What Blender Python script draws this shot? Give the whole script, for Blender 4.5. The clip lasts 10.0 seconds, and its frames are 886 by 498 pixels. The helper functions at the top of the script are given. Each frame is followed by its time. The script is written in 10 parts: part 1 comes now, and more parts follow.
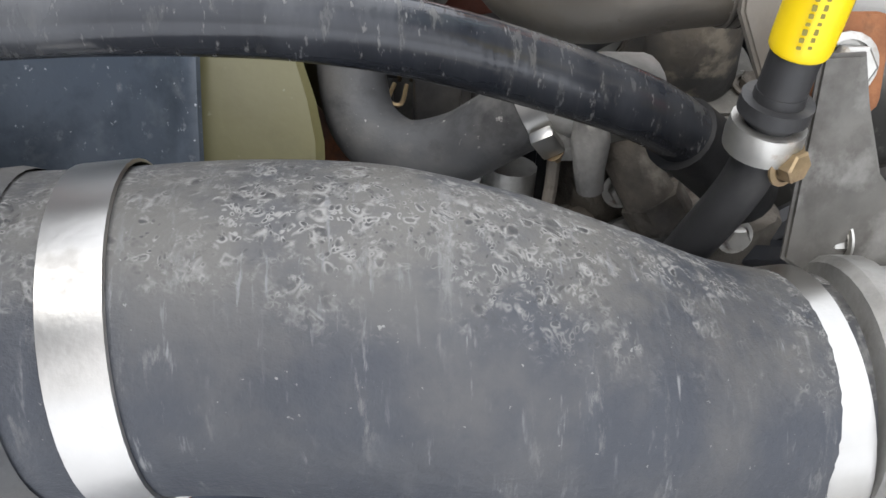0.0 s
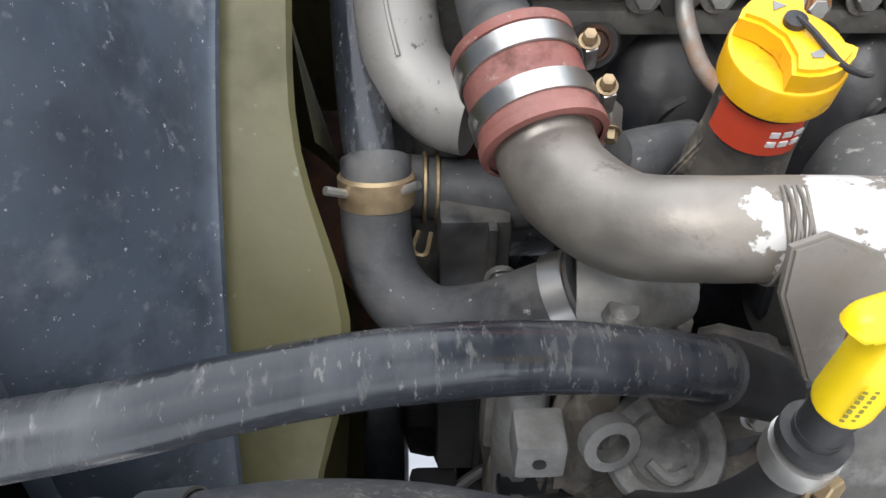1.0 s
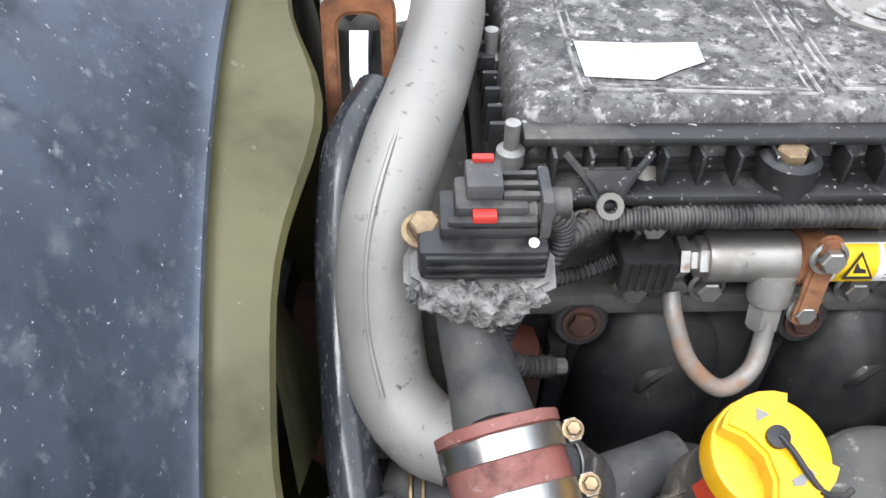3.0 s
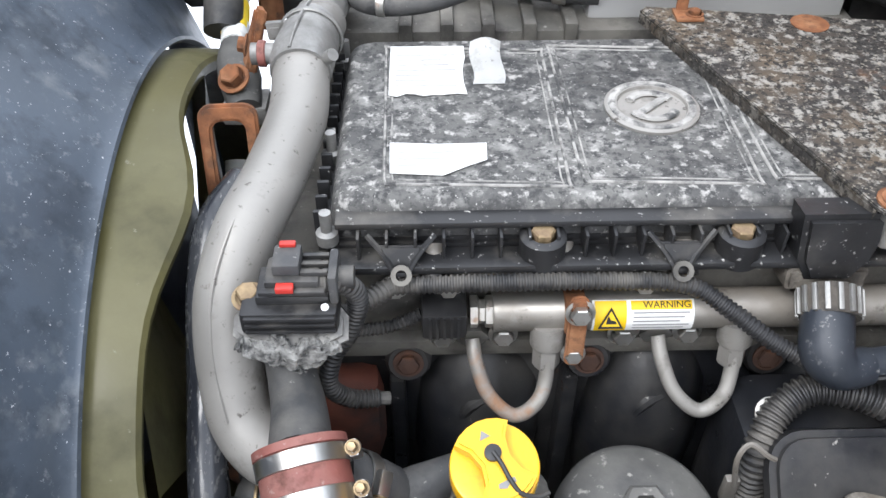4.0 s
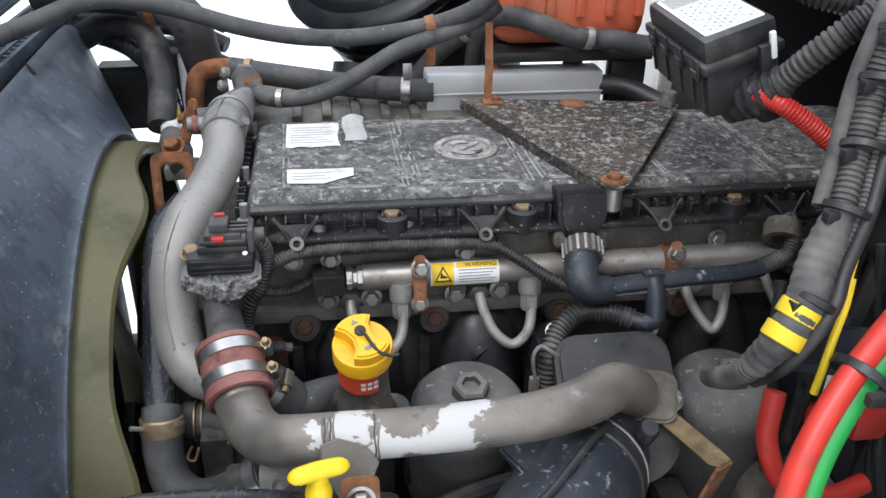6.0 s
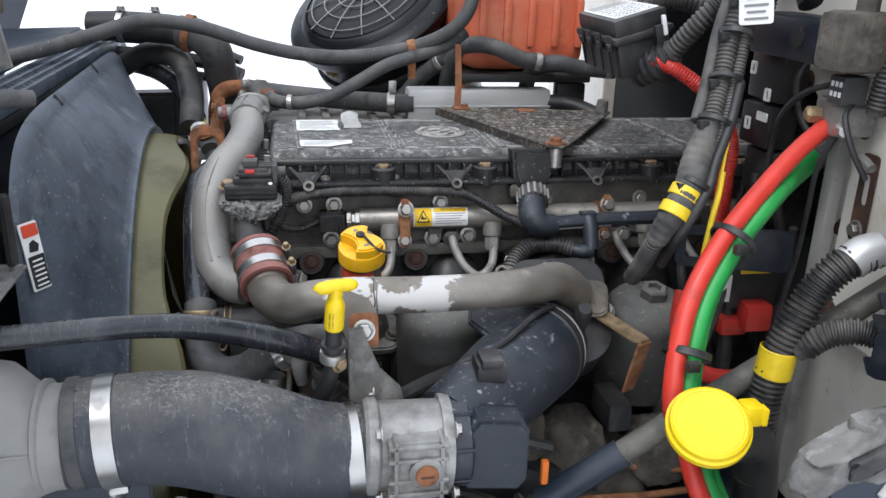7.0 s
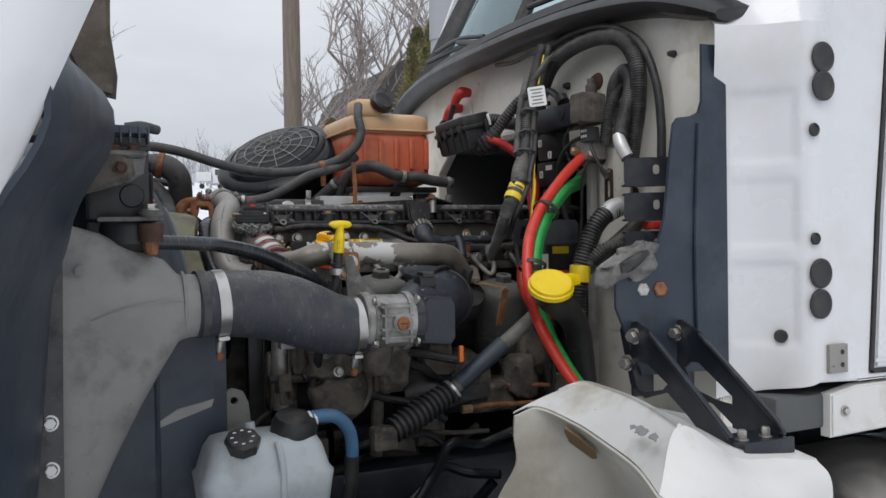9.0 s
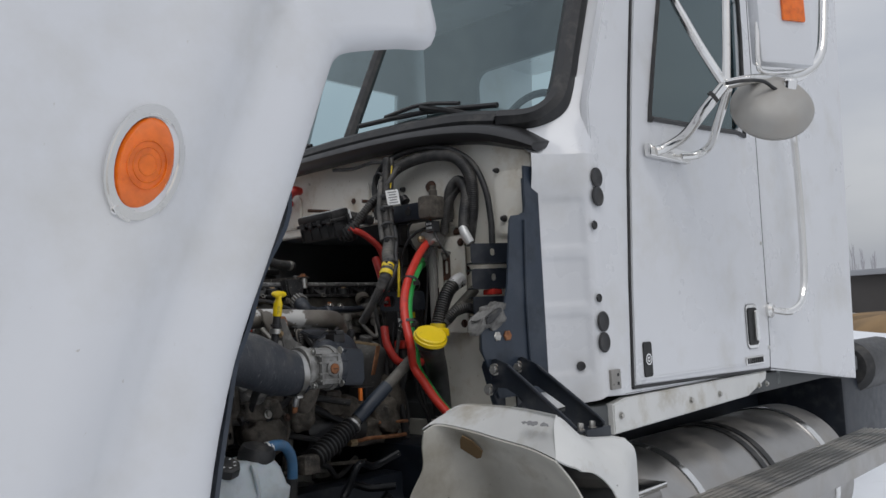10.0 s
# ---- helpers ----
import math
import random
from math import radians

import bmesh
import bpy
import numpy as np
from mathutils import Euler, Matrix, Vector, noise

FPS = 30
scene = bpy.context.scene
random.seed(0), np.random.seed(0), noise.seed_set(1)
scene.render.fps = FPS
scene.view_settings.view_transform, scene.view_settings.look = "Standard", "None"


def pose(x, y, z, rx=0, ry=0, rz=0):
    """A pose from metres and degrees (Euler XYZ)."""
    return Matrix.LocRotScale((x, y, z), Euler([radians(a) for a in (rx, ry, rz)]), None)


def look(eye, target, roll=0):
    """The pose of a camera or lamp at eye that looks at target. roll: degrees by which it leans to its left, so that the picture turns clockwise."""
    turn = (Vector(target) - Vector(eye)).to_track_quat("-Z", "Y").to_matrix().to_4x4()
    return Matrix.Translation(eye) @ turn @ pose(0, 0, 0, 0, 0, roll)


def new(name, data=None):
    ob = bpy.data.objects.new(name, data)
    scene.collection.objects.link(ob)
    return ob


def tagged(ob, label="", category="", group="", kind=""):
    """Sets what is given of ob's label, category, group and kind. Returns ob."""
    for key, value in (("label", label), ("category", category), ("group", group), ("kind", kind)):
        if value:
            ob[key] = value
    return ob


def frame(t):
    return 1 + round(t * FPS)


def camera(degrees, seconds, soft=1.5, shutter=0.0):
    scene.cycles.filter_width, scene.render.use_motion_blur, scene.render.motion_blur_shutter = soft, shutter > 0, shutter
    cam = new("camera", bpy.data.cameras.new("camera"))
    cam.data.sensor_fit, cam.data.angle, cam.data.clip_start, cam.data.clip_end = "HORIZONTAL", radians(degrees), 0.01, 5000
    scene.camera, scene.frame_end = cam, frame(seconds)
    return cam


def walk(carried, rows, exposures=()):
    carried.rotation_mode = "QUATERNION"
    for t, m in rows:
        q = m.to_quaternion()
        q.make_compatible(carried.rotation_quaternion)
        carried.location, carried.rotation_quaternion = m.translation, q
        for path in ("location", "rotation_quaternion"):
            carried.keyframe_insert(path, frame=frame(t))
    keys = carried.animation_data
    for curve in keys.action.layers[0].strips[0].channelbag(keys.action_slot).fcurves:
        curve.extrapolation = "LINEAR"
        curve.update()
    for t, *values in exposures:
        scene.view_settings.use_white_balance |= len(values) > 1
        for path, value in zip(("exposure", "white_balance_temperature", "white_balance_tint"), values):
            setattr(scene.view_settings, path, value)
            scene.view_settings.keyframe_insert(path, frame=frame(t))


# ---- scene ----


cam = camera(55.8, 10.0)
PATH = [
    (0, (-0.027, 0.032, 1.456), (0.07, 1.649, 0.283), 0.9),
    (0.5, (-0.045, 0.065, 1.530), (0.074, 1.636, 0.149), 0.6),
    (1, (-0.034, 0.128, 1.572), (0.038, 1.622, 0.244), 1.0),
    (1.5, (-0.019, 0.184, 1.602), (0.076, 1.642, 0.235), 1.3),
    (2, (-0.027, 0.208, 1.626), (0.064, 1.664, 0.259), 1.2),
    (2.5, (-0.046, 0.257, 1.679), (0.038, 1.708, 0.305), 1.4),
    (2.7, (-0.044, 0.288, 1.699), (0.056, 1.721, 0.307), 2.1),
    (3.8, (0.087, 0.211, 1.851), (0.1, 1.681, 0.495), 0.1),
    (4, (0.119, 0.186, 1.867), (0.153, 1.664, 0.52), 0.0),
    (4.5, (0.187, 0.129, 1.886), (0.32, 1.705, 0.661), 0.7),
    (5, (0.21, 0.056, 1.893), (0.354, 1.715, 0.786), 0.1),
    (5.5, (0.19, -0.064, 1.894), (0.411, 1.642, 0.872), 0.9),
    (6, (0.131, -0.211, 1.866), (0.406, 1.528, 0.917), 1.2),
    (6.2, (0.118, -0.278, 1.847), (0.412, 1.473, 0.926), 1.3),
    (7.3, (0.054, -0.649, 1.697), (0.421, 1.234, 1.13), 1.5),
    (7.5, (0.043, -0.714, 1.666), (0.416, 1.183, 1.156), 1.1),
    (8, (-0.034, -0.9, 1.557), (0.397, 1.018, 1.186), 0.5),
    (8.5, (-0.17, -1.126, 1.479), (0.409, 0.779, 1.287), 0.1),
    (9, (-0.382, -1.235, 1.368), (0.462, 0.578, 1.34), -0.9),
    (9.2, (-0.507, -1.287, 1.356), (0.488, 0.448, 1.371), -1.3),
    (9.5, (-0.716, -1.35, 1.318), (0.484, 0.248, 1.395), -1.9),
    (10, (-1.099, -1.387, 1.312), (0.359, -0.029, 1.482), -2.8),
]
walk(cam, [(t, look(eye, target, roll)) for t, eye, target, roll in PATH],
     [(0, 1.34, 6500, 10), (0.5, 1.28, 6450, 10), (1.0, 1.36, 6350, 10), (2.0, 1.06, 6300, 10), (2.5, 1.50, 6150, 10), (4.0, 1.38, 6150, 10), (5.0, 0.90, 6100, 10), (6.0, 0.79, 6100, 10), (7.5, 0.66, 6100, 10), (8.0, 0.60, 6150, 10), (8.5, 0.40, 6200, 10), (8.8, 0.10, 6350, 10), (9.1, -0.14, 6400, 10), (9.5, -0.33, 6400, 10), (10, -0.54, 6360, 10)])


# ---- world and light ----
world = bpy.data.worlds.new("overcast_winter_sky")
scene.world = world
world.use_nodes = True
wn, wl = world.node_tree.nodes, world.node_tree.links
wn.clear()
w_out = wn.new("ShaderNodeOutputWorld")
w_bg = wn.new("ShaderNodeBackground")
w_sky = wn.new("ShaderNodeTexSky")
w_sky.sky_type = "NISHITA"
w_sky.sun_disc = False
w_sky.sun_elevation = radians(38)
w_sky.sun_rotation = radians(200)
w_sky.air_density = 1.0
w_sky.dust_density = 3.0
w_co = wn.new("ShaderNodeTexCoord")
w_map = wn.new("ShaderNodeMapping")
w_map.inputs["Scale"].default_value = (1.0, 1.0, 3.0)
w_noise = wn.new("ShaderNodeTexNoise")
w_noise.inputs["Scale"].default_value = 2.2
w_noise.inputs["Detail"].default_value = 7
w_ramp = wn.new("ShaderNodeValToRGB")
w_ramp.color_ramp.elements[0].position = 0.3
w_ramp.color_ramp.elements[0].color = (6.6, 6.9, 7.6, 1)
w_ramp.color_ramp.elements[1].position = 0.7
w_ramp.color_ramp.elements[1].color = (9.6, 9.7, 9.9, 1)
w_mix = wn.new("ShaderNodeMix")
w_mix.data_type = "RGBA"
w_mix.inputs["Factor"].default_value = 0.86
wl.new(w_co.outputs["Generated"], w_map.inputs["Vector"])
wl.new(w_map.outputs["Vector"], w_noise.inputs["Vector"])
wl.new(w_noise.outputs["Fac"], w_ramp.inputs["Fac"])
wl.new(w_sky.outputs["Color"], w_mix.inputs["A"])
wl.new(w_ramp.outputs["Color"], w_mix.inputs["B"])
w_sep = wn.new("ShaderNodeSeparateXYZ")
wl.new(w_co.outputs["Generated"], w_sep.inputs["Vector"])
w_rise = wn.new("ShaderNodeMapRange")
w_rise.inputs["From Min"].default_value, w_rise.inputs["From Max"].default_value = 0.05, 0.85
w_rise.inputs["To Min"].default_value, w_rise.inputs["To Max"].default_value = 0.74, 1.30
wl.new(w_sep.outputs["Z"], w_rise.inputs["Value"])
w_dim = wn.new("ShaderNodeVectorMath")
w_dim.operation = "SCALE"
wl.new(w_mix.outputs["Result"], w_dim.inputs[0])
wl.new(w_rise.outputs["Result"], w_dim.inputs["Scale"])
wl.new(w_dim.outputs["Vector"], w_bg.inputs["Color"])
w_bg.inputs["Strength"].default_value = 0.113
wl.new(w_bg.outputs["Background"], w_out.inputs["Surface"])

sun_data = bpy.data.lights.new("sun", "SUN")
sun_data.energy = 0.9
sun_data.angle = radians(25)
sun_data.color = (1.0, 0.97, 0.93)
sun = new("sun", sun_data)
sun.matrix_world = look((0, 0, 20), (9.0, 9.0, 3.0))


# ---- materials ----
def ramp_node(n, a, b, ca=(0, 0, 0, 1), cb=(1, 1, 1, 1)):
    r = n.new("ShaderNodeValToRGB")
    r.color_ramp.elements[0].position, r.color_ramp.elements[1].position = a, b
    r.color_ramp.elements[0].color, r.color_ramp.elements[1].color = ca, cb
    return r


def mat(name, col, rough=0.5, metal=0.0, var=0.25, scale=25.0, layers=(), bump=0.25, bump_scale=180.0, rough_var=0.15,
        coat=0.0, stretch=(1, 1, 1), trans=0.0, bump_dist=0.001, zone=None):
    """A principled material with two scales of colour change, worn or dirty layers and fine relief.
    layers: (colour, scale, low, high, roughness, up) noise masks; up: how much it keeps to faces that look up.
    zone: the stretch of the object's own x to which the last layer keeps."""
    m = bpy.data.materials.new(name)
    m.use_nodes = True
    n, l = m.node_tree.nodes, m.node_tree.links
    p = n["Principled BSDF"]
    co = n.new("ShaderNodeTexCoord")
    mp = n.new("ShaderNodeMapping")
    mp.inputs["Scale"].default_value = stretch
    l.new(co.outputs["Object"], mp.inputs["Vector"])
    a = n.new("ShaderNodeTexNoise")
    a.inputs["Scale"].default_value, a.inputs["Detail"].default_value = scale, 6
    l.new(mp.outputs["Vector"], a.inputs["Vector"])
    lo = tuple(c * (1 - var) for c in col) + (1,)
    hi = tuple(min(1, c * (1 + var)) for c in col) + (1,)
    r = ramp_node(n, 0.3, 0.7, lo, hi)
    l.new(a.outputs["Fac"], r.inputs["Fac"])
    colour = r.outputs["Color"]
    rr = n.new("ShaderNodeMapRange")
    rr.inputs["To Min"].default_value, rr.inputs["To Max"].default_value = max(0.02, rough - rough_var), min(1, rough + rough_var)
    l.new(a.outputs["Fac"], rr.inputs["Value"])
    roughness = rr.outputs["Result"]
    metallic = None
    geo = n.new("ShaderNodeNewGeometry")
    sep = n.new("ShaderNodeSeparateXYZ")
    l.new(geo.outputs["Normal"], sep.inputs["Vector"])
    for i, (lc, ls, llow, lhigh, lrough, up) in enumerate(layers):
        t = n.new("ShaderNodeTexNoise")
        t.inputs["Scale"].default_value, t.inputs["Detail"].default_value, t.inputs["Roughness"].default_value = ls, 8, 0.62
        off = n.new("ShaderNodeMapping")
        off.inputs["Location"].default_value = (3.1 * i + 1, 1.7 * i, 0.4 * i)
        l.new(mp.outputs["Vector"], off.inputs["Vector"])
        l.new(off.outputs["Vector"], t.inputs["Vector"])
        k = ramp_node(n, llow, lhigh)
        fac = t.outputs["Fac"]
        if zone and i == len(layers) - 1:
            sx = n.new("ShaderNodeSeparateXYZ")
            l.new(co.outputs["Object"], sx.inputs["Vector"])
            for lo_, hi_ in ((zone[0], zone[0] + 0.07), (zone[1], zone[1] - 0.09)):
                z_ = n.new("ShaderNodeMapRange")
                z_.inputs["From Min"].default_value, z_.inputs["From Max"].default_value = lo_, hi_
                z_.inputs["To Min"].default_value, z_.inputs["To Max"].default_value = -0.28, 0.0
                l.new(sx.outputs["X"], z_.inputs["Value"])
                s_ = n.new("ShaderNodeMath")
                l.new(fac, s_.inputs[0])
                l.new(z_.outputs["Result"], s_.inputs[1])
                fac = s_.outputs["Value"]
        l.new(fac, k.inputs["Fac"])
        mask = k.outputs["Color"]
        if up:
            u = n.new("ShaderNodeMapRange")
            u.inputs["From Min"].default_value, u.inputs["From Max"].default_value = 0.0, 0.9
            u.inputs["To Min"].default_value = 1 - up
            l.new(sep.outputs["Z"], u.inputs["Value"])
            mul = n.new("ShaderNodeMath")
            mul.operation = "MULTIPLY"
            l.new(mask, mul.inputs[0])
            l.new(u.outputs["Result"], mul.inputs[1])
            mask = mul.outputs["Value"]
        mx = n.new("ShaderNodeMix")
        mx.data_type = "RGBA"
        l.new(mask, mx.inputs["Factor"])
        l.new(colour, mx.inputs["A"])
        mx.inputs["B"].default_value = (*lc, 1)
        colour = mx.outputs["Result"]
        mr = n.new("ShaderNodeMix")
        l.new(mask, mr.inputs["Factor"])
        l.new(roughness, mr.inputs["A"])
        mr.inputs["B"].default_value = lrough
        roughness = mr.outputs["Result"]
        if metal > 0:
            mm = n.new("ShaderNodeMix")
            l.new(mask, mm.inputs["Factor"])
            if metallic is None:
                mm.inputs["A"].default_value = metal
            else:
                l.new(metallic, mm.inputs["A"])
            mm.inputs["B"].default_value = 0.0
            metallic = mm.outputs["Result"]
    l.new(colour, p.inputs["Base Color"])
    l.new(roughness, p.inputs["Roughness"])
    if metallic is None:
        p.inputs["Metallic"].default_value = metal
    else:
        l.new(metallic, p.inputs["Metallic"])
    if coat:
        p.inputs["Coat Weight"].default_value = coat
        p.inputs["Coat Roughness"].default_value = 0.12
    if trans:
        p.inputs["Subsurface Weight"].default_value = trans
        p.inputs["Subsurface Radius"].default_value = (0.03, 0.015, 0.008)
        p.inputs["Subsurface Scale"].default_value = 0.5
    if bump:
        b = n.new("ShaderNodeTexNoise")
        b.inputs["Scale"].default_value, b.inputs["Detail"].default_value = bump_scale, 5
        l.new(mp.outputs["Vector"], b.inputs["Vector"])
        bp = n.new("ShaderNodeBump")
        bp.inputs["Strength"].default_value, bp.inputs["Distance"].default_value = bump, bump_dist
        l.new(b.outputs["Fac"], bp.inputs["Height"])
        l.new(bp.outputs["Normal"], p.inputs["Normal"])
    return m


DUST = (0.21, 0.195, 0.17)
PALE = (0.55, 0.54, 0.51)
RUSTC = (0.20, 0.075, 0.03)
M = {}
M["cowlblack"] = mat("clean_black_plastic", (0.016, 0.016, 0.017), 0.42, 0, 0.2, 20, [((0.05, 0.05, 0.05), 9, 0.5, 0.9, 0.8, 0.5)], 0.15, 200)
M["elbow"] = mat("dusty_blue_black_plastic", (0.020, 0.025, 0.034), 0.42, 0, 0.25, 20, [((0.055, 0.06, 0.07), 9, 0.42, 0.75, 0.7, 0.5), ((0.30, 0.30, 0.29), 90, 0.60, 0.70, 0.9, 0.9), ((0.42, 0.42, 0.40), 260, 0.66, 0.71, 0.9, 0.6)], 0.25, 220)
M["satin_black"] = mat("satin_black_plastic", (0.008, 0.009, 0.011), 0.30, 0, 0.2, 20, [((0.03, 0.031, 0.034), 9, 0.5, 0.85, 0.6, 0.4), (PALE, 150, 0.70, 0.74, 0.9, 0.3)], 0.15, 200)
M["satin_black"].node_tree.nodes["Principled BSDF"].inputs["Specular IOR Level"].default_value = 0.22
M["rubber"] = mat("grey_rubber", (0.055, 0.056, 0.058), 0.62, 0, 0.2, 40, [(DUST, 14, 0.42, 0.85, 0.9, 0.6), ((0.025, 0.025, 0.026), 26, 0.55, 0.70, 0.7, 0), ((0.34, 0.33, 0.31), 190, 0.65, 0.70, 0.9, 0.5)], 0.3, 260)
M["rubber_black"] = mat("black_rubber", (0.022, 0.022, 0.023), 0.5, 0, 0.25, 40, [(DUST, 18, 0.5, 0.95, 0.9, 0.7)], 0.2, 300)
M["dull_plate"] = mat("dull_stained_steel_plate", (0.13, 0.125, 0.115), 0.55, 0.35, 0.3, 40, [((0.05, 0.045, 0.04), 30, 0.5, 0.75, 0.85, 0), ((0.26, 0.255, 0.24), 22, 0.52, 0.7, 0.6, 0)], 0.3, 120)
# first grey layer, stronger on top, stands in for sky reflection besides dust
M["glossy_black"] = mat("black_painted_tube", (0.018, 0.020, 0.025), 0.13, 0, 0.2, 30, [((0.075, 0.078, 0.082), 14, 0.44, 0.76, 0.40, 0.5), ((0.11, 0.108, 0.10), 95, 0.57, 0.74, 0.6, 0.5), ((0.20, 0.195, 0.185), 240, 0.61, 0.72, 0.6, 0.4)], 0.3, 110, stretch=(1.6, 0.5, 0.5))
M["conduit"] = mat("corrugated_black_plastic", (0.022, 0.022, 0.023), 0.45, 0, 0.2, 60, [(DUST, 22, 0.42, 0.8, 0.9, 0.6)], 0.1, 300)
M["tape"] = mat("dusty_loom_tape", (0.05, 0.05, 0.05), 0.7, 0, 0.3, 60, [(DUST, 20, 0.4, 0.8, 0.9, 0.3)], 0.3, 200)
M["steel"] = mat("stainless_band", (0.50, 0.49, 0.47), 0.35, 1.0, 0.12, 30, [((0.35, 0.33, 0.30), 45, 0.6, 0.8, 0.6, 0)], 0.08, 400, stretch=(1, 1, 1))
M["zinc"] = mat("zinc_plated_steel", (0.50, 0.49, 0.46), 0.4, 0.9, 0.2, 60, [((0.25, 0.13, 0.06), 60, 0.58, 0.75, 0.85, 0)], 0.15, 300)
M["brass"] = mat("yellow_passivated_steel", (0.36, 0.27, 0.155), 0.45, 0.75, 0.25, 80, [((0.17, 0.11, 0.07), 60, 0.46, 0.72, 0.85, 0)], 0.2, 300)
M["castalu"] = mat("dirty_cast_aluminium", (0.34, 0.335, 0.32), 0.5, 0.75, 0.25, 35, [((0.12, 0.115, 0.105), 22, 0.45, 0.72, 0.85, 0), (DUST, 12, 0.5, 0.85, 0.9, 0.5)], 0.5, 260)
M["tube"] = mat("weathered_stainless_tube", (0.30, 0.285, 0.26), 0.42, 0.7, 0.15, 16, [((0.17, 0.145, 0.115), 9, 0.42, 0.72, 0.75, 0), ((0.10, 0.085, 0.07), 60, 0.60, 0.72, 0.85, 0), ((0.42, 0.40, 0.37), 30, 0.62, 0.74, 0.55, 0.6)], 0.2, 240)
M["flaked_tube"] = mat("weathered_tube_with_flaking_silver_paint", (0.275, 0.252, 0.222), 0.43, 0.8, 0.15, 16, [((0.16, 0.135, 0.105), 9, 0.42, 0.72, 0.75, 0), ((0.09, 0.075, 0.06), 60, 0.60, 0.72, 0.85, 0), ((0.40, 0.38, 0.35), 22, 0.60, 0.74, 0.5, 0.8), ((0.54, 0.53, 0.505), 20, 0.475, 0.490, 0.38, 0)], 0.2, 240, zone=(-0.125, 0.14))
M["rust_pipe"] = mat("grey_pipe_rusting_at_the_bend", (0.30, 0.285, 0.26), 0.5, 0.4, 0.15, 30, [((0.30, 0.17, 0.10), 22, 0.50, 0.64, 0.85, 0), ((0.12, 0.10, 0.085), 90, 0.60, 0.70, 0.85, 0)], 0.2, 240)
M["tube_grey"] = mat("grey_coated_tube", (0.30, 0.287, 0.265), 0.5, 0.35, 0.12, 14, [((0.34, 0.325, 0.30), 12, 0.42, 0.8, 0.7, 0.6), ((0.13, 0.12, 0.105), 20, 0.56, 0.72, 0.8, 0), ((0.10, 0.09, 0.08), 110, 0.62, 0.70, 0.85, 0)], 0.2, 240)
M["rust"] = mat("rusty_steel", (0.215, 0.085, 0.035), 0.85, 0.0, 0.45, 50, [((0.34, 0.165, 0.08), 26, 0.48, 0.68, 0.9, 0), ((0.06, 0.035, 0.025), 60, 0.55, 0.75, 0.9, 0)], 0.7, 260)
M["rust_dark"] = mat("dark_rusty_steel", (0.075, 0.040, 0.028), 0.85, 0.0, 0.4, 40, [(RUSTC, 25, 0.52, 0.7, 0.9, 0)], 0.5, 260)
M["plastic"] = mat("dusty_black_plastic", (0.020, 0.020, 0.021), 0.42, 0, 0.25, 40, [(DUST, 16, 0.48, 0.85, 0.9, 0.7)], 0.2, 320)
M["cover"] = mat("speckled_black_cover", (0.032, 0.032, 0.032), 0.48, 0, 0.35, 30, [((0.155, 0.152, 0.143), 9, 0.30, 0.60, 0.85, 0.9), ((0.030, 0.030, 0.031), 70, 0.50, 0.64, 0.7, 0.5), ((0.27, 0.265, 0.25), 48, 0.51, 0.70, 0.85, 0.9), ((0.045, 0.045, 0.045), 150, 0.52, 0.62, 0.8, 0.3), ((0.38, 0.37, 0.35), 95, 0.56, 0.66, 0.9, 0.8), ((0.5, 0.49, 0.46), 280, 0.63, 0.69, 0.9, 0.5)], 0.45, 180)
M["bead"] = mat("dust_filled_bead", (0.33, 0.32, 0.30), 0.8, 0, 0.3, 60, [((0.06, 0.06, 0.06), 45, 0.46, 0.60, 0.8, 0)], 0.3, 300)
M["coverside"] = mat("black_cover_side", (0.018, 0.018, 0.019), 0.45, 0, 0.3, 30, [(PALE, 160, 0.63, 0.70, 0.9, 0.4), (DUST, 14, 0.5, 0.9, 0.9, 0.7)], 0.2, 220)
M["plate"] = mat("speckled_rusting_plate", (0.036, 0.033, 0.030), 0.6, 0, 0.35, 40, [((0.13, 0.095, 0.06), 6, 0.46, 0.66, 0.75, 0.5), ((0.30, 0.285, 0.255), 85, 0.51, 0.60, 0.8, 0.7), ((0.022, 0.020, 0.018), 170, 0.50, 0.58, 0.8, 0), ((0.30, 0.27, 0.22), 210, 0.57, 0.66, 0.7, 0.5), ((0.17, 0.085, 0.04), 11, 0.60, 0.74, 0.7, 0)], 0.9, 130, bump_dist=0.002)
M["head"] = mat("dirty_grey_casting", (0.165, 0.157, 0.138), 0.6, 0.3, 0.25, 18, [((0.04, 0.038, 0.036), 14, 0.45, 0.68, 0.9, 0), (DUST, 10, 0.52, 0.85, 0.9, 0.7), ((0.32, 0.31, 0.28), 130, 0.64, 0.71, 0.9, 0.5)], 0.5, 200)
M["grime"] = mat("caked_engine_grime", (0.115, 0.10, 0.082), 0.8, 0.1, 0.4, 22, [((0.035, 0.032, 0.029), 20, 0.45, 0.66, 0.9, 0), ((0.26, 0.24, 0.205), 34, 0.55, 0.74, 0.95, 0.5)], 0.9, 120, bump_dist=0.003)
M["dustcap"] = mat("dust_coated_plastic", (0.055, 0.054, 0.052), 0.55, 0, 0.2, 20, [((0.17, 0.165, 0.15), 8, 0.36, 0.66, 0.85, 0.8), ((0.29, 0.28, 0.255), 110, 0.60, 0.70, 0.9, 0.7)], 0.3, 260)
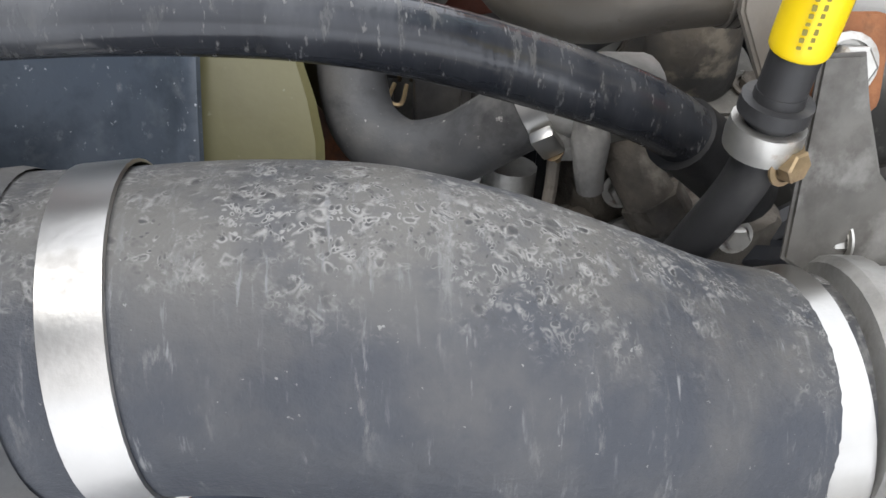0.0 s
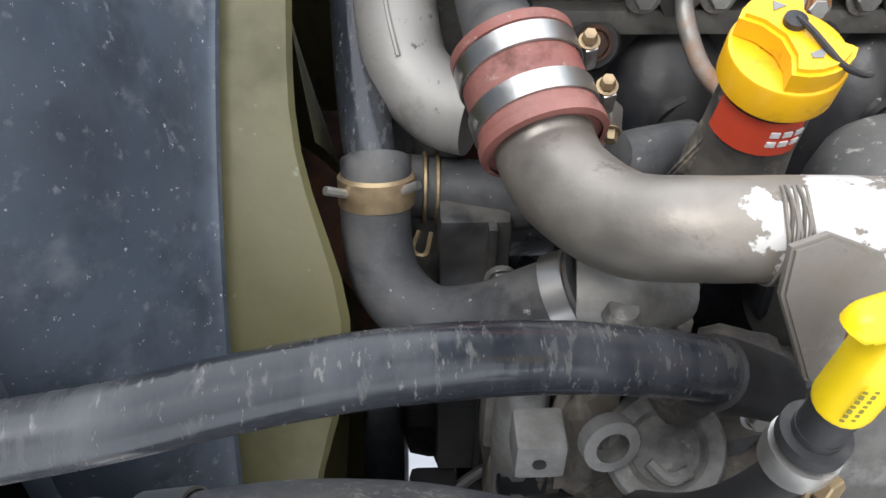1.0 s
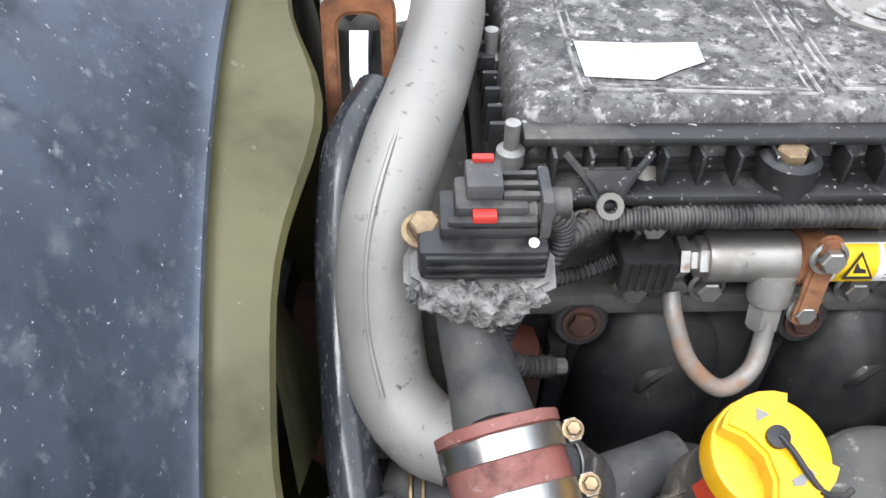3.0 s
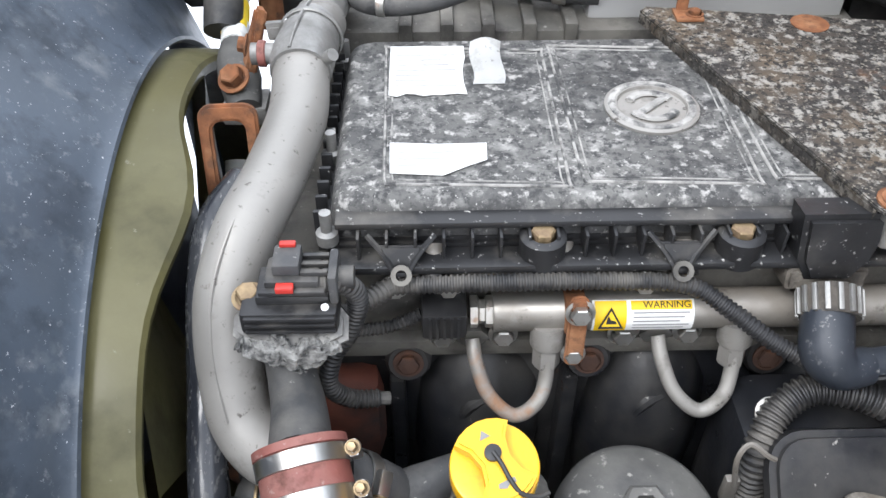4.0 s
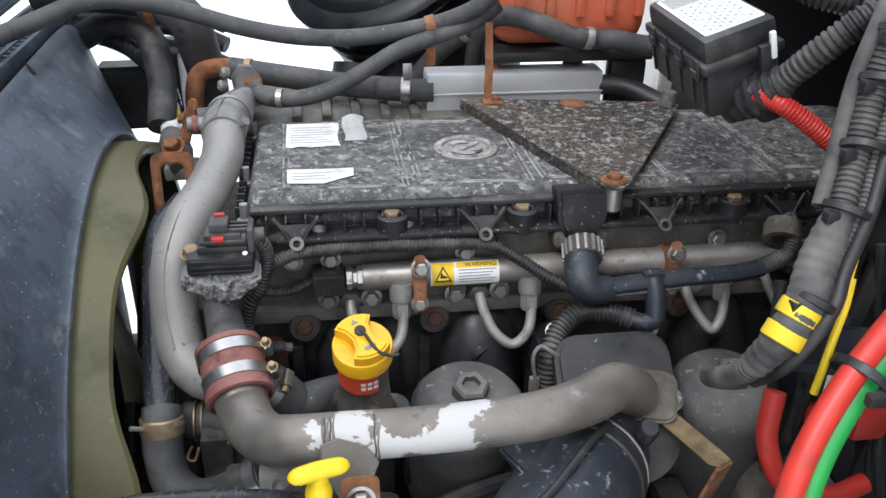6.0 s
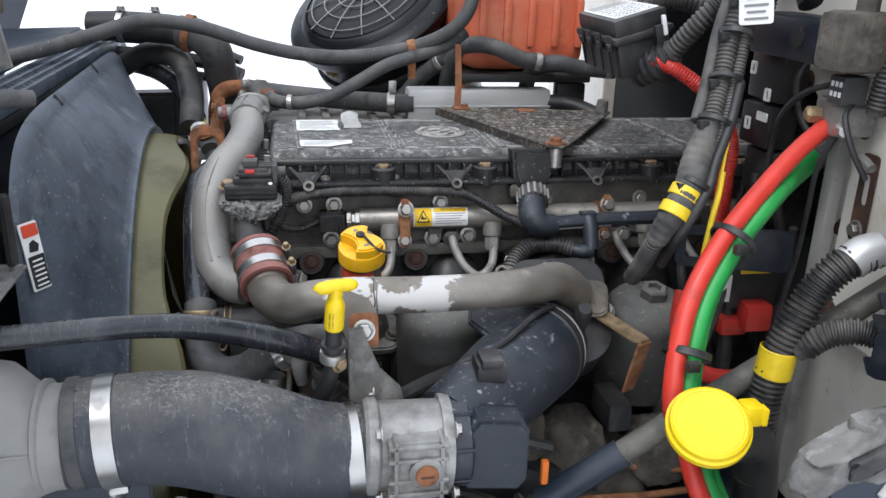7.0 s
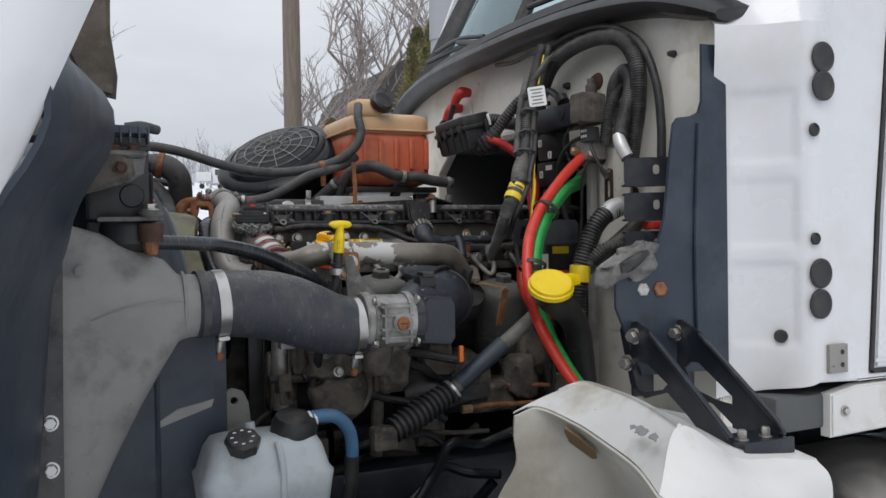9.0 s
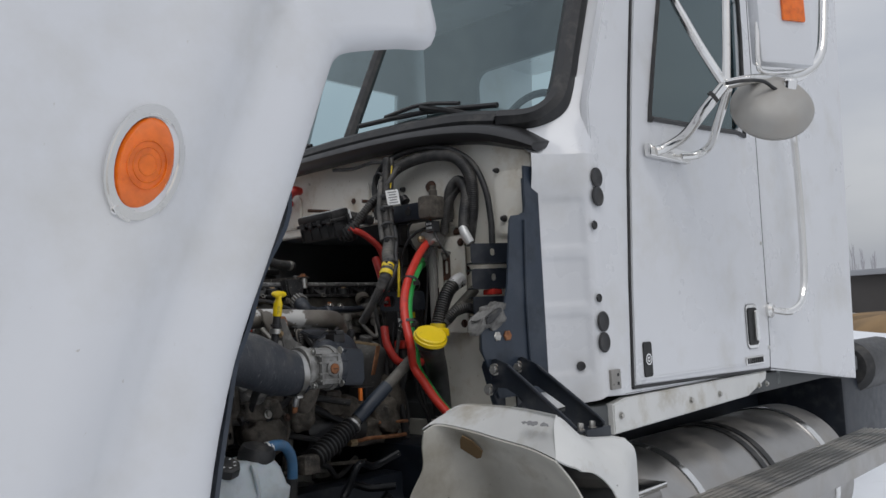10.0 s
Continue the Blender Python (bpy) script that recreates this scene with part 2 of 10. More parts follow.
M["neckcrust"] = mat("black_plastic_with_brown_crust", (0.06, 0.058, 0.055), 0.55, 0, 0.3, 30, [((0.145, 0.125, 0.10), 10, 0.42, 0.62, 0.9, 0), ((0.24, 0.21, 0.165), 40, 0.56, 0.66, 0.95, 0)], 0.6, 120, bump_dist=0.002)
M["block"] = mat("black_engine_paint", (0.014, 0.015, 0.018), 0.32, 0.0, 0.35, 18, [((0.085, 0.080, 0.072), 10, 0.44, 0.76, 0.8, 0.3), ((0.10, 0.05, 0.03), 30, 0.68, 0.75, 0.9, 0), ((0.30, 0.29, 0.27), 120, 0.67, 0.71, 0.9, 0.3)], 0.5, 90)
M["redblock"] = mat("oxide_red_engine_paint", (0.10, 0.03, 0.018), 0.6, 0.0, 0.35, 18, [((0.03, 0.02, 0.018), 16, 0.45, 0.7, 0.9, 0)], 0.4, 160)
M["yellowcap"] = mat("amber_yellow_plastic", (0.84, 0.46, 0.010), 0.34, 0, 0.06, 25, [((0.36, 0.20, 0.03), 26, 0.58, 0.74, 0.7, 0), ((0.16, 0.11, 0.06), 70, 0.66, 0.74, 0.8, 0)], 0.12, 250)
M["yellow"] = mat("lemon_yellow_plastic", (0.84, 0.60, 0.006), 0.36, 0, 0.06, 25, [((0.45, 0.34, 0.04), 24, 0.62, 0.80, 0.7, 0), ((0.10, 0.08, 0.03), 90, 0.70, 0.74, 0.8, 0)], 0.12, 250)
M["yellowtape"] = mat("yellow_tape", (0.80, 0.58, 0.02), 0.45, 0, 0.1, 60, [((0.3, 0.24, 0.1), 30, 0.58, 0.75, 0.8, 0)], 0.1, 250)
M["silicone"] = mat("dusty_red_silicone", (0.22, 0.072, 0.058), 0.6, 0, 0.2, 25, [((0.36, 0.21, 0.18), 10, 0.38, 0.72, 0.9, 0.6), ((0.11, 0.045, 0.035), 40, 0.56, 0.72, 0.9, 0), ((0.42, 0.34, 0.30), 90, 0.62, 0.72, 0.9, 0.4)], 0.35, 240)
M["olive"] = mat("olive_green_fan_plastic", (0.100, 0.090, 0.034), 0.42, 0, 0.15, 8, [((0.17, 0.16, 0.085), 5, 0.42, 0.8, 0.7, 0.4), ((0.045, 0.042, 0.02), 9, 0.52, 0.78, 0.8, 0), ((0.24, 0.23, 0.17), 90, 0.66, 0.72, 0.9, 0.3)], 0.15, 160)
M["shroud"] = mat("blue_grey_fan_shroud", (0.070, 0.088, 0.114), 0.4, 0, 0.3, 7, [((0.095, 0.110, 0.130), 5, 0.44, 0.74, 0.7, 0.2), ((0.034, 0.044, 0.058), 18, 0.50, 0.68, 0.55, 0), ((0.17, 0.185, 0.20), 26, 0.56, 0.74, 0.8, 0.2), ((0.22, 0.23, 0.25), 90, 0.60, 0.72, 0.85, 0.3), ((0.52, 0.53, 0.55), 230, 0.655, 0.70, 0.9, 0.2)], 0.25, 200)
M["navy"] = mat("navy_splash_panel", (0.021, 0.031, 0.048), 0.40, 0, 0.2, 7, [((0.075, 0.085, 0.10), 6, 0.46, 0.78, 0.75, 0.3), ((0.012, 0.018, 0.028), 12, 0.52, 0.72, 0.5, 0), ((0.22, 0.22, 0.22), 60, 0.68, 0.75, 0.9, 0)], 0.2, 200)
M["duct"] = mat("grey_moulded_composite", (0.255, 0.25, 0.235), 0.7, 0, 0.14, 9, [((0.12, 0.115, 0.105), 10, 0.52, 0.74, 0.9, 0), ((0.36, 0.35, 0.33), 6, 0.5, 0.8, 0.9, 0.4), ((0.10, 0.095, 0.09), 120, 0.68, 0.72, 0.9, 0)], 0.3, 200)
M["white"] = mat("white_truck_paint", (0.66, 0.67, 0.69), 0.3, 0, 0.025, 3, [((0.54, 0.53, 0.50), 4, 0.50, 0.85, 0.5, 0), ((0.40, 0.37, 0.32), 60, 0.70, 0.76, 0.7, 0)], 0.03, 60, coat=0.35)
M["cream"] = mat("dirty_cream_firewall_paint", (0.80, 0.77, 0.69), 0.5, 0, 0.06, 6, [((0.56, 0.48, 0.35), 7, 0.52, 0.74, 0.8, 0), ((0.20, 0.15, 0.10), 26, 0.66, 0.76, 0.9, 0), ((0.34, 0.27, 0.18), 90, 0.66, 0.74, 0.9, 0)], 0.12, 120)
M["white_dirty"] = mat("scuffed_white_fibreglass", (0.64, 0.64, 0.62), 0.45, 0, 0.05, 8, [((0.40, 0.36, 0.28), 7, 0.52, 0.75, 0.8, 0), ((0.10, 0.09, 0.08), 55, 0.70, 0.73, 0.9, 0)], 0.15, 120)
M["flare_inside"] = mat("muddy_fibreglass_inside", (0.60, 0.58, 0.52), 0.75, 0, 0.12, 8, [((0.38, 0.34, 0.26), 6, 0.46, 0.72, 0.9, 0), ((0.09, 0.08, 0.07), 40, 0.66, 0.72, 0.9, 0)], 0.3, 120)
M["black_steel"] = mat("black_painted_bracket", (0.011, 0.015, 0.023), 0.4, 0, 0.25, 20, [((0.09, 0.09, 0.09), 16, 0.5, 0.85, 0.8, 0.4), (RUSTC, 40, 0.70, 0.78, 0.9, 0)], 0.15, 220)
M["red"] = mat("red_air_hose", (0.62, 0.045, 0.028), 0.38, 0, 0.1, 30, [((0.3, 0.06, 0.05), 24, 0.6, 0.8, 0.8, 0)], 0.08, 300)
M["green"] = mat("green_air_hose", (0.035, 0.36, 0.075), 0.38, 0, 0.1, 30, [((0.04, 0.15, 0.05), 24, 0.6, 0.8, 0.8, 0)], 0.08, 300)
M["blue"] = mat("blue_rubber_hose", (0.06, 0.17, 0.32), 0.5, 0, 0.15, 30, [(DUST, 16, 0.5, 0.85, 0.9, 0.5)], 0.1, 300)
M["redplastic"] = mat("red_plastic", (0.50, 0.035, 0.025), 0.4, 0, 0.1, 30, [((0.2, 0.04, 0.03), 24, 0.55, 0.8, 0.8, 0)], 0.08, 300)
M["orange"] = mat("translucent_orange_red_tank", (0.56, 0.13, 0.062), 0.42, 0, 0.14, 6, [((0.62, 0.24, 0.13), 7, 0.48, 0.75, 0.6, 0), ((0.38, 0.06, 0.025), 12, 0.56, 0.75, 0.6, 0)], 0.1, 160, trans=0.3)
M["tan"] = mat("yellowed_translucent_plastic", (0.62, 0.42, 0.24), 0.45, 0, 0.12, 8, [((0.55, 0.25, 0.12), 7, 0.45, 0.7, 0.6, 0)], 0.08, 160, trans=0.25)
M["milk"] = mat("milky_reservoir_plastic", (0.50, 0.55, 0.57), 0.4, 0, 0.06, 8, [((0.28, 0.29, 0.28), 9, 0.52, 0.8, 0.7, 0)], 0.08, 160, trans=0.2)
M["castgrey"] = mat("grimy_grey_casting", (0.20, 0.195, 0.185), 0.75, 0.1, 0.3, 20, [((0.07, 0.068, 0.064), 16, 0.45, 0.66, 0.9, 0), ((0.34, 0.33, 0.30), 60, 0.58, 0.72, 0.9, 0.4)], 0.8, 160, bump_dist=0.002)
M["label"] = mat("white_label", (0.80, 0.80, 0.78), 0.5, 0, 0.05, 30, [((0.5, 0.49, 0.46), 40, 0.62, 0.8, 0.7, 0)], 0.0)
M["oldlabel"] = mat("torn_white_label", (0.72, 0.72, 0.70), 0.6, 0, 0.08, 30, [((0.42, 0.41, 0.38), 35, 0.52, 0.72, 0.8, 0), ((0.25, 0.24, 0.22), 140, 0.62, 0.70, 0.8, 0)], 0.1, 200)
M["labelyellow"] = mat("label_yellow", (0.85, 0.55, 0.01), 0.5, 0, 0.05, 30, (), 0.0)
M["ink"] = mat("black_ink", (0.015, 0.015, 0.015), 0.6, 0, 0.05, 30, (), 0.0)
M["greyink"] = mat("grey_ink", (0.22, 0.22, 0.22), 0.6, 0, 0.05, 30, (), 0.0)
M["legendink"] = mat("pale_grey_ink", (0.40, 0.40, 0.39), 0.6, 0, 0.1, 30, (), 0.0)
M["redink"] = mat("red_label", (0.62, 0.07, 0.03), 0.5, 0, 0.08, 30, [((0.35, 0.12, 0.08), 60, 0.6, 0.75, 0.8, 0)], 0.0)
M["chrome"] = mat("polished_metal", (0.80, 0.79, 0.77), 0.12, 1.0, 0.05, 10, [((0.35, 0.34, 0.32), 10, 0.6, 0.85, 0.5, 0)], 0.0)
M["tank"] = mat("dull_polished_aluminium", (0.40, 0.39, 0.375), 0.34, 0.85, 0.12, 7, [((0.33, 0.30, 0.26), 6, 0.45, 0.75, 0.7, 0.3)], 0.1, 120)
M["amber"] = mat("amber_lens", (0.80, 0.16, 0.01), 0.2, 0, 0.12, 60, [((0.55, 0.09, 0.005), 26, 0.5, 0.7, 0.25, 0)], 0.3, 120, coat=0.4, trans=0.15)
M["silver"] = mat("white_heat_shield", (0.62, 0.62, 0.61), 0.4, 0.35, 0.06, 12, [((0.35, 0.34, 0.32), 9, 0.6, 0.85, 0.7, 0)], 0.1, 120, stretch=(0.3, 1, 1))
M["cabin"] = mat("dark_cab_interior", (0.085, 0.09, 0.092), 0.8, 0, 0.15, 4, (), 0.1, 60)
M["snow"] = mat("snow", (0.80, 0.82, 0.85), 0.75, 0, 0.04, 0.7, [((0.55, 0.55, 0.55), 0.35, 0.55, 0.75, 0.9, 0), ((0.62, 0.62, 0.62), 2.5, 0.62, 0.8, 0.9, 0)], 0.5, 3, bump_dist=0.05)
M["bark"] = mat("pale_grey_bark", (0.27, 0.235, 0.21), 0.9, 0, 0.35, 9, (), 0.5, 30, bump_dist=0.01)
# distance haze is put into this colour: paler and bluer than twig
M["haze_twig"] = mat("far_twigs_with_painted_haze", (0.33, 0.325, 0.345), 0.95, 0, 0.15, 0.2, (), 0.0)
M["twig"] = mat("pale_winter_twigs", (0.29, 0.255, 0.24), 0.9, 0, 0.3, 4, (), 0.0)
M["cloth"] = mat("worn_brown_cloth", (0.150, 0.125, 0.098), 0.92, 0, 0.3, 14, [((0.075, 0.062, 0.05), 18, 0.45, 0.70, 0.8, 0), ((0.24, 0.21, 0.175), 40, 0.55, 0.75, 0.6, 0.4)], 0.6, 220)
M["faintprint"] = mat("faint_dark_print", (0.20, 0.17, 0.02), 0.5, 0, 0.1, 60, [], 0.0)
M["headliner"] = mat("grey_cab_lining", (0.20, 0.215, 0.215), 0.85, 0, 0.15, 9, [((0.14, 0.15, 0.15), 5, 0.45, 0.7, 0.6, 0)], 0.15, 160)
M["needle"] = mat("cedar_foliage", (0.20, 0.185, 0.085), 0.8, 0, 0.5, 1.2, [((0.25, 0.21, 0.105), 0.9, 0.40, 0.66, 0.9, 0), ((0.07, 0.075, 0.03), 2.2, 0.55, 0.72, 0.9, 0)], 0.0)
M["wood"] = mat("weathered_pole_wood", (0.16, 0.13, 0.105), 0.9, 0, 0.25, 6, (), 0.4, 30, stretch=(4, 4, 0.4), bump_dist=0.01)
M["drygrass"] = mat("dry_grass", (0.24, 0.155, 0.075), 0.95, 0, 0.35, 0.6, (), 0.3, 3)
M["facade"] = mat("dark_building_wall", (0.055, 0.05, 0.047), 0.7, 0, 0.15, 0.5, (), 0.1, 8)
M["greywall"] = mat("grey_far_wall", (0.30, 0.31, 0.33), 0.8, 0, 0.1, 0.5, (), 0.0)
M["far_blue"] = mat("blue_truck_paint", (0.015, 0.10, 0.42), 0.4, 0, 0.05, 1, (), 0.0)
M["far_orange"] = mat("orange_machine_paint", (0.70, 0.17, 0.02), 0.5, 0, 0.1, 1, (), 0.0)
M["tyre"] = mat("tyre_rubber", (0.02, 0.02, 0.02), 0.8, 0, 0.2, 20, (), 0.2, 60)
M["mirrorback"] = mat("matt_stainless_mirror", (0.36, 0.35, 0.33), 0.55, 0.35, 0.1, 12, [((0.34, 0.32, 0.29), 14, 0.45, 0.7, 0.6, 0)], 0.05, 100)


def crusted_hose():
    """Black rubber with a pale cellular crust on its upper side and runs of dirt down its flank."""
    m = bpy.data.materials.new("crusted_black_rubber")
    m.use_nodes = True
    n, l = m.node_tree.nodes, m.node_tree.links
    p = n["Principled BSDF"]
    co = n.new("ShaderNodeTexCoord")
    geo = n.new("ShaderNodeNewGeometry")
    sep = n.new("ShaderNodeSeparateXYZ")
    l.new(geo.outputs["Normal"], sep.inputs["Vector"])

    def noise_of(scale, detail=6, stretch=(1, 1, 1), rough=0.6):
        mp = n.new("ShaderNodeMapping")
        mp.inputs["Scale"].default_value = stretch
        l.new(co.outputs["Object"], mp.inputs["Vector"])
        t = n.new("ShaderNodeTexNoise")
        t.inputs["Scale"].default_value, t.inputs["Detail"].default_value, t.inputs["Roughness"].default_value = scale, detail, rough
        l.new(mp.outputs["Vector"], t.inputs["Vector"])
        return t.outputs["Fac"]

    def step(v, a, b):
        r = n.new("ShaderNodeMapRange")
        r.interpolation_type = "SMOOTHSTEP"
        r.inputs["From Min"].default_value, r.inputs["From Max"].default_value = a, b
        l.new(v, r.inputs["Value"])
        return r.outputs["Result"]

    def times(a, b):
        k = n.new("ShaderNodeMath")
        k.operation = "MULTIPLY"
        l.new(a, k.inputs[0])
        l.new(b, k.inputs[1])
        return k.outputs["Value"]

    def mix(f, a, b):
        k = n.new("ShaderNodeMix")
        k.data_type = "RGBA"
        l.new(f, k.inputs["Factor"])
        if isinstance(a, tuple):
            k.inputs["A"].default_value = a
        else:
            l.new(a, k.inputs["A"])
        k.inputs["B"].default_value = b
        return k.outputs["Result"]

    up = step(sep.outputs["Z"], 0.55, 0.95)
    flank = step(sep.outputs["Z"], -0.4, 0.5)
    base = mix(noise_of(14), (0.026, 0.030, 0.039, 1), (0.050, 0.055, 0.066, 1))
    runs = step(noise_of(20, 6, (3.0, 0.8, 0.8)), 0.50, 0.80)
    base = mix(runs, base, (0.078, 0.082, 0.090, 1))
    base = mix(times(step(noise_of(22), 0.40, 0.68), flank), base, (0.070, 0.070, 0.072, 1))
    base = mix(times(step(noise_of(17), 0.34, 0.60), up), base, (0.108, 0.104, 0.096, 1))

    def cells(scale):
        warp = n.new("ShaderNodeMix")
        warp.data_type = "VECTOR"
        wn_ = n.new("ShaderNodeTexNoise")
        wn_.inputs["Scale"].default_value = 90
        l.new(co.outputs["Object"], wn_.inputs["Vector"])
        warp.inputs["Factor"].default_value = 0.012
        l.new(co.outputs["Object"], warp.inputs["A"])
        l.new(wn_.outputs["Color"], warp.inputs["B"])
        vor = n.new("ShaderNodeTexVoronoi")
        vor.inputs["Scale"].default_value = scale
        l.new(warp.outputs["Result"], vor.inputs["Vector"])
        some = n.new("ShaderNodeSeparateColor")
        l.new(vor.outputs["Color"], some.inputs["Color"])
        return vor.outputs["Distance"], some.outputs["Red"]

    def inverse(v):
        k = n.new("ShaderNodeMath")
        k.operation = "SUBTRACT"
        k.inputs[0].default_value = 1.0
        l.new(v, k.inputs[1])
        return k.outputs["Value"]

    crust = None
    for scale, rare in ((130, 0.42), (240, 0.36), (420, 0.36)):
        d, r_ = cells(scale)
        gate = times(times(step(r_, rare, rare + 0.05), up), step(noise_of(26), 0.40, 0.56))
        rim = times(times(times(step(d, 0.24, 0.36), inverse(step(d, 0.38, 0.62))), gate), step(noise_of(170, 5), 0.42, 0.60))
        pit = times(times(inverse(step(d, 0.14, 0.36)), gate), step(noise_of(80, 5), 0.36, 0.56))
        base = mix(rim, base, (0.235, 0.232, 0.222, 1))
        base = mix(pit, base, (0.034, 0.034, 0.035, 1))
        crust = rim if crust is None else crust
    streaks = times(step(noise_of(70, 8, (1.6, 0.45, 0.45), 0.72), 0.53, 0.66), step(noise_of(24, 5, (2.4, 0.5, 0.5)), 0.46, 0.62))
    base = mix(times(streaks, flank), base, (0.155, 0.155, 0.152, 1))
    flecks = step(noise_of(150, 6, (2.2, 0.35, 0.35)), 0.58, 0.70)
    base = mix(times(flecks, step(noise_of(26, 5, (3, 0.6, 0.6)), 0.42, 0.62)), base, (0.165, 0.168, 0.172, 1))
    specks = step(noise_of(330, 3), 0.69, 0.75)
    base = mix(times(specks, flank), base, (0.20, 0.20, 0.195, 1))
    l.new(base, p.inputs["Base Color"])
    p.inputs["Roughness"].default_value = 0.58
    bp = n.new("ShaderNodeBump")
    bp.inputs["Strength"].default_value, bp.inputs["Distance"].default_value = 0.5, 0.0015
    add = n.new("ShaderNodeMath")
    l.new(crust, add.inputs[0])
    l.new(noise_of(220, 4), add.inputs[1])
    l.new(add.outputs["Value"], bp.inputs["Height"])
    l.new(bp.outputs["Normal"], p.inputs["Normal"])
    return m


M["hose"] = crusted_hose()


def glass_mat(name, tint, rough=0.02, ior=1.5):
    m = bpy.data.materials.new(name)
    m.use_nodes = True
    n, l = m.node_tree.nodes, m.node_tree.links
    n.clear()
    out = n.new("ShaderNodeOutputMaterial")
    t = n.new("ShaderNodeBsdfTransparent")
    t.inputs["Color"].default_value = (*tint, 1)
    g = n.new("ShaderNodeBsdfGlossy")
    g.inputs["Roughness"].default_value = rough
    g.inputs["Color"].default_value = (0.80, 0.97, 1.0, 1)
    f = n.new("ShaderNodeFresnel")
    f.inputs["IOR"].default_value = ior
    mx = n.new("ShaderNodeMixShader")
    l.new(f.outputs["Fac"], mx.inputs["Fac"])
    l.new(t.outputs["BSDF"], mx.inputs[1])
    l.new(g.outputs["BSDF"], mx.inputs[2])
    l.new(mx.outputs["Shader"], out.inputs["Surface"])
    return m


M["glass"] = glass_mat("windscreen_glass", (0.58, 0.74, 0.74), ior=2.0)
M["sideglass"] = glass_mat("tinted_side_glass", (0.28, 0.40, 0.48), ior=2.2)

# ---- building helpers ----
WL = {}


def thing(name, label, category, loc=(0, 0, 0), group="", kind=""):
    e = new(name)
    e.empty_display_size = 0.05
    e.location = loc
    WL[e.name] = Vector(loc)
    return tagged(e, label, category, group, kind)


def finish(bm, sharp=35):
    bmesh.ops.recalc_face_normals(bm, faces=bm.faces)
    for f in bm.faces:
        f.smooth = True
    for e in bm.edges:
        if len(e.link_faces) == 2 and e.calc_face_angle(0) > radians(sharp):
            e.smooth = False


def part(name, bm, material, parent, label="", sharp=35):
    """Links a mesh in world coordinates as one part under a thing or a part."""
    finish(bm, sharp)
    loc = WL[parent.name]
    bmesh.ops.translate(bm, verts=bm.verts, vec=-loc)
    me = bpy.data.meshes.new(name)
    bm.to_mesh(me)
    bm.free()
    me.materials.append(material)
    ob = new(name, me)
    ob.parent = parent
    WL[ob.name] = loc
    return tagged(ob, label)


def single(name, bm, material, label, category, group="", kind="", sharp=35):
    """Links a mesh in world coordinates as one top-level thing with its origin at its base."""
    finish(bm, sharp)
    lo = [min(v.co[i] for v in bm.verts) for i in range(3)]
    hi = [max(v.co[i] for v in bm.verts) for i in range(3)]
    loc = Vector(((lo[0] + hi[0]) / 2, (lo[1] + hi[1]) / 2, lo[2]))
    bmesh.ops.translate(bm, verts=bm.verts, vec=-loc)
    me = bpy.data.meshes.new(name)
    bm.to_mesh(me)
    bm.free()
    me.materials.append(material)
    ob = new(name, me)
    ob.location = loc
    WL[ob.name] = loc
    return tagged(ob, label, category, group, kind)


def smooth_path(pts, n=8):
    """A Catmull-Rom curve through the points."""
    p = [Vector(q) for q in pts]
    p = [2 * p[0] - p[1]] + p + [2 * p[-1] - p[-2]]
    out = []
    for i in range(1, len(p) - 2):
        for k in range(n):
            t = k / n
            a, b, c, d = p[i - 1], p[i], p[i + 1], p[i + 2]
            out.append(0.5 * (2 * b + (c - a) * t + (2 * a - 5 * b + 4 * c - d) * t * t + (3 * b - 3 * c + d - a) * t ** 3))
    out.append(p[-2])
    return out


def resample(pts, step):
    out, left = [pts[0]], step
    for a, b in zip(pts, pts[1:]):
        d = (b - a).length
        pos = 0.0
        while d - pos >= left:
            pos += left
            out.append(a.lerp(b, pos / d))
            left = step
        left -= d - pos
    if len(out) < 2:
        out.append(pts[-1])
    return out


def rings(bm, centres, radii, seg, caps=True, squash=None):
    """Joins circles along a line of centres."""
    t = [(centres[min(i + 1, len(centres) - 1)] - centres[max(i - 1, 0)]).normalized() for i in range(len(centres))]
    up = Vector((0, 0, 1)) if abs(t[0].z) < 0.9 else Vector((0, 1, 0))
    side = t[0].cross(up).normalized()
    loops = []
    for i, c in enumerate(centres):
        side = (side - t[i] * side.dot(t[i])).normalized()
        up2 = side.cross(t[i])
        k = squash or 1.0
        loops.append([bm.verts.new(c + radii[i] * (math.cos(2 * math.pi * j / seg) * side + k * math.sin(2 * math.pi * j / seg) * up2)) for j in range(seg)])
    for a, b in zip(loops, loops[1:]):
        for j in range(seg):
            bm.faces.new((a[j], a[(j + 1) % seg], b[(j + 1) % seg], b[j]))
    if caps:
        bm.faces.new(loops[0][::-1])
        bm.faces.new(loops[-1])
    return bm


def tube(pts, r, seg=14, n=8, caps=True, ridge=None, bm=None, squash=None):
    """A round tube through points; r: one radius, or one for each point; ridge: (pitch, depth) of corrugations."""
    bm = bm or bmesh.new()
    c = smooth_path(pts, n)
    if ridge:
        c = resample(c, ridge[0] / 4)
        k = len(c) - 1
        rr = [(r if not hasattr(r, "__len__") else float(np.interp(i / k * (len(r) - 1), range(len(r)), r))) - (ridge[1] if i % 4 in (2, 3) else 0) for i in range(len(c))]
    elif hasattr(r, "__len__"):
        rr = [float(np.interp(i / n, range(len(r)), r)) for i in range(len(c))]
    else:
        rr = [r] * len(c)
    return rings(bm, c, rr, seg, caps, squash)


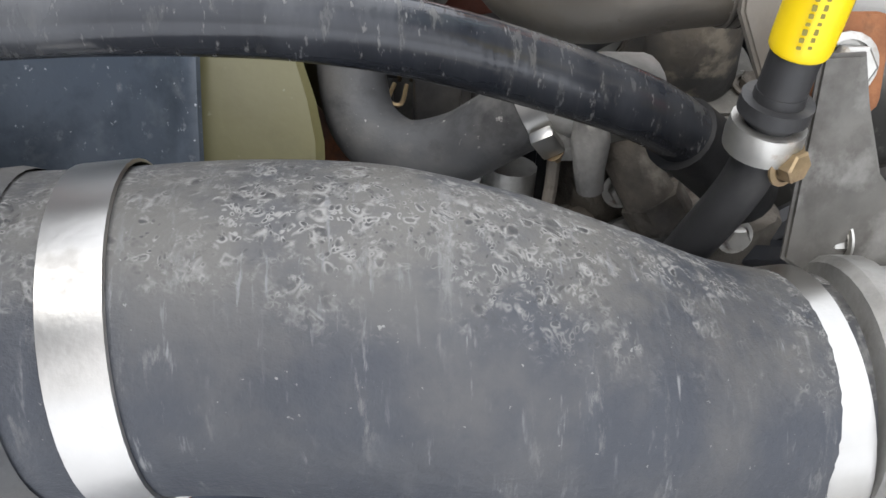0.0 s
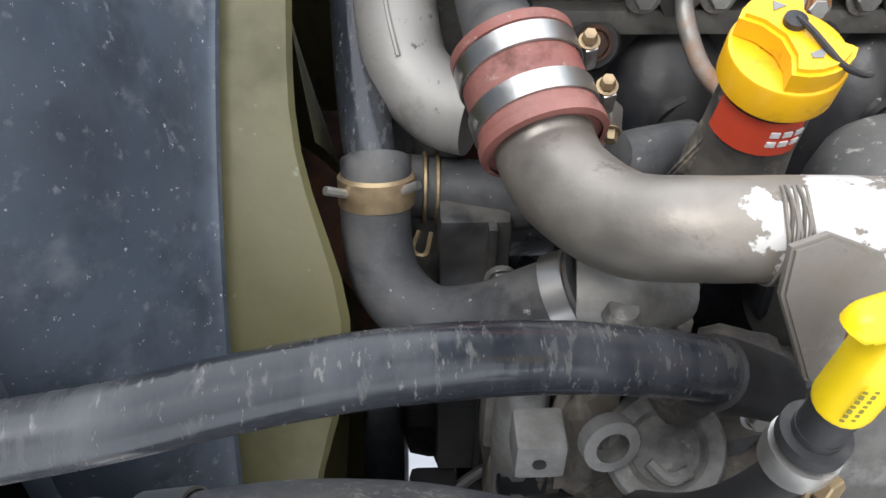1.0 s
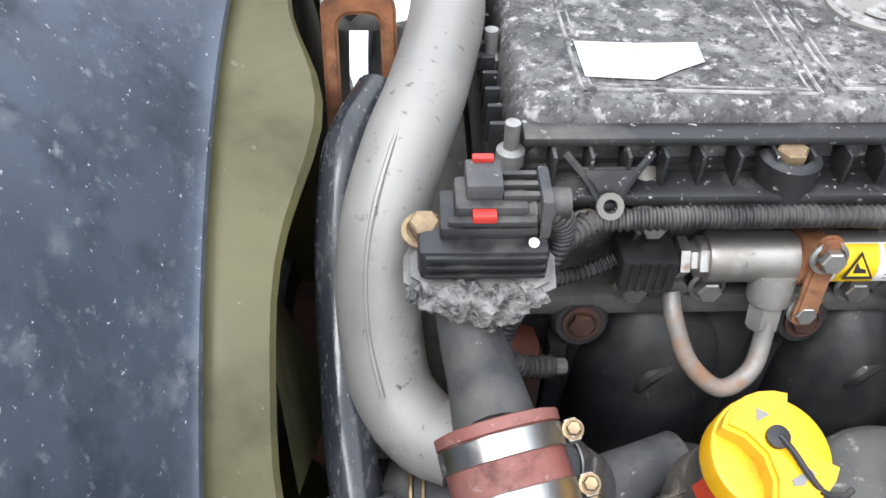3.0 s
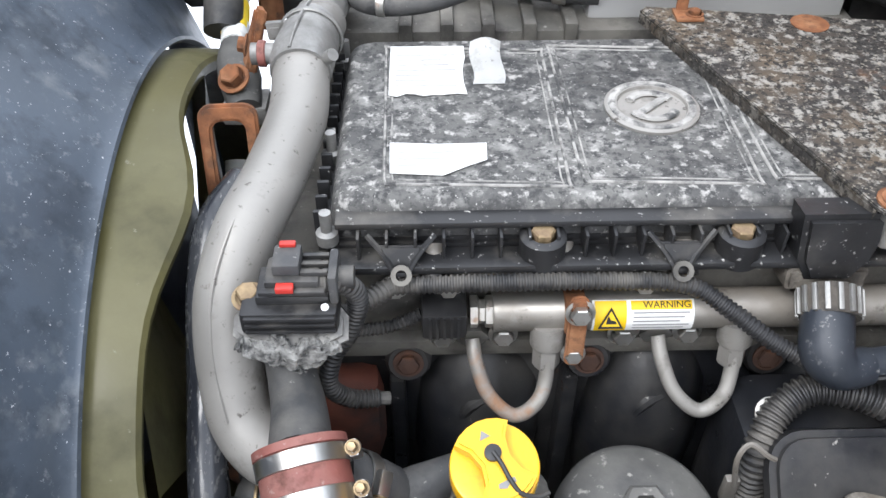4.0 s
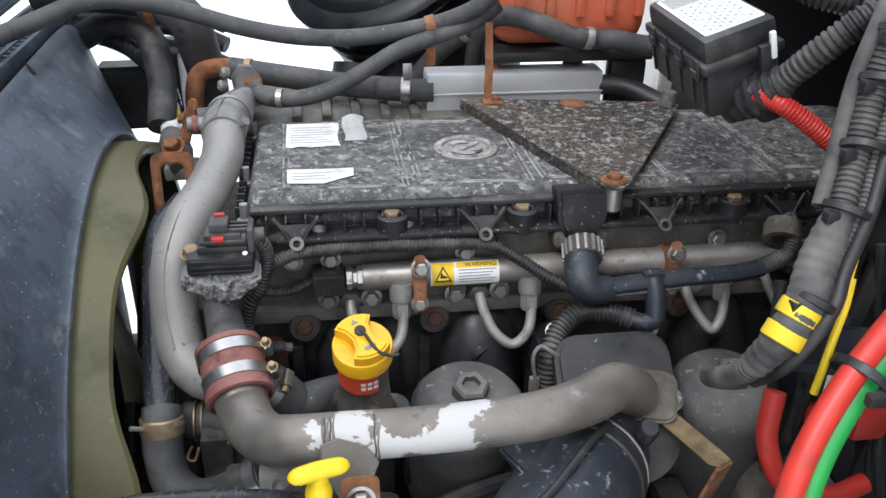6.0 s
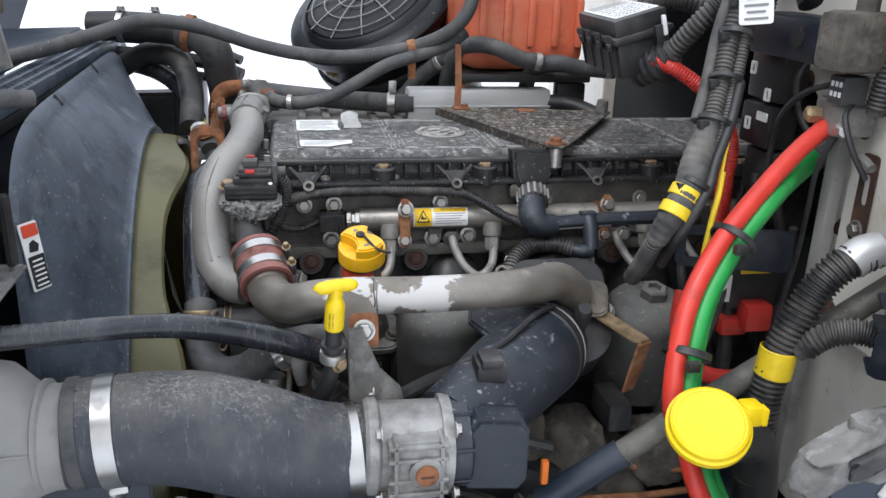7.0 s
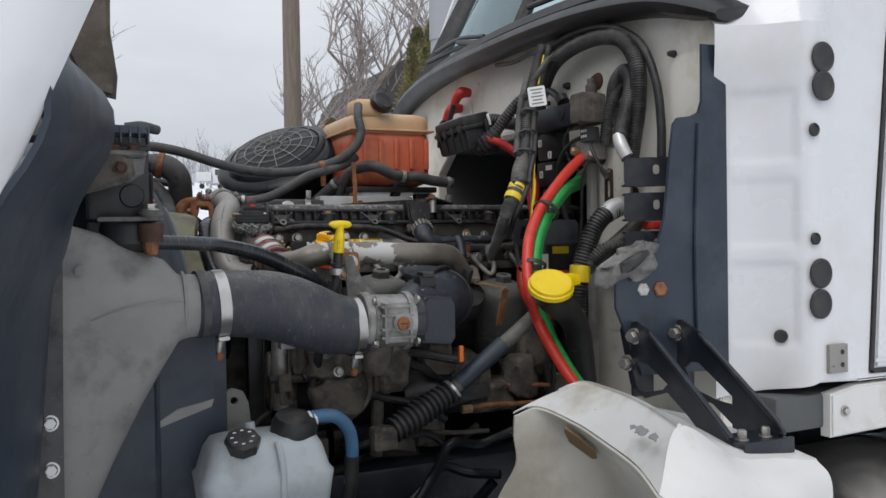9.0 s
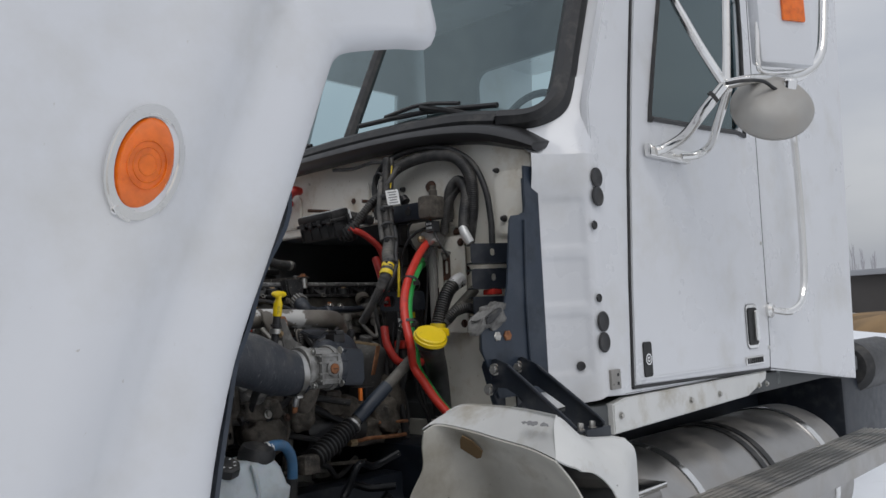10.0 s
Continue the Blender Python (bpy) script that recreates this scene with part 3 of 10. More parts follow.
def frame_of(z):
    """A turn whose z axis is the given direction."""
    return Vector(z).normalized().to_track_quat("Z", "Y").to_matrix().to_4x4()


def box(lo, hi, bevel=0.004, bm=None, m=None, seg=2):
    bm = bm or bmesh.new()
    lo, hi = Vector(lo), Vector(hi)
    t = Matrix.Translation((lo + hi) / 2) @ Matrix.Diagonal((*(hi - lo), 1))
    g = bmesh.ops.create_cube(bm, size=1, matrix=(m or Matrix()) @ t)
    if bevel:
        es = list({e for v in g["verts"] for e in v.link_edges})
        bmesh.ops.bevel(bm, geom=es, offset=bevel, segments=seg, affect="EDGES", profile=0.6)
    return bm


def lathe(profile, axis_at, axis, seg=28, bm=None, spin=0.0):
    """Turns a profile of (radius, height) round an axis."""
    bm = bm or bmesh.new()
    m = Matrix.Translation(axis_at) @ frame_of(axis)
    loops = []
    for r, h in profile:
        if r < 1e-5:
            loops.append([bm.verts.new(m @ Vector((0, 0, h)))])
        else:
            loops.append([bm.verts.new(m @ Vector((r * math.cos(2 * math.pi * j / seg + spin), r * math.sin(2 * math.pi * j / seg + spin), h))) for j in range(seg)])
    for a, b in zip(loops, loops[1:]):
        for j in range(seg):
            k = (j + 1) % seg
            if len(a) == 1 and len(b) == 1:
                continue
            if len(a) == 1:
                bm.faces.new((a[0], b[j], b[k]))
            elif len(b) == 1:
                bm.faces.new((a[j], a[k], b[0]))
            else:
                bm.faces.new((a[j], a[k], b[k], b[j]))
    return bm


def slab(poly, thick, m=None, bevel=0.002, bm=None, holes=()):
    """A plate from an outline in its own x and y, with its thickness in z, and holes cut through it."""
    bm = bm or bmesh.new()
    m = m or Matrix()
    vs = [bm.verts.new((x, y, 0)) for x, y in poly]
    es = [bm.edges.new((vs[i], vs[(i + 1) % len(vs)])) for i in range(len(vs))]
    allv = list(vs)
    for h in holes:
        hv = [bm.verts.new((x, y, 0)) for x, y in h]
        allv += hv
        es += [bm.edges.new((hv[i], hv[(i + 1) % len(hv)])) for i in range(len(hv))]
    if holes:
        fs = [f for f in bmesh.ops.triangle_fill(bm, use_beauty=True, use_dissolve=False, edges=es)["geom"] if isinstance(f, bmesh.types.BMFace)]
    else:
        fs = [bm.faces.new(vs)]
    g = bmesh.ops.extrude_face_region(bm, geom=fs)
    up = [v for v in g["geom"] if isinstance(v, bmesh.types.BMVert)]
    bmesh.ops.translate(bm, verts=up, vec=(0, 0, thick))
    verts = allv + up
    bmesh.ops.recalc_face_normals(bm, faces=list({f for v in verts for f in v.link_faces}))
    if bevel:
        rim = [e for e in {e for v in verts for e in v.link_edges} if len(e.link_faces) == 2 and e.calc_face_angle(0) > radians(60) and abs(e.verts[0].co.z - e.verts[1].co.z) < 1e-6]
        out = bmesh.ops.bevel(bm, geom=rim, offset=bevel, segments=2, affect="EDGES")
        verts = list({v for v in verts if v.is_valid} | set(out["verts"]))
    bmesh.ops.transform(bm, matrix=m, verts=verts)
    return bm


def plane_at(o, xdir, ydir):
    """A turn and place for a slab: its own x and y along two directions."""
    x = Vector(xdir).normalized()
    z = x.cross(Vector(ydir)).normalized()
    y = z.cross(x)
    m = Matrix((x, y, z)).transposed().to_4x4()
    m.translation = Vector(o)
    return m


def rounded(w, h, r, n=4, cx=0.0, cy=0.0):
    out = []
    for sx, sy, a0 in ((1, 1, 0), (-1, 1, 90), (-1, -1, 180), (1, -1, 270)):
        for k in range(n + 1):
            a = radians(a0 + 90 * k / n)
            out.append((cx + sx * (w / 2 - r) + r * math.cos(a), cy + sy * (h / 2 - r) + r * math.sin(a)))
    return out


BOLT = {}


def bolt(parent, at, axis, r=0.008, material=None, name="bolt", h=0.8):
    """A hexagon head on a washer, as a part on shared mesh data."""
    material = material or M["zinc"]
    key = (round(r, 4), material.name, round(h, 2))
    if key not in BOLT:
        bm = bmesh.new()
        lathe([(0, 0), (1.55 * r, 0), (1.55 * r, 0.18 * r), (1.2 * r, 0.25 * r), (1.2 * r, 0.3 * r)], (0, 0, 0), (0, 0, 1), 20, bm)
        lathe([(1.05 * r, 0.2 * r), (1.05 * r, 0.9 * h * r + 0.3 * r), (0.9 * r, h * r + 0.35 * r), (0, h * r + 0.35 * r)], (0, 0, 0), (0, 0, 1), 6, bm)
        finish(bm)
        me = bpy.data.meshes.new("bolt")
        bm.to_mesh(me)
        bm.free()
        me.materials.append(material)
        BOLT[key] = me
    ob = new(name, BOLT[key])
    ob.parent = parent
    ob.matrix_basis = Matrix.Translation(Vector(at) - WL[parent.name]) @ frame_of(axis)
    return ob


def clamp(name, at, axis, r, width, label, screw_dir=(0, -1, 0), group="", thick=0.0012):
    """A hose clamp: a thin band with a screw housing and a screw."""
    c = thing(name, label, "hose clamp", at, group)
    a = Vector(axis).normalized()
    w = width / 2
    bm = lathe([(r, -w), (r + thick, -w + 0.0005), (r + thick, w - 0.0005), (r, w)], at, axis, 48)
    part("band", bm, M["steel"], c)
    s = Vector(screw_dir) - a * Vector(screw_dir).dot(a)
    s.normalize()
    tang = a.cross(s).normalized()
    pos = Vector(at) + s * (r + thick + 0.004)
    mm = Matrix((a, tang, s)).transposed().to_4x4()
    mm.translation = pos
    part("screw_housing", box((-w * 1.0, -0.010, -0.004), (w * 1.0, 0.010, 0.004), 0.0025, m=mm), M["steel"], c)
    bolt(c, pos + tang * 0.010, tang, 0.0038, M["brass"], "screw", 1.6)
    return c


# ---- ground, sky line and the yard ----
def ground_height(x, y):
    d = math.hypot(x, y)
    k = min(1.0, max(0.0, (d - 6) / 20))
    rise = 0.080 * (math.sqrt((y - 4) ** 2 + 4) + (y - 4)) / 2
    return rise + k * 0.25 * noise.noise(Vector((x * 0.12, y * 0.12, 0.0)))


bm = bmesh.new()
rad = [0, 2, 4, 6, 9, 13, 18, 25, 35, 50, 80, 140, 260, 500, 1200]
loops = []
for r in rad:
    loops.append([bm.verts.new((r * math.cos(a), r * math.sin(a), ground_height(r * math.cos(a), r * math.sin(a)))) for a in [2 * math.pi * k / 72 for k in range(72)]] if r else [bm.verts.new((0, 0, 0))])
for a, b in zip(loops, loops[1:]):
    for j in range(72):
        k = (j + 1) % 72
        bm.faces.new((a[0], b[j], b[k]) if len(a) == 1 else (a[j], b[j], b[k], a[k]))
ground = single("ground", bm, M["snow"], "snow-covered yard with grey packed tracks", "ground", kind="structure")

# dry grass field and a low wall of far woods
bm = bmesh.new()
for k in range(24):
    x0, y0 = 30 + k * 2.2, 6 + 5 * math.sin(k * 0.7) * 0.3 + k * 0.5
    bmesh.ops.create_icosphere(bm, subdivisions=2, radius=1.0, matrix=Matrix.Translation((x0, y0, 0.1)) @ Matrix.Diagonal((2.4, 3.0, 0.7, 1)))
for v in bm.verts:
    v.co += Vector((0, 0, 0.25)) * noise.noise(v.co * 1.4)
single("dry_grass_bank", bm, M["drygrass"], "bank of dry brown grass above the snow", "grass", kind="stuff")


def bare_tree(at, height, seed, spread=1.0, name="bare_tree", material=None):
    """A winter tree: a tapered trunk with forked limbs and many fine twigs."""
    rnd = random.Random(seed)
    at = (at[0], at[1], ground_height(at[0], at[1]) - 0.1)
    t = thing(name, "leafless grey winter tree with fine twigs", "tree", at, "winter trees")
    trunk, twigs = bmesh.new(), bmesh.new()
    base = Vector(at)

    def grow(start, direction, length, radius, depth):
        pts, p, d = [start], start.copy(), direction.normalized()
        for _ in range(3):
            d = (d + Vector((rnd.uniform(-1, 1), rnd.uniform(-1, 1), rnd.uniform(-0.3, 0.6))) * 0.22).normalized()
            p = p + d * length / 3
            pts.append(p.copy())
        target = trunk if depth < 2 else twigs
        rings(target, pts, [radius, radius * 0.85, radius * 0.7, radius * 0.5], 6 if depth < 2 else 3, depth < 2)
        if depth < 5:
            for _ in range((6, 4, 4, 3, 2)[depth]):
                i = rnd.choice((1, 2, 3)) if depth else rnd.choice((2, 3))
                turn = Vector((rnd.uniform(-1, 1), rnd.uniform(-1, 1), rnd.uniform(0.0, 0.7))) * spread
                grow(pts[i], d * 0.7 + turn, length * rnd.uniform(0.5, 0.72), radius * 0.56, depth + 1)

    grow(base, Vector((0, 0, 1)), height * 0.42, height * 0.014, 0)
    part("trunk", trunk, M["bark"], t)
    part("crown", twigs, material or M["twig"], t)
    return t


def conifer(at, height, width, seed, n=5200):
    """A dense cedar: a short trunk and a ragged column of small sprays."""
    rnd = random.Random(seed)
    at = (at[0], at[1], ground_height(at[0], at[1]) - 0.1)
    t = thing("cedar_tree", "olive green cedar with ragged winter foliage", "tree", at, "cedars")
    base = Vector(at)
    part("trunk", tube([base, base + Vector((0, 0, height * 0.9))], [0.12, 0.03], 6, 2), M["bark"], t)
    bm = bmesh.new()
    for _ in range(n):
        h = rnd.random() ** 0.8
        a = rnd.uniform(0, 6.283)
        lump = 0.8 + 0.45 * noise.noise(Vector((2 * math.cos(a), 2 * math.sin(a), 6 * h + seed)))
        rr = width * (1 - h) ** 0.6 * (0.35 + 0.65 * rnd.random() ** 0.6) * lump
        c = base + Vector((rr * math.cos(a), rr * math.sin(a), 0.15 + h * height))
        s = min(0.060, height * rnd.uniform(0.005, 0.011))
        d = Vector((math.cos(a), math.sin(a), rnd.uniform(0.1, 1.2))).normalized()
        e = d.cross(Vector((rnd.uniform(-1, 1), rnd.uniform(-1, 1), 1))).normalized()
        v = [bm.verts.new(c), bm.verts.new(c + d * s + e * s * 0.5), bm.verts.new(c + d * s * 2.1), bm.verts.new(c + d * s - e * s * 0.5)]
        bm.faces.new(v)
    part("crown", bm, M["needle"], t)
    return t


rnd0 = random.Random(4)
for i, (x, y, h, w) in enumerate([(-1.9, 29, 7.2, 1.9), (-0.7, 30, 6.8, 1.6), (-3.4, 30, 7.4, 1.7), (4.9, 15.5, 2.9, 0.9), (4.3, 15.6, 2.4, 0.8), (7.0, 15.8, 5.0, 1.0), (8.2, 17.5, 5.6, 1.1), (9.6, 18.5, 6.2, 1.2), (11.2, 19.5, 6.6, 1.3)]):
    conifer((x, y, 0), h, w, 30 + i, 34000 if h > 6.7 else 13000)
for i, (x, y, h, sp) in enumerate([(-0.9, 24, 9.0, 0.9), (-2.8, 34, 10, 0.9), (7.0, 25, 7.5, 0.8), (9.5, 26, 10.5, 0.9), (-7, 34, 11, 0.9), (12.6, 27, 9.5, 0.9), (40, 14, 7, 0.9), (46, 18, 8, 0.9)]):
    bare_tree((x, y, 0), h, 60 + i, sp)

# far woods on the sky line: many thin stems
bm = bmesh.new()
for _ in range(1500):
    a = rnd0.uniform(-75, 75)
    d = rnd0.uniform(95, 150)
    x, y, h = d * math.sin(radians(a)), d * math.cos(radians(a)), rnd0.uniform(2.6, 6.6)
    gz = ground_height(x, y) - 0.5
    rings(bm, [Vector((x, y, gz)), Vector((x + rnd0.uniform(-0.4, 0.4), y, gz + h * 0.6)), Vector((x + rnd0.uniform(-0.7, 0.7), y, gz + h))], [0.10, 0.07, 0.015], 3, False)
    for _k in range(7):
        f = rnd0.uniform(0.35, 0.95)
        s = Vector((x, y, gz + h * f))
        rings(bm, [s, s + Vector((rnd0.uniform(-0.9, 0.9), 0, rnd0.uniform(0.5, 1.6)))], [0.045, 0.012], 3, False)
single("far_woods", bm, M["haze_twig"], "line of leafless far woods with haze in its colour", "woods", kind="stuff")

bm = bmesh.new()
rings(bm, [Vector((4.62, 17.5, 0.5)), Vector((4.62, 17.5, 6)), Vector((4.62, 17.5, 12))], [0.21, 0.20, 0.18], 14)
single("utility_pole", bm, M["wood"], "weathered grey-brown wooden utility pole", "pole")

st = thing("exhaust_stack", "grey metal stack with a wider band near its top", "stack", (6.78, 14.0, 0))
part("pipe", lathe([(0, 0), (0.25, 0), (0.25, 5.3), (0, 5.3)], (6.78, 14.0, 0), (0, 0, 1), 20), M["greywall"], st)
part("collar", lathe([(0.27, 5.3), (0.27, 6.85), (0.22, 6.87), (0, 6.8)], (6.78, 14.0, 0), (0, 0, 1), 20), M["greywall"], st)

bl = thing("dark_building", "long dark low building behind the field", "building", (58, 14, 0))
part("wall", box((46, 10, 0), (80, 16, 2.6), 0.05), M["facade"], bl)
part("roof", box((45.6, 9.6, 2.6), (80.4, 16.4, 2.9), 0.05), M["greywall"], bl)
bl = thing("grey_building", "grey far building with a low pitched roof", "building", (13, 26, 2))
part("wall", box((9.8, 25, 1.5), (19.2, 32, 5.6), 0.05), M["greywall"], bl)
part("roof", slab([(0, 0), (10.4, 0), (9.4, 1.7), (1.0, 1.7)], 7.8, plane_at((9.3, 32.4, 5.6), (1, 0, 0), (0, 0, 1)), 0.0), M["facade"], bl)
for k in range(3):
    part("window", box((10.6 + 2.6 * k, 24.95, 3.4), (11.6 + 2.6 * k, 25.02, 4.5), 0.01), M["cabin"], bl)


def far_truck(at, colour, length, label, cab_paint=None, height=2.1):
    x, y = at
    z = ground_height(x, y)
    t = thing("parked_truck", label, "truck", (x, y, z), "parked trucks")
    part("cargo_box", box((x, y, z + 0.8), (x + length, y + 2.4, z + 0.8 + height), 0.06), colour, t)
    part("cab", box((x + length + 0.1, y + 0.1, z + 0.5), (x + length + 1.3, y + 2.3, z + 2.3), 0.15), cab_paint or M["white"], t)
    part("windscreen", box((x + length + 0.4, y + 0.04, z + 1.5), (x + length + 1.1, y + 0.12, z + 2.1), 0.02), M["cabin"], t)
    part("bumper", box((x + length + 0.2, y + 0.02, z + 0.4), (x + length + 1.25, y + 0.1, z + 0.62), 0.02), M["greywall"], t)
    for wx in (x + 0.6, x + length + 0.9):
        part("wheel", lathe([(0, -0.12), (0.24, -0.12), (0.28, 0), (0.24, 0.12), (0, 0.12)], (wx, y + 0.1, z + 0.28), (0, 1, 0), 18), M["tyre"], t)


far_truck((3.0, 86), M["far_blue"], 2.0, "far truck with a bright blue body in the snow", M["far_blue"])
far_truck((7.4, 90), M["white"], 0.9, "far white pickup in the snow", height=0.7)
far_truck((10.6, 93), M["facade"], 0.6, "far dark truck with a blue cab in the snow", M["far_blue"], 1.0)
far_truck((13.6, 91), M["white"], 1.6, "far white van body in the snow", height=1.0)
far_truck((18.2, 95), M["white"], 2.6, "far white trailer in the snow", height=1.4)
LZ = ground_height(1.9, 84)
dg = thing("orange_loader", "far orange loader with a dark boom", "machine", (1.9, 84, LZ))
part("body", box((0.8, 83.4, LZ + 0.7), (3.0, 85, LZ + 1.6), 0.15), M["far_orange"], dg)
part("cab", box((1.2, 83.6, LZ + 1.6), (2.3, 84.8, LZ + 2.7), 0.12), M["far_orange"], dg)
part("cab_glass", box((1.35, 83.55, LZ + 1.8), (2.15, 83.62, LZ + 2.5), 0.02), M["cabin"], dg)
part("boom", tube([(2.8, 83.5, LZ + 1.4), (3.3, 83.4, LZ + 1.0), (3.5, 83.3, LZ + 0.4)], [0.16, 0.13, 0.2], 8, 3), M["facade"], dg)
for wx in (1.3, 2.6):
    part("wheel", lathe([(0, -0.2), (0.5, -0.2), (0.55, 0), (0.5, 0.2), (0, 0.2)], (wx, 83.3, LZ + 0.5), (0, 1, 0), 18), M["tyre"], dg)

# ---- truck cab ----
CY = 0.86  # middle line of the truck
cab = thing("truck_cab", "white conventional truck cab with black rubber grommets on its cowl side", "truck cab", (1.6, CY, 0.9))


def side_wall(y, t, holes):
    """The cab's side in x and z, with its openings."""
    out = [(0.955, 1.10), (0.955, 1.075), (1.06, 1.07), (2.085, 1.07), (3.1, 0.95), (3.3, 2.9), (1.45, 2.9), (1.22, 2.60), (0.955, 1.93)]
    return slab(out, t, plane_at((0, y, 0), (1, 0, 0), (0, 0, 1)), 0.004, holes=holes)


DOOR = [(1.095, 1.085), (2.105, 1.064), (2.118, 1.16), (2.16, 2.55), (2.05, 2.68), (1.50, 2.68), (1.31, 2.56), (1.238, 2.30), (1.19, 2.02), (1.150, 1.735), (1.117, 1.40)]
part("side_panel", side_wall(-0.048, 0.03, [DOOR]), M["white"], cab)
part("far_side_panel", side_wall(2 * CY + 0.138, 0.03, [[(1.35, 1.95), (2.0, 1.95), (2.05, 2.55), (1.55, 2.55)]]), M["white"], cab)
part("roof", box((1.40, -0.10, 2.88), (3.3, 2 * CY + 0.1, 2.94), 0.03), M["white"], cab)
part("rear_wall", slab([(0, 0), (1.84, 0), (1.84, 1.9), (0, 1.9)], 0.03, plane_at((2.22, -0.06, 1.0), (0, 1, 0), (0, 0, 1)), 0.002, holes=[rounded(0.71, 0.26, 0.07, 5, 1.115, 1.475)]), M["headliner"], cab)
part("cab_floor", box((0.86, -0.06, 0.98), (3.2, 1.78, 1.05), 0.01), M["cabin"], cab)
part("dashboard", box((0.98, 0.0, 1.70), (1.25, 1.72, 1.86), 0.05), M["cabin"], cab)
for sy in (0.15, 1.15):
    part("seat_back", box((1.75, sy, 1.3), (1.9, sy + 0.5, 2.28), 0.06), M["cabin"], cab)
sw = [(1.38 + 0.03 * math.cos(a), 0.42 + 0.22 * math.cos(a), 1.93 + 0.20 * math.sin(a)) for a in [2 * math.pi * k / 16 for k in range(17)]]
part("steering_wheel", tube(sw, 0.014, 8, 2, False), M["cabin"], cab)

# door with window, handle, badge and hinge line
door = part("door", slab([(x + (0.006 if x < 1.5 else -0.006), z + (0.006 if z < 2 else -0.006)) for x, z in DOOR], 0.032, plane_at((0, -0.054, 0), (1, 0, 0), (0, 0, 1)), 0.006, holes=[[(1.31, 1.925), (1.95, 1.965), (2.02, 2.0), (2.06, 2.5), (1.98, 2.58), (1.56, 2.58), (1.46, 2.50), (1.30, 1.96)]]), M["white"], cab)
part("window_pane", slab([(1.30, 1.915), (1.95, 1.955), (2.03, 2.0), (2.07, 2.5), (1.98, 2.59), (1.55, 2.59), (1.45, 2.51), (1.29, 1.96)], 0.004, plane_at((0, -0.066, 0), (1, 0, 0), (0, 0, 1)), 0), M["sideglass"], door)
seal = [(1.31, 1.925), (1.95, 1.965), (2.02, 2.0), (2.06, 2.5), (1.98, 2.58), (1.56, 2.58), (1.46, 2.50), (1.30, 1.96), (1.31, 1.925)]
part("window_seal", tube([(x, -0.088, z) for x, z in seal], 0.009, 6, 3, False), M["rubber_black"], door)
# black strip laid in the door gap to stand in for its shade
gap_line = [(x + (0.003 if x < 1.5 else -0.003), -0.0795, z + (0.003 if z < 2 else -0.003)) for x, z in DOOR]
gap_line = [a for p, q in zip(gap_line, gap_line[1:] + gap_line[:1]) for a in [Vector(p).lerp(Vector(q), k) for k in (0.0, 0.06, 0.5, 0.94)]]
part("door_gap_shade", tube(gap_line + gap_line[:1], 0.0055, 6, 2, False), M["rubber_black"], door)
part("handle_recess", slab(rounded(0.105, 0.165, 0.022, 4, 1.955, 1.235), 0.004, plane_at((0, -0.0865, 0), (1, 0, 0), (0, 0, 1)), 0.002), M["chrome"], door)
part("recess_cup", slab(rounded(0.082, 0.138, 0.016, 4, 1.955, 1.235), 0.003, plane_at((0, -0.0908, 0), (1, 0, 0), (0, 0, 1)), 0.001), M["ink"], door)
part("door_handle", slab(rounded(0.030, 0.112, 0.010, 4, 1.972, 1.238), 0.010, plane_at((0, -0.0940, 0), (1, 0, 0), (0, 0, 1)), 0.003), M["chrome"], door)
part("emblem", slab(rounded(0.050, 0.105, 0.008, 3, 1.18, 1.165), 0.004, plane_at((0, -0.0862, 0), (1, 0, 0), (0, 0, 1)), 0.001), M["ink"], door)
part("emblem_ring", lathe([(0.017, 0), (0.0175, 0.002), (0.013, 0.002), (0.013, 0)], (1.18, -0.0904, 1.165), (0, -1, 0), 24), M["chrome"], door)
part("emblem_ring", lathe([(0.008, 0), (0.0085, 0.002), (0.004, 0.002), (0.004, 0)], (1.18, -0.0904, 1.165), (0, -1, 0), 24), M["chrome"], door)
part("name_plate", box((1.875, -0.0925, 1.095), (2.035, -0.0865, 1.125), 0.002), M["chrome"], door)
for k in range(8):
    part("plate_bar", box((1.885 + k * 0.018, -0.0945, 1.100), (1.894 + k * 0.018, -0.0927, 1.120), 0.0), M["ink"], door)
part("door_swage", slab([(1.10, 1.105), (2.05, 1.095), (2.05, 1.103), (1.10, 1.113)], 0.003, plane_at((0, -0.0862, 0), (1, 0, 0), (0, 0, 1)), 0.001), M["white"], door)
part("sill", slab([(0.985, 0.965), (1.9, 0.985), (2.06, 1.03), (2.075, 1.062), (1.06, 1.062), (0.985, 1.05)], 0.03, plane_at((0, -0.050, 0), (1, 0, 0), (0, 0, 1)), 0.004), M["white_dirty"], cab)
for bx in (1.02, 1.45, 1.66, 1.99, 2.06):
    bolt(cab, (bx, -0.0815, 1.015), (0, -1, 0), 0.007)
for bz in (1.15, 1.55):
    bolt(cab, (2.10, -0.0785, bz), (0, -1, 0), 0.008)
# cowl side: a curved corner panel with two soft pressings
def smooth_step(v, a, b):
    v = min(1.0, max(0.0, (v - a) / (b - a)))
    return v * v * (3 - 2 * v)


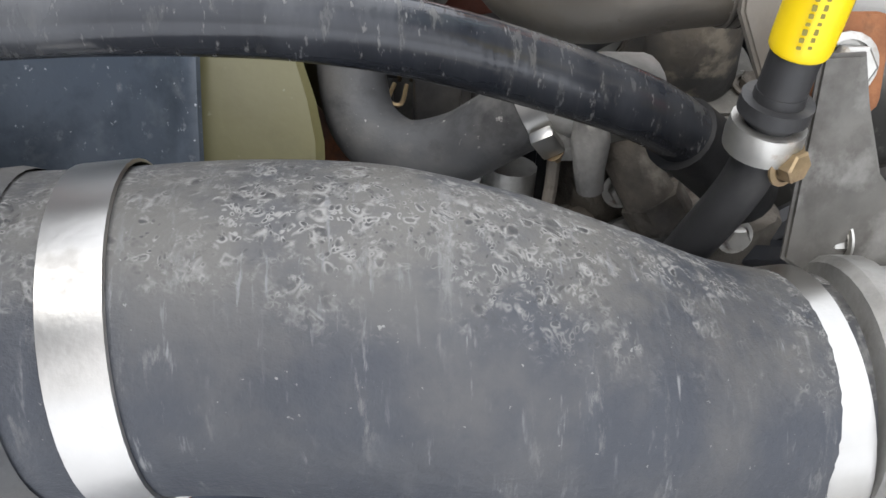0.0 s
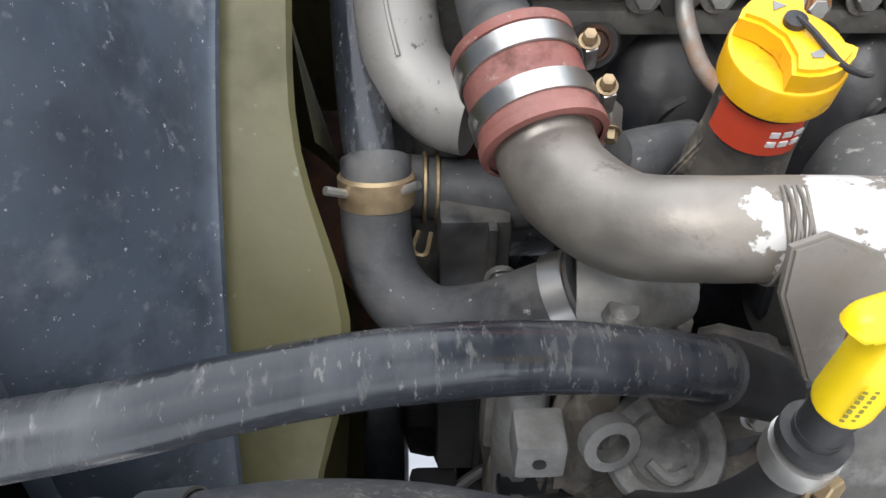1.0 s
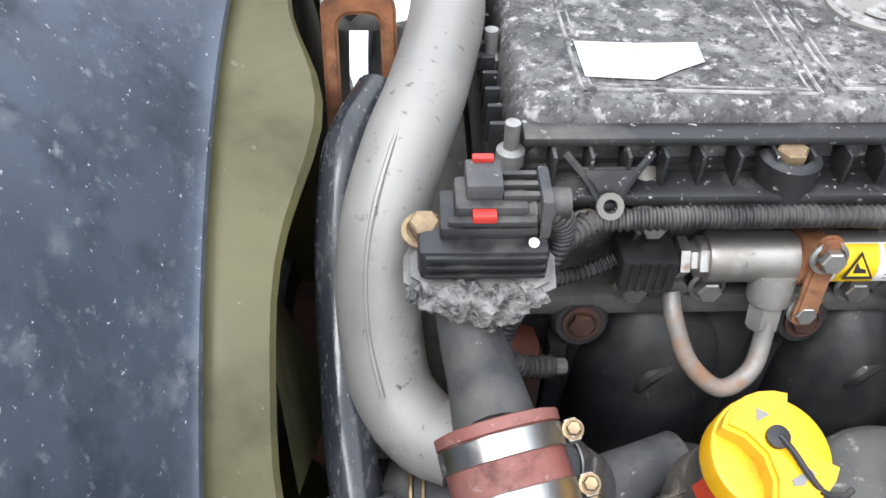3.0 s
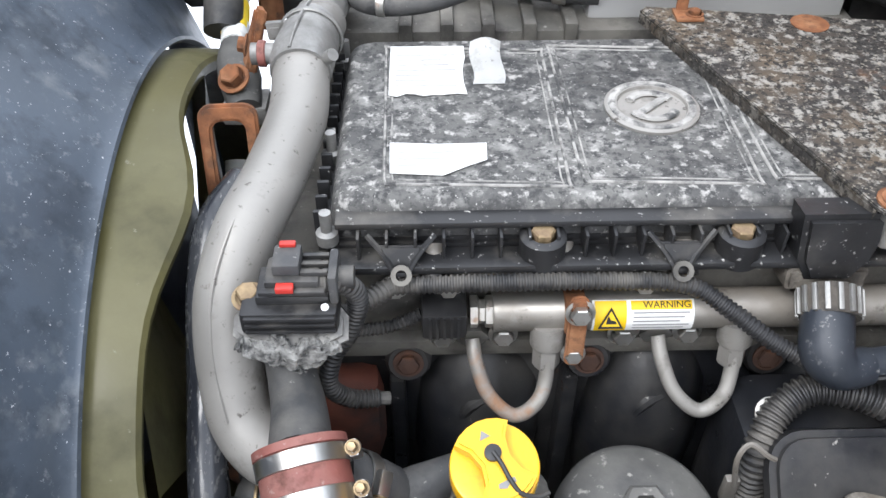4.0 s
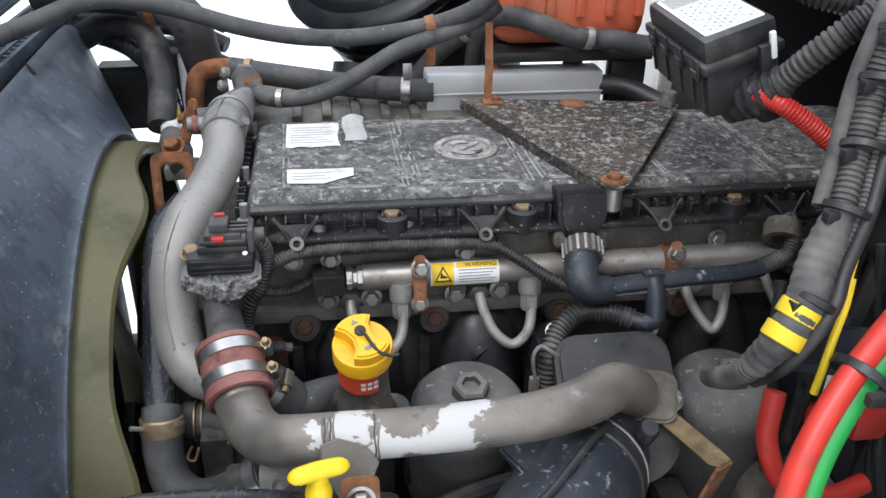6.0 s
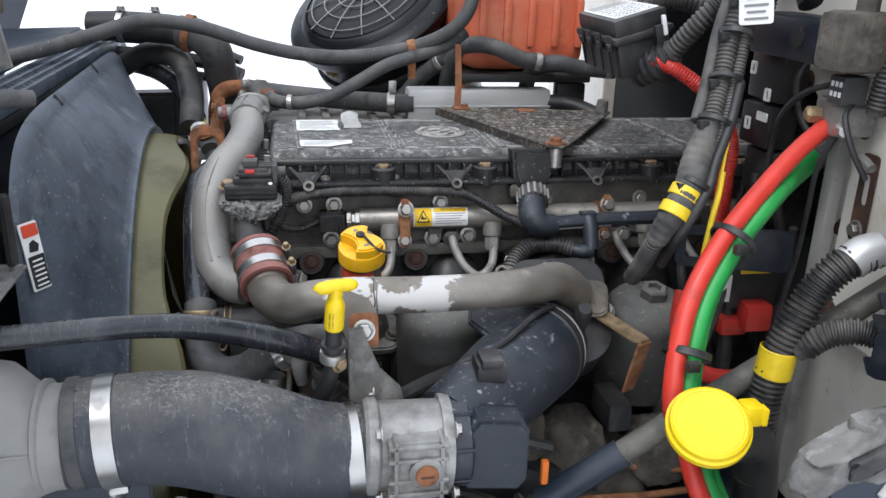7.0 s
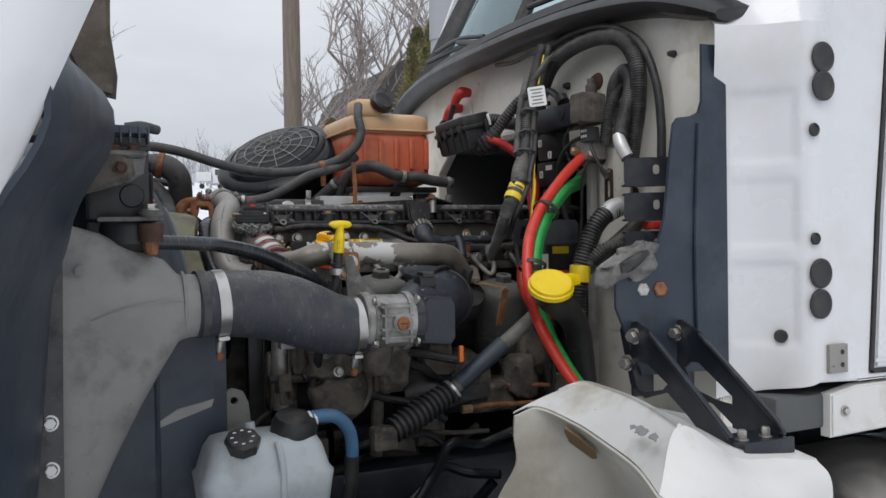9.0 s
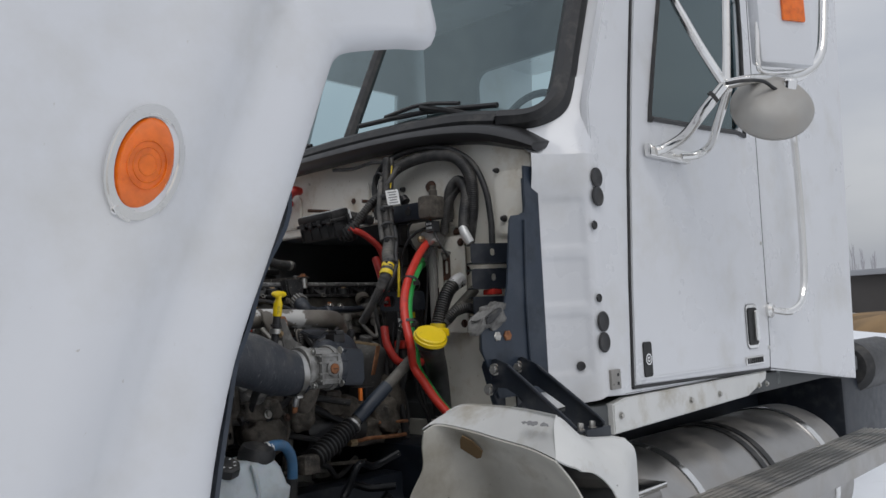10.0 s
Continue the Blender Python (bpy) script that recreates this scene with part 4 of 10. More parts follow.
plan = smooth_path([(0.985, -0.0792, 0), (0.957, -0.0788, 0), (0.930, -0.066, 0), (0.885, -0.012, 0), (0.845, 0.020, 0), (0.803, 0.038, 0)], 14)
bm = bmesh.new()
g = []
for i, q in enumerate(plan):
    u = i / (len(plan) - 1)
    col = []
    for k in range(91):
        z = 1.085 - 0.045 * u + (0.685 + 0.045 * u) * k / 90
        pull = 0.0
        for z0, z1 in ((1.335, 1.478), (1.500, 1.650), (1.14, 1.315)):
            pull += smooth_step(z, z0, z0 + 0.015) * (1 - smooth_step(z, z1 - 0.015, z1)) * smooth_step(u, 0.40, 0.48) * (1 - smooth_step(u, 0.84, 0.91))
        top = smooth_step(z, 1.60, 1.74)
        x, y = q.x - 0.022 * top * u, q.y - 0.030 * top * u
        col.append(bm.verts.new((x + 0.0036 * pull, y + 0.003 * pull, z)))
    g.append(col)
for a, b in zip(g, g[1:]):
    for k in range(90):
        bm.faces.new((a[k], b[k], b[k + 1], a[k + 1]))
CORNER = [[v.co.copy() for v in col] for col in g]
bmesh.ops.remove_doubles(bm, verts=bm.verts[:], dist=0.0002)
part("cowl_side", bm, M["white"], cab, sharp=50)
# grommets
for gx, gz, gr in ((0.961, 1.702, 0.029), (0.961, 1.647, 0.029), (0.943, 1.563, 0.013), (0.944, 1.354, 0.012), (0.958, 1.287, 0.029), (0.957, 1.228, 0.029)):
    part("grommet", lathe([(gr, 0), (gr, 0.003), (gr * 0.85, 0.005), (gr * 0.7, 0.002), (0, 0.002)], (gx, -0.0865 if gz > 1.6 else -0.0800, gz), (0, -1, 0), 24), M["rubber_black"], cab)
part("grommet", lathe([(0.013, 0), (0.013, 0.003), (0.011, 0.005), (0, 0.003)], (0.902, -0.034, 1.165), (-0.78, -0.62, 0), 20), M["rubber_black"], cab)
part("square_cover", box((0.972, -0.088, 1.092), (1.022, -0.0785, 1.148), 0.002), M["tube_grey"], cab)
for k in (0, 1):
    part("cover_hole", lathe([(0.005, 0), (0.005, 0.001), (0, 0.001)], (1.006, -0.0882, 1.108 + 0.025 * k), (0, -1, 0), 10), M["ink"], cab)


# firewall
fw = thing("firewall", "dirty cream painted firewall behind the engine", "firewall", (0.82, CY, 1.0))
part("panel", slab([(0.036, 0.95), (1.80, 0.95), (1.80, 1.80), (1.55, 1.87), (0.86, 1.90), (0.35, 1.88), (0.06, 1.80), (0.036, 1.77)], 0.03, plane_at((0.815, 0, 0), (0, 1, 0), (0, 0, 1)), 0.003, holes=[[(0.46, 1.00), (1.36, 1.00), (1.36, 1.58), (1.27, 1.650), (0.64, 1.650), (0.56, 1.58), (0.46, 1.50)]]), M["cream"], fw)
# dark walls boxed in behind the opening, added to make deep shade there
for lo_, hi_ in (((0.846, 0.43, 0.98), (1.62, 0.459, 1.60)), ((0.846, 1.361, 0.98), (1.62, 1.39, 1.68)), ((0.846, 0.46, 1.651), (1.62, 1.36, 1.68)), ((1.60, 0.46, 0.98), (1.62, 1.36, 1.65))):
    part("tunnel_shade_wall", box(lo_, hi_, 0.002), M["cabin"], fw, "dark tunnel wall added to keep the firewall opening dark")
for y0, y1, z0, z1 in ((0.06, 0.17, 1.55, 1.74), (0.30, 0.66, 1.60, 1.76), (0.72, 1.02, 1.66, 1.80), (1.10, 1.35, 1.68, 1.80), (1.45, 1.66, 1.66, 1.80)):
    part("pressing", slab(rounded(y1 - y0, z1 - z0, 0.025, 4, (y0 + y1) / 2, (z0 + z1) / 2), 0.008, plane_at((0.8145, 0, 0), (0, -1, 0), (0, 0, 1)) @ Matrix.Diagonal((-1, 1, 1, 1)), 0.006), M["cream"], fw)

# curved black cowl below the windscreen
def bow(y):
    return 1 - ((y - CY) / 0.90) ** 2


def crown(y):
    return 1 - abs((y - CY) / 0.92) ** 3.6


cowl = thing("windscreen_cowl", "black plastic cowl under the windscreen with wipers on it", "cowl", (0.8, CY, 1.75))
bm = bmesh.new()
prof = [(-0.02, -0.028), (-0.030, -0.008), (-0.02, 0.012), (0.05, 0.030), (0.12, 0.045), (0.14, 0.03), (0.09, -0.005), (0.02, -0.038)]
loops = []
for k in range(41):
    y = 0.002 + 1.716 * k / 40
    e = min(1.0, 10 * min(k, 40 - k) / 40 + 0.45)
    droop = 0.022 * max(0.0, 1 - min(k, 40 - k) / 5) ** 2
    loops.append([bm.verts.new((0.80 - 0.05 * bow(y) + px_ * (0.25 + 0.75 * e), y, 1.790 + 0.112 * crown(y) - droop + pz_ * e)) for px_, pz_ in prof])
for a, b in zip(loops, loops[1:]):
    for j in range(len(prof)):
        bm.faces.new((a[j], a[(j + 1) % len(prof)], b[(j + 1) % len(prof)], b[j]))
bm.faces.new(loops[0])
bm.faces.new(loops[-1][::-1])
part("cowl_body", bm, M["cowlblack"], cowl, sharp=50)
for y0, y1, z1 in ((0.20, 0.78, 0.14), (0.95, 1.55, 0.12)):
    x0 = 0.90 - 0.06 * bow(y0)
    x1 = 0.91 - 0.06 * bow(y1)
    wb = part("wiper_blade", tube([(x0 + 0.01, y0, 1.965), ((x0 + x1) / 2 - 0.005, (y0 + y1) / 2, 1.998), (x1 - 0.02, y1, 2.005)], 0.009, 8, 6), M["plastic"], cowl)
    part("wiper_arm", tube([(x0 - 0.03, y0 - 0.05, 1.890), (x0 - 0.01, y0 + 0.15, 1.970), ((x0 + x1) / 2 - 0.02, (y0 + y1) / 2, 2.012)], 0.010, 8, 6), M["plastic"], cowl)
    part("wiper_yoke", tube([((x0 + x1) / 2 - 0.02, y0 + 0.12, 1.990), ((x0 + x1) / 2 - 0.02, (y0 + y1) / 2, 2.020), ((x0 + x1) / 2 - 0.02, y1 - 0.12, 2.014)], 0.007, 6, 5), M["plastic"], cowl)

# windscreen: two curved panes, a post between them, and the surround
def screen_point(u, v):
    """u: 0 to 1 across, v: 0 at the base to 1 at the top."""
    y = -0.0 + 1.72 * u
    yy = CY + (y - CY) * (1 - 0.10 * v)
    return Vector((0.90 - 0.07 * bow(y) + v * (0.40 - 0.03 * bow(y)), yy, 1.830 + 0.107 * crown(y) + v * 0.78))


ws = thing("windscreen", "two-piece curved windscreen with black rubber surround", "windscreen", (0.95, CY, 1.9))
for u0, u1 in ((0.0, 0.492), (0.508, 1.0)):
    bm = bmesh.new()
    g = [[bm.verts.new(screen_point(u0 + (u1 - u0) * i / 12, j / 6)) for j in range(7)] for i in range(13)]
    for i in range(12):
        for j in range(6):
            bm.faces.new((g[i][j], g[i + 1][j], g[i + 1][j + 1], g[i][j + 1]))
    pane = part("pane", bm, M["glass"], ws)
    pane.visible_shadow = False
part("centre_post", tube([screen_point(0.5, v) for v in (0, 0.5, 1)], 0.022, 8, 4), M["rubber_black"], ws)
edge = [screen_point(u, 0) for u in (0.10, 0.2, 0.4, 0.6, 0.8, 0.96)] + [screen_point(1, v) for v in (0.08, 0.35, 0.65, 0.92)] + [screen_point(u, 1) for u in (0.96, 0.7, 0.5, 0.3, 0.04)] + [screen_point(0, v) for v in (0.92, 0.65, 0.35, 0.17)] + [screen_point(0.008, 0.08), screen_point(0.04, 0.02)]
edge.append(edge[0])
part("surround", tube(edge, 0.056, 10, 6, False, squash=0.7), M["rubber_black"], ws)
# painted body round the glass: pillars and scuttle corner
for side in (0, 1):
    bm = bmesh.new()
    outer, inner = [], []
    for k in range(9):
        v = (0.22 if side == 0 else -0.03) + (0.81 if side == 0 else 1.06) * k / 8
        q = screen_point(float(side), v)
        ys = -0.078 if side == 0 else 2 * CY + 0.108
        outer.append(bm.verts.new((q.x + 0.06 + 0.05 * v, ys, q.z)))
        inner.append(bm.verts.new((q.x - 0.004, q.y, q.z)))
    for k in range(8):
        bm.faces.new((outer[k], outer[k + 1], inner[k + 1], inner[k]))
    part("front_pillar", bm, M["white"], cab)
low = [g_[-1].copy() for g_ in CORNER]
q0 = screen_point(0.0, 0.22)
high = smooth_path([(q0.x + 0.030, -0.077, q0.z), (q0.x + 0.014, -0.045, q0.z), tuple(screen_point(0.0, 0.18) + Vector((-0.016, -0.006, 0))), tuple(screen_point(0.012, 0.07) + Vector((-0.016, -0.004, 0))), tuple(screen_point(0.05, 0.01) + Vector((-0.016, 0, 0))), tuple(screen_point(0.14, 0.0) + Vector((-0.016, 0, 0.0)))], 10)
bm = bmesh.new()
g = []
for i, a in enumerate(low):
    f_ = i / (len(low) - 1) * (len(high) - 1)
    k = min(int(f_), len(high) - 2)
    b = high[k].lerp(high[k + 1], f_ - k)
    g.append([bm.verts.new(a.lerp(b, smooth_step(j / 10, 0, 1) * 0.35 + 0.65 * j / 10) if j else a) for j in range(11)])
for a, b in zip(g, g[1:]):
    for j in range(10):
        bm.faces.new((a[j], b[j], b[j + 1], a[j + 1]))
bmesh.ops.recalc_face_normals(bm, faces=bm.faces[:])
part("scuttle_corner", bm, M["white"], cab, sharp=50)
part("roof_header", box((1.20, 0.02, 2.60), (1.46, 1.72, 2.92), 0.05), M["white"], cab)
part("scuttle", slab([(0.06, 1.70), (1.79, 1.70), (1.79, 1.86), (1.5, 1.92), (0.86, 1.94), (0.22, 1.91), (0.06, 1.86)], 0.02, plane_at((0.93, 0, 0), (0, 1, 0), (0, 0, 1)), 0.003), M["white"], cab)

# mirror with its tubular bracket
mir = thing("side_mirror", "steel west coast mirror on tubular bracket with round convex mirror", "mirror", (1.15, -0.15, 1.77))
part("upper_arm", tube([(1.274, -0.112, 1.810), (1.298, -0.135, 1.820), (1.303, -0.200, 1.848), (1.258, -0.290, 1.901), (1.256, -0.360, 1.964)], 0.0165, 12, 6), M["chrome"], mir)
part("lower_arm", tube([(1.442, -0.112, 1.811), (1.487, -0.150, 1.817), (1.482, -0.200, 1.843), (1.372, -0.280, 1.887), (1.277, -0.360, 1.955)], 0.0135, 12, 6), M["chrome"], mir)
part("strut", tube([(1.477, -0.110, 2.355), (1.361, -0.240, 2.142), (1.256, -0.360, 1.964)], 0.014, 10, 6), M["chrome"], mir)
part("upright", tube([(1.331, -0.360, 2.348), (1.302, -0.360, 2.164), (1.271, -0.360, 1.967)], 0.012, 10, 4), M["chrome"], mir)
part("clip_ring", lathe([(0.014, -0.006), (0.020, -0.005), (0.020, 0.005), (0.014, 0.006)], (1.250, -0.325, 1.934), (0.3, -0.6, 0.5), 20), M["rubber_black"], mir)
part("foot_plate", box((1.235, -0.118, 1.792), (1.50, -0.094, 1.834), 0.006), M["chrome"], mir)
part("cross_tube", tube([(1.256, -0.360, 1.964), (1.381, -0.400, 1.995), (1.573, -0.440, 2.022), (1.673, -0.460, 2.060), (1.753, -0.475, 2.125), (1.790, -0.480, 2.224), (1.853, -0.480, 2.457)], 0.0155, 12, 6), M["chrome"], mir)
part("mirror_frame", tube([(1.433, -0.415, 2.359), (1.393, -0.415, 2.134), (1.383, -0.415, 2.041), (1.405, -0.418, 2.019), (1.530, -0.440, 2.036), (1.670, -0.462, 2.070)], 0.0075, 10, 6), M["chrome"], mir)
MIRROR = Matrix.Translation((1.491, -0.450, 2.042)) @ Matrix.Rotation(radians(-26), 4, "Z")
part("mirror_shell", box((-0.105, -0.025, 0.0), (0.105, 0.025, 0.6), 0.016, m=MIRROR), M["white"], mir)
part("marker_lamp", box((-0.018, -0.035, 0.135), (0.070, -0.024, 0.26), 0.006, m=MIRROR), M["amber"], mir)
part("convex_mirror", lathe([(0, 0.050), (0.06, 0.045), (0.10, 0.028), (0.122, 0.0), (0.120, -0.012), (0, -0.012)], (1.421, -0.430, 1.907), (-0.72, -0.52, 0.46), 36), M["mirrorback"], mir)
part("mirror_stud", lathe([(0, 0), (0.022, 0), (0.022, 0.05), (0.016, 0.056), (0, 0.056)], (1.452, -0.470, 1.935), (-0.2, -0.25, 0.9), 16), M["chrome"], mir)
part("lamp_cable", tube([(1.214, -0.385, 1.955), (1.284, -0.410, 1.970), (1.355, -0.435, 1.975), (1.398, -0.450, 1.957), (1.429, -0.455, 1.955), (1.437, -0.455, 1.974)], 0.0055, 8, 5), M["rubber_black"], mir)

gh = thing("grab_handle", "curved polished grab handle behind the door", "handle", (2.3, -0.15, 1.3))
part("bar", tube([(2.12, -0.10, 1.29), (2.2, -0.15, 1.285), (2.30, -0.16, 1.36), (2.34, -0.16, 1.60), (2.34, -0.16, 1.95), (2.30, -0.16, 2.12), (2.22, -0.10, 2.18)], 0.014, 10, 6), M["chrome"], gh)
part("foot", lathe([(0.0, 0), (0.03, 0), (0.03, 0.02), (0.02, 0.03), (0, 0.03)], (2.12, -0.078, 1.29), (0, -1, 0), 16), M["chrome"], gh)

# fuel tank, its straps and the tread plate step
ft = thing("fuel_tank", "dull polished round fuel tank under the cab", "fuel tank", (2.1, 0.16, 0.3))
part("shell", lathe([(0, 1.12), (0.24, 1.12), (0.29, 1.16), (0.30, 1.2), (0.30, 2.75), (0.29, 2.79), (0, 2.82)], (0, 0.16, 0.56), (1, 0, 0), 48), M["tank"], ft)
for sx in (1.45, 1.95, 2.02, 2.55):
    part("strap", lathe([(0.301, -0.02), (0.306, -0.018), (0.306, 0.018), (0.301, 0.02)], (sx, 0.16, 0.56), (1, 0, 0), 48), M["rubber_black"] if sx > 1.9 and sx < 2.1 else M["chrome"], ft)
stp = thing("step_board", "ribbed aluminium step board along the fuel tank", "step", (2.1, -0.2, 0.6))
for k in range(9):
    part("tread_slat", box((1.32, -0.300 + k * 0.024, 0.700), (3.1, -0.284 + k * 0.024, 0.722), 0.003), M["tank"], stp)
for bx in (1.34, 1.9, 2.5, 3.06):
    part("bearer", box((bx, -0.30, 0.66), (bx + 0.04, -0.05, 0.699), 0.004), M["tank"], stp)
part("edge_rail", box((1.30, -0.316, 0.655), (3.12, -0.302, 0.728), 0.003), M["tank"], stp)
bx_ = thing("battery_box", "polished metal box ahead of the fuel tank", "box", (1.1, 0.0, 0.5))
part("body", box((0.86, -0.10, 0.42), (1.20, 0.34, 0.78), 0.02), M["tank"], bx_)
part("lid", box((0.85, -0.11, 0.782), (1.21, 0.35, 0.80), 0.006), M["chrome"], bx_)

# chassis: frame rails, axle, front tyre in the dark below
ch = thing("chassis_frame", "dark truck frame rails and cross member below the engine", "chassis", (1.0, CY, 0.7))
for y in (0.42, 1.22):
    part("rail", box((-0.75, y, 0.62), (6.0, y + 0.09, 0.88), 0.01), M["black_steel"], ch)
# dark sheet added under the engine, covers bright snow as shade would
part("under_engine_shade", slab([(-0.26, 0.30), (0.62, 0.30), (0.86, 0.46), (0.86, 0.66), (-0.26, 0.66)], 0.006, plane_at((0, 0, 0.585), (1, 0, 0), (0, 1, 0)), 0.001), M["black_steel"], ch)
part("cross_member", box((-0.30, 0.5, 0.55), (-0.044, 1.22, 0.70), 0.02), M["black_steel"], ch)
wh = thing("front_wheel", "dark truck tyre on a steel wheel in the wheel arch", "wheel", (0.16, 0.0, 0.0))
part("tyre", lathe([(0.27, -0.13), (0.36, -0.15), (0.44, -0.13), (0.46, -0.08), (0.46, 0.08), (0.44, 0.13), (0.36, 0.15), (0.27, 0.13)], (0.16, 0.02, 0.455), (0, -1, 0), 48), M["tyre"], wh)
part("rim", lathe([(0, 0.02), (0.12, 0.03), (0.2, -0.02), (0.26, 0.06), (0.28, 0.12), (0.27, -0.12)], (0.16, 0.02, 0.455), (0, -1, 0), 32), M["tank"], wh)
tr = thing("rear_chassis", "dark rear frame parts behind the cab", "chassis", (3.6, 0.4, 0.6))
part("deck_bracket", box((3.15, 0.0, 0.62), (4.2, 0.5, 0.95), 0.03), M["black_steel"], tr)
part("air_tank", lathe([(0, 0), (0.1, 0.01), (0.13, 0.05), (0.13, 0.55), (0.1, 0.6), (0, 0.6)], (3.35, 0.05, 0.98), (1, 0, 0), 20), M["rubber_black"], tr)


# ---- engine ----
eng = thing("engine_block", "dark in-line diesel engine block with dirty casting", "engine", (0.45, CY, 0.62))
part("crankcase", box((-0.02, 0.70, 0.70), (0.86, 1.08, 1.30), 0.03), M["block"], eng)
part("cylinder_head", box((0.03, 0.692, 1.300), (0.95, 1.06, 1.404), 0.012), M["head"], eng)
part("front_cover", box((-0.05, 0.66, 0.78), (0.03, 1.05, 1.33), 0.03), M["head"], eng)
part("side_ledge", box((0.03, 0.680, 1.285), (0.90, 0.72, 1.306), 0.006), M["head"], eng)
part("oil_pan", box((0.0, 0.66, 0.55), (0.84, 1.06, 0.70), 0.04), M["block"], eng)
part("red_casting", box((0.0, 0.650, 1.16), (0.075, 0.70, 1.265), 0.02), M["redblock"], eng)
# scalloped side of the crankcase with bosses and bolts
for k in range(5):
    x = 0.165 + 0.163 * k
    part("water_jacket", tube([(x, 0.722, 1.04), (x, 0.712, 1.15), (x, 0.716, 1.225), (x, 0.735, 1.275)], [0.060, 0.064, 0.058, 0.035], 24, 5), M["block"], eng)
    part("fold", tube([(x - 0.02, 0.668, 1.20), (x - 0.012, 0.662, 1.232), (x + 0.006, 0.668, 1.240)], 0.006, 8, 4), M["block"], eng)
    part("boss", lathe([(0.022, 0), (0.021, 0.03), (0.018, 0.034), (0, 0.034)], (x - 0.066, 0.708, 1.272), (0, -1, 0.3), 16), M["block"], eng)
    bolt(eng, (x - 0.066, 0.675, 1.283), (0, -1, 0.3), 0.009, M["rust_dark"], h=0.3)
    part("rib", box((x - 0.085, 0.680, 1.05), (x - 0.07, 0.71, 1.25), 0.005), M["block"], eng)
for x, z in ((0.130, 1.318), (0.183, 1.318), (0.288, 1.316), (0.345, 1.318)):
    bolt(eng, (x, 0.678, z), (0, -1, 0.1), 0.0085, M["zinc"])
for x in (0.09, 0.135, 0.30, 0.47, 0.63):
    bolt(eng, (x, 0.684, 1.372), (0, -1, 0.1), 0.008, M["zinc"])
for x in (0.28, 0.44, 0.61, 0.73):
    part("casting_lug", box((x, 0.670, 1.318), (x + 0.022, 0.70, 1.345), 0.005), M["head"], eng)
# black ancillary masses low in the bay
lowm = thing("engine_ancillaries", "grimy pumps and brackets low beside the engine", "engine parts", (0.1, 0.55, 0.7))
def lump(at, size, seed, rough=0.35):
    """An uneven casting caked with dirt."""
    bm_ = bmesh.new()
    bmesh.ops.create_icosphere(bm_, subdivisions=3, radius=1.0)
    for v in bm_.verts:
        q = v.co.copy()
        v.co = Vector([math.copysign(abs(c) ** 0.6, c) for c in q]) * (1 + rough * noise.noise(q * 1.6 + Vector((seed, 0, 0))) + 0.4 * rough * noise.noise(q * 4 + Vector((0, seed, 0))))
        v.co = Vector((v.co.x * size[0], v.co.y * size[1], v.co.z * size[2])) + Vector(at)
    return bm_


for k, (at, size) in enumerate((((0.105, 0.475, 1.185), (0.030, 0.03, 0.035)), ((0.165, 0.455, 1.165), (0.034, 0.03, 0.026)), ((0.125, 0.43, 1.11), (0.055, 0.04, 0.03)), ((0.075, 0.455, 1.125), (0.022, 0.03, 0.05)), ((0.20, 0.47, 1.12), (0.03, 0.04, 0.03)), ((0.045, 0.50, 1.06), (0.03, 0.04, 0.05)), ((0.14, 0.41, 1.04), (0.06, 0.03, 0.04)))):
    part("grimy_casting", lump(at, size, 3.7 * k), M["grime"], lowm, sharp=60)
part("tensioner_arm", box((-0.018, 0.520, 0.98), (0.028, 0.550, 1.245), 0.006), M["plastic"], lowm)
part("tensioner_rib", box((0.012, 0.512, 0.98), (0.018, 0.522, 1.245), 0.002), M["plastic"], lowm)
part("thin_pipe", tube([(0.062, 0.452, 1.225), (0.060, 0.447, 1.19), (0.052, 0.445, 1.14), (0.050, 0.45, 1.06)], 0.004, 10, 5), M["tube"], lowm)
part("cast_tube", tube([(0.040, 0.470, 1.20), (0.035, 0.465, 1.13), (0.035, 0.46, 1.02)], [0.016, 0.018, 0.016], 14, 4), M["castalu"], lowm)
part("ring_lug", lathe([(0.010, -0.006), (0.017, -0.005), (0.017, 0.005), (0.010, 0.006)], (0.075, 0.405, 1.178), (0.2, -1, 0.3), 20), M["castalu"], lowm)
part("pump_housing", lathe([(0, -0.05), (0.060, -0.05), (0.066, -0.012), (0.068, 0.004), (0.064, 0.012), (0.056, 0.014), (0.052, 0.008), (0.030, 0.008), (0.026, 0.018), (0.012, 0.022), (0, 0.022)], (0.150, 0.420, 1.062), (-0.12, -1, 0.22), 40), M["grime"], lowm)
for k in range(6):
    a = 2 * math.pi * k / 6 + 0.3
    bolt(lowm, (0.150 + 0.060 * math.cos(a), 0.405, 1.066 + 0.058 * math.sin(a)), (-0.12, -1, 0.22), 0.006, M["rust_dark"])
part("pump_cover", lathe([(0, -0.04), (0.034, -0.04), (0.036, 0.0), (0.033, 0.006), (0.024, 0.007), (0.020, 0.002), (0.008, 0.003), (0, 0.006)], (0.112, 0.412, 1.160), (-0.10, -0.65, 0.75), 36), M["castgrey"], lowm)
part("cover_web", tube([(0.098, 0.398, 1.168), (0.108, 0.390, 1.163), (0.122, 0.396, 1.160)], 0.004, 8, 4), M["castgrey"], lowm)
part("slotted_bracket", slab(rounded(0.026, 0.062, 0.005, 3), 0.006, plane_at((0.030, 0.405, 1.070), (1, 0.1, 0), (0, 0.1, 1)), 0.0015, holes=[rounded(0.010, 0.016, 0.004, 4, 0.004, -0.012)]), M["grime"], lowm)
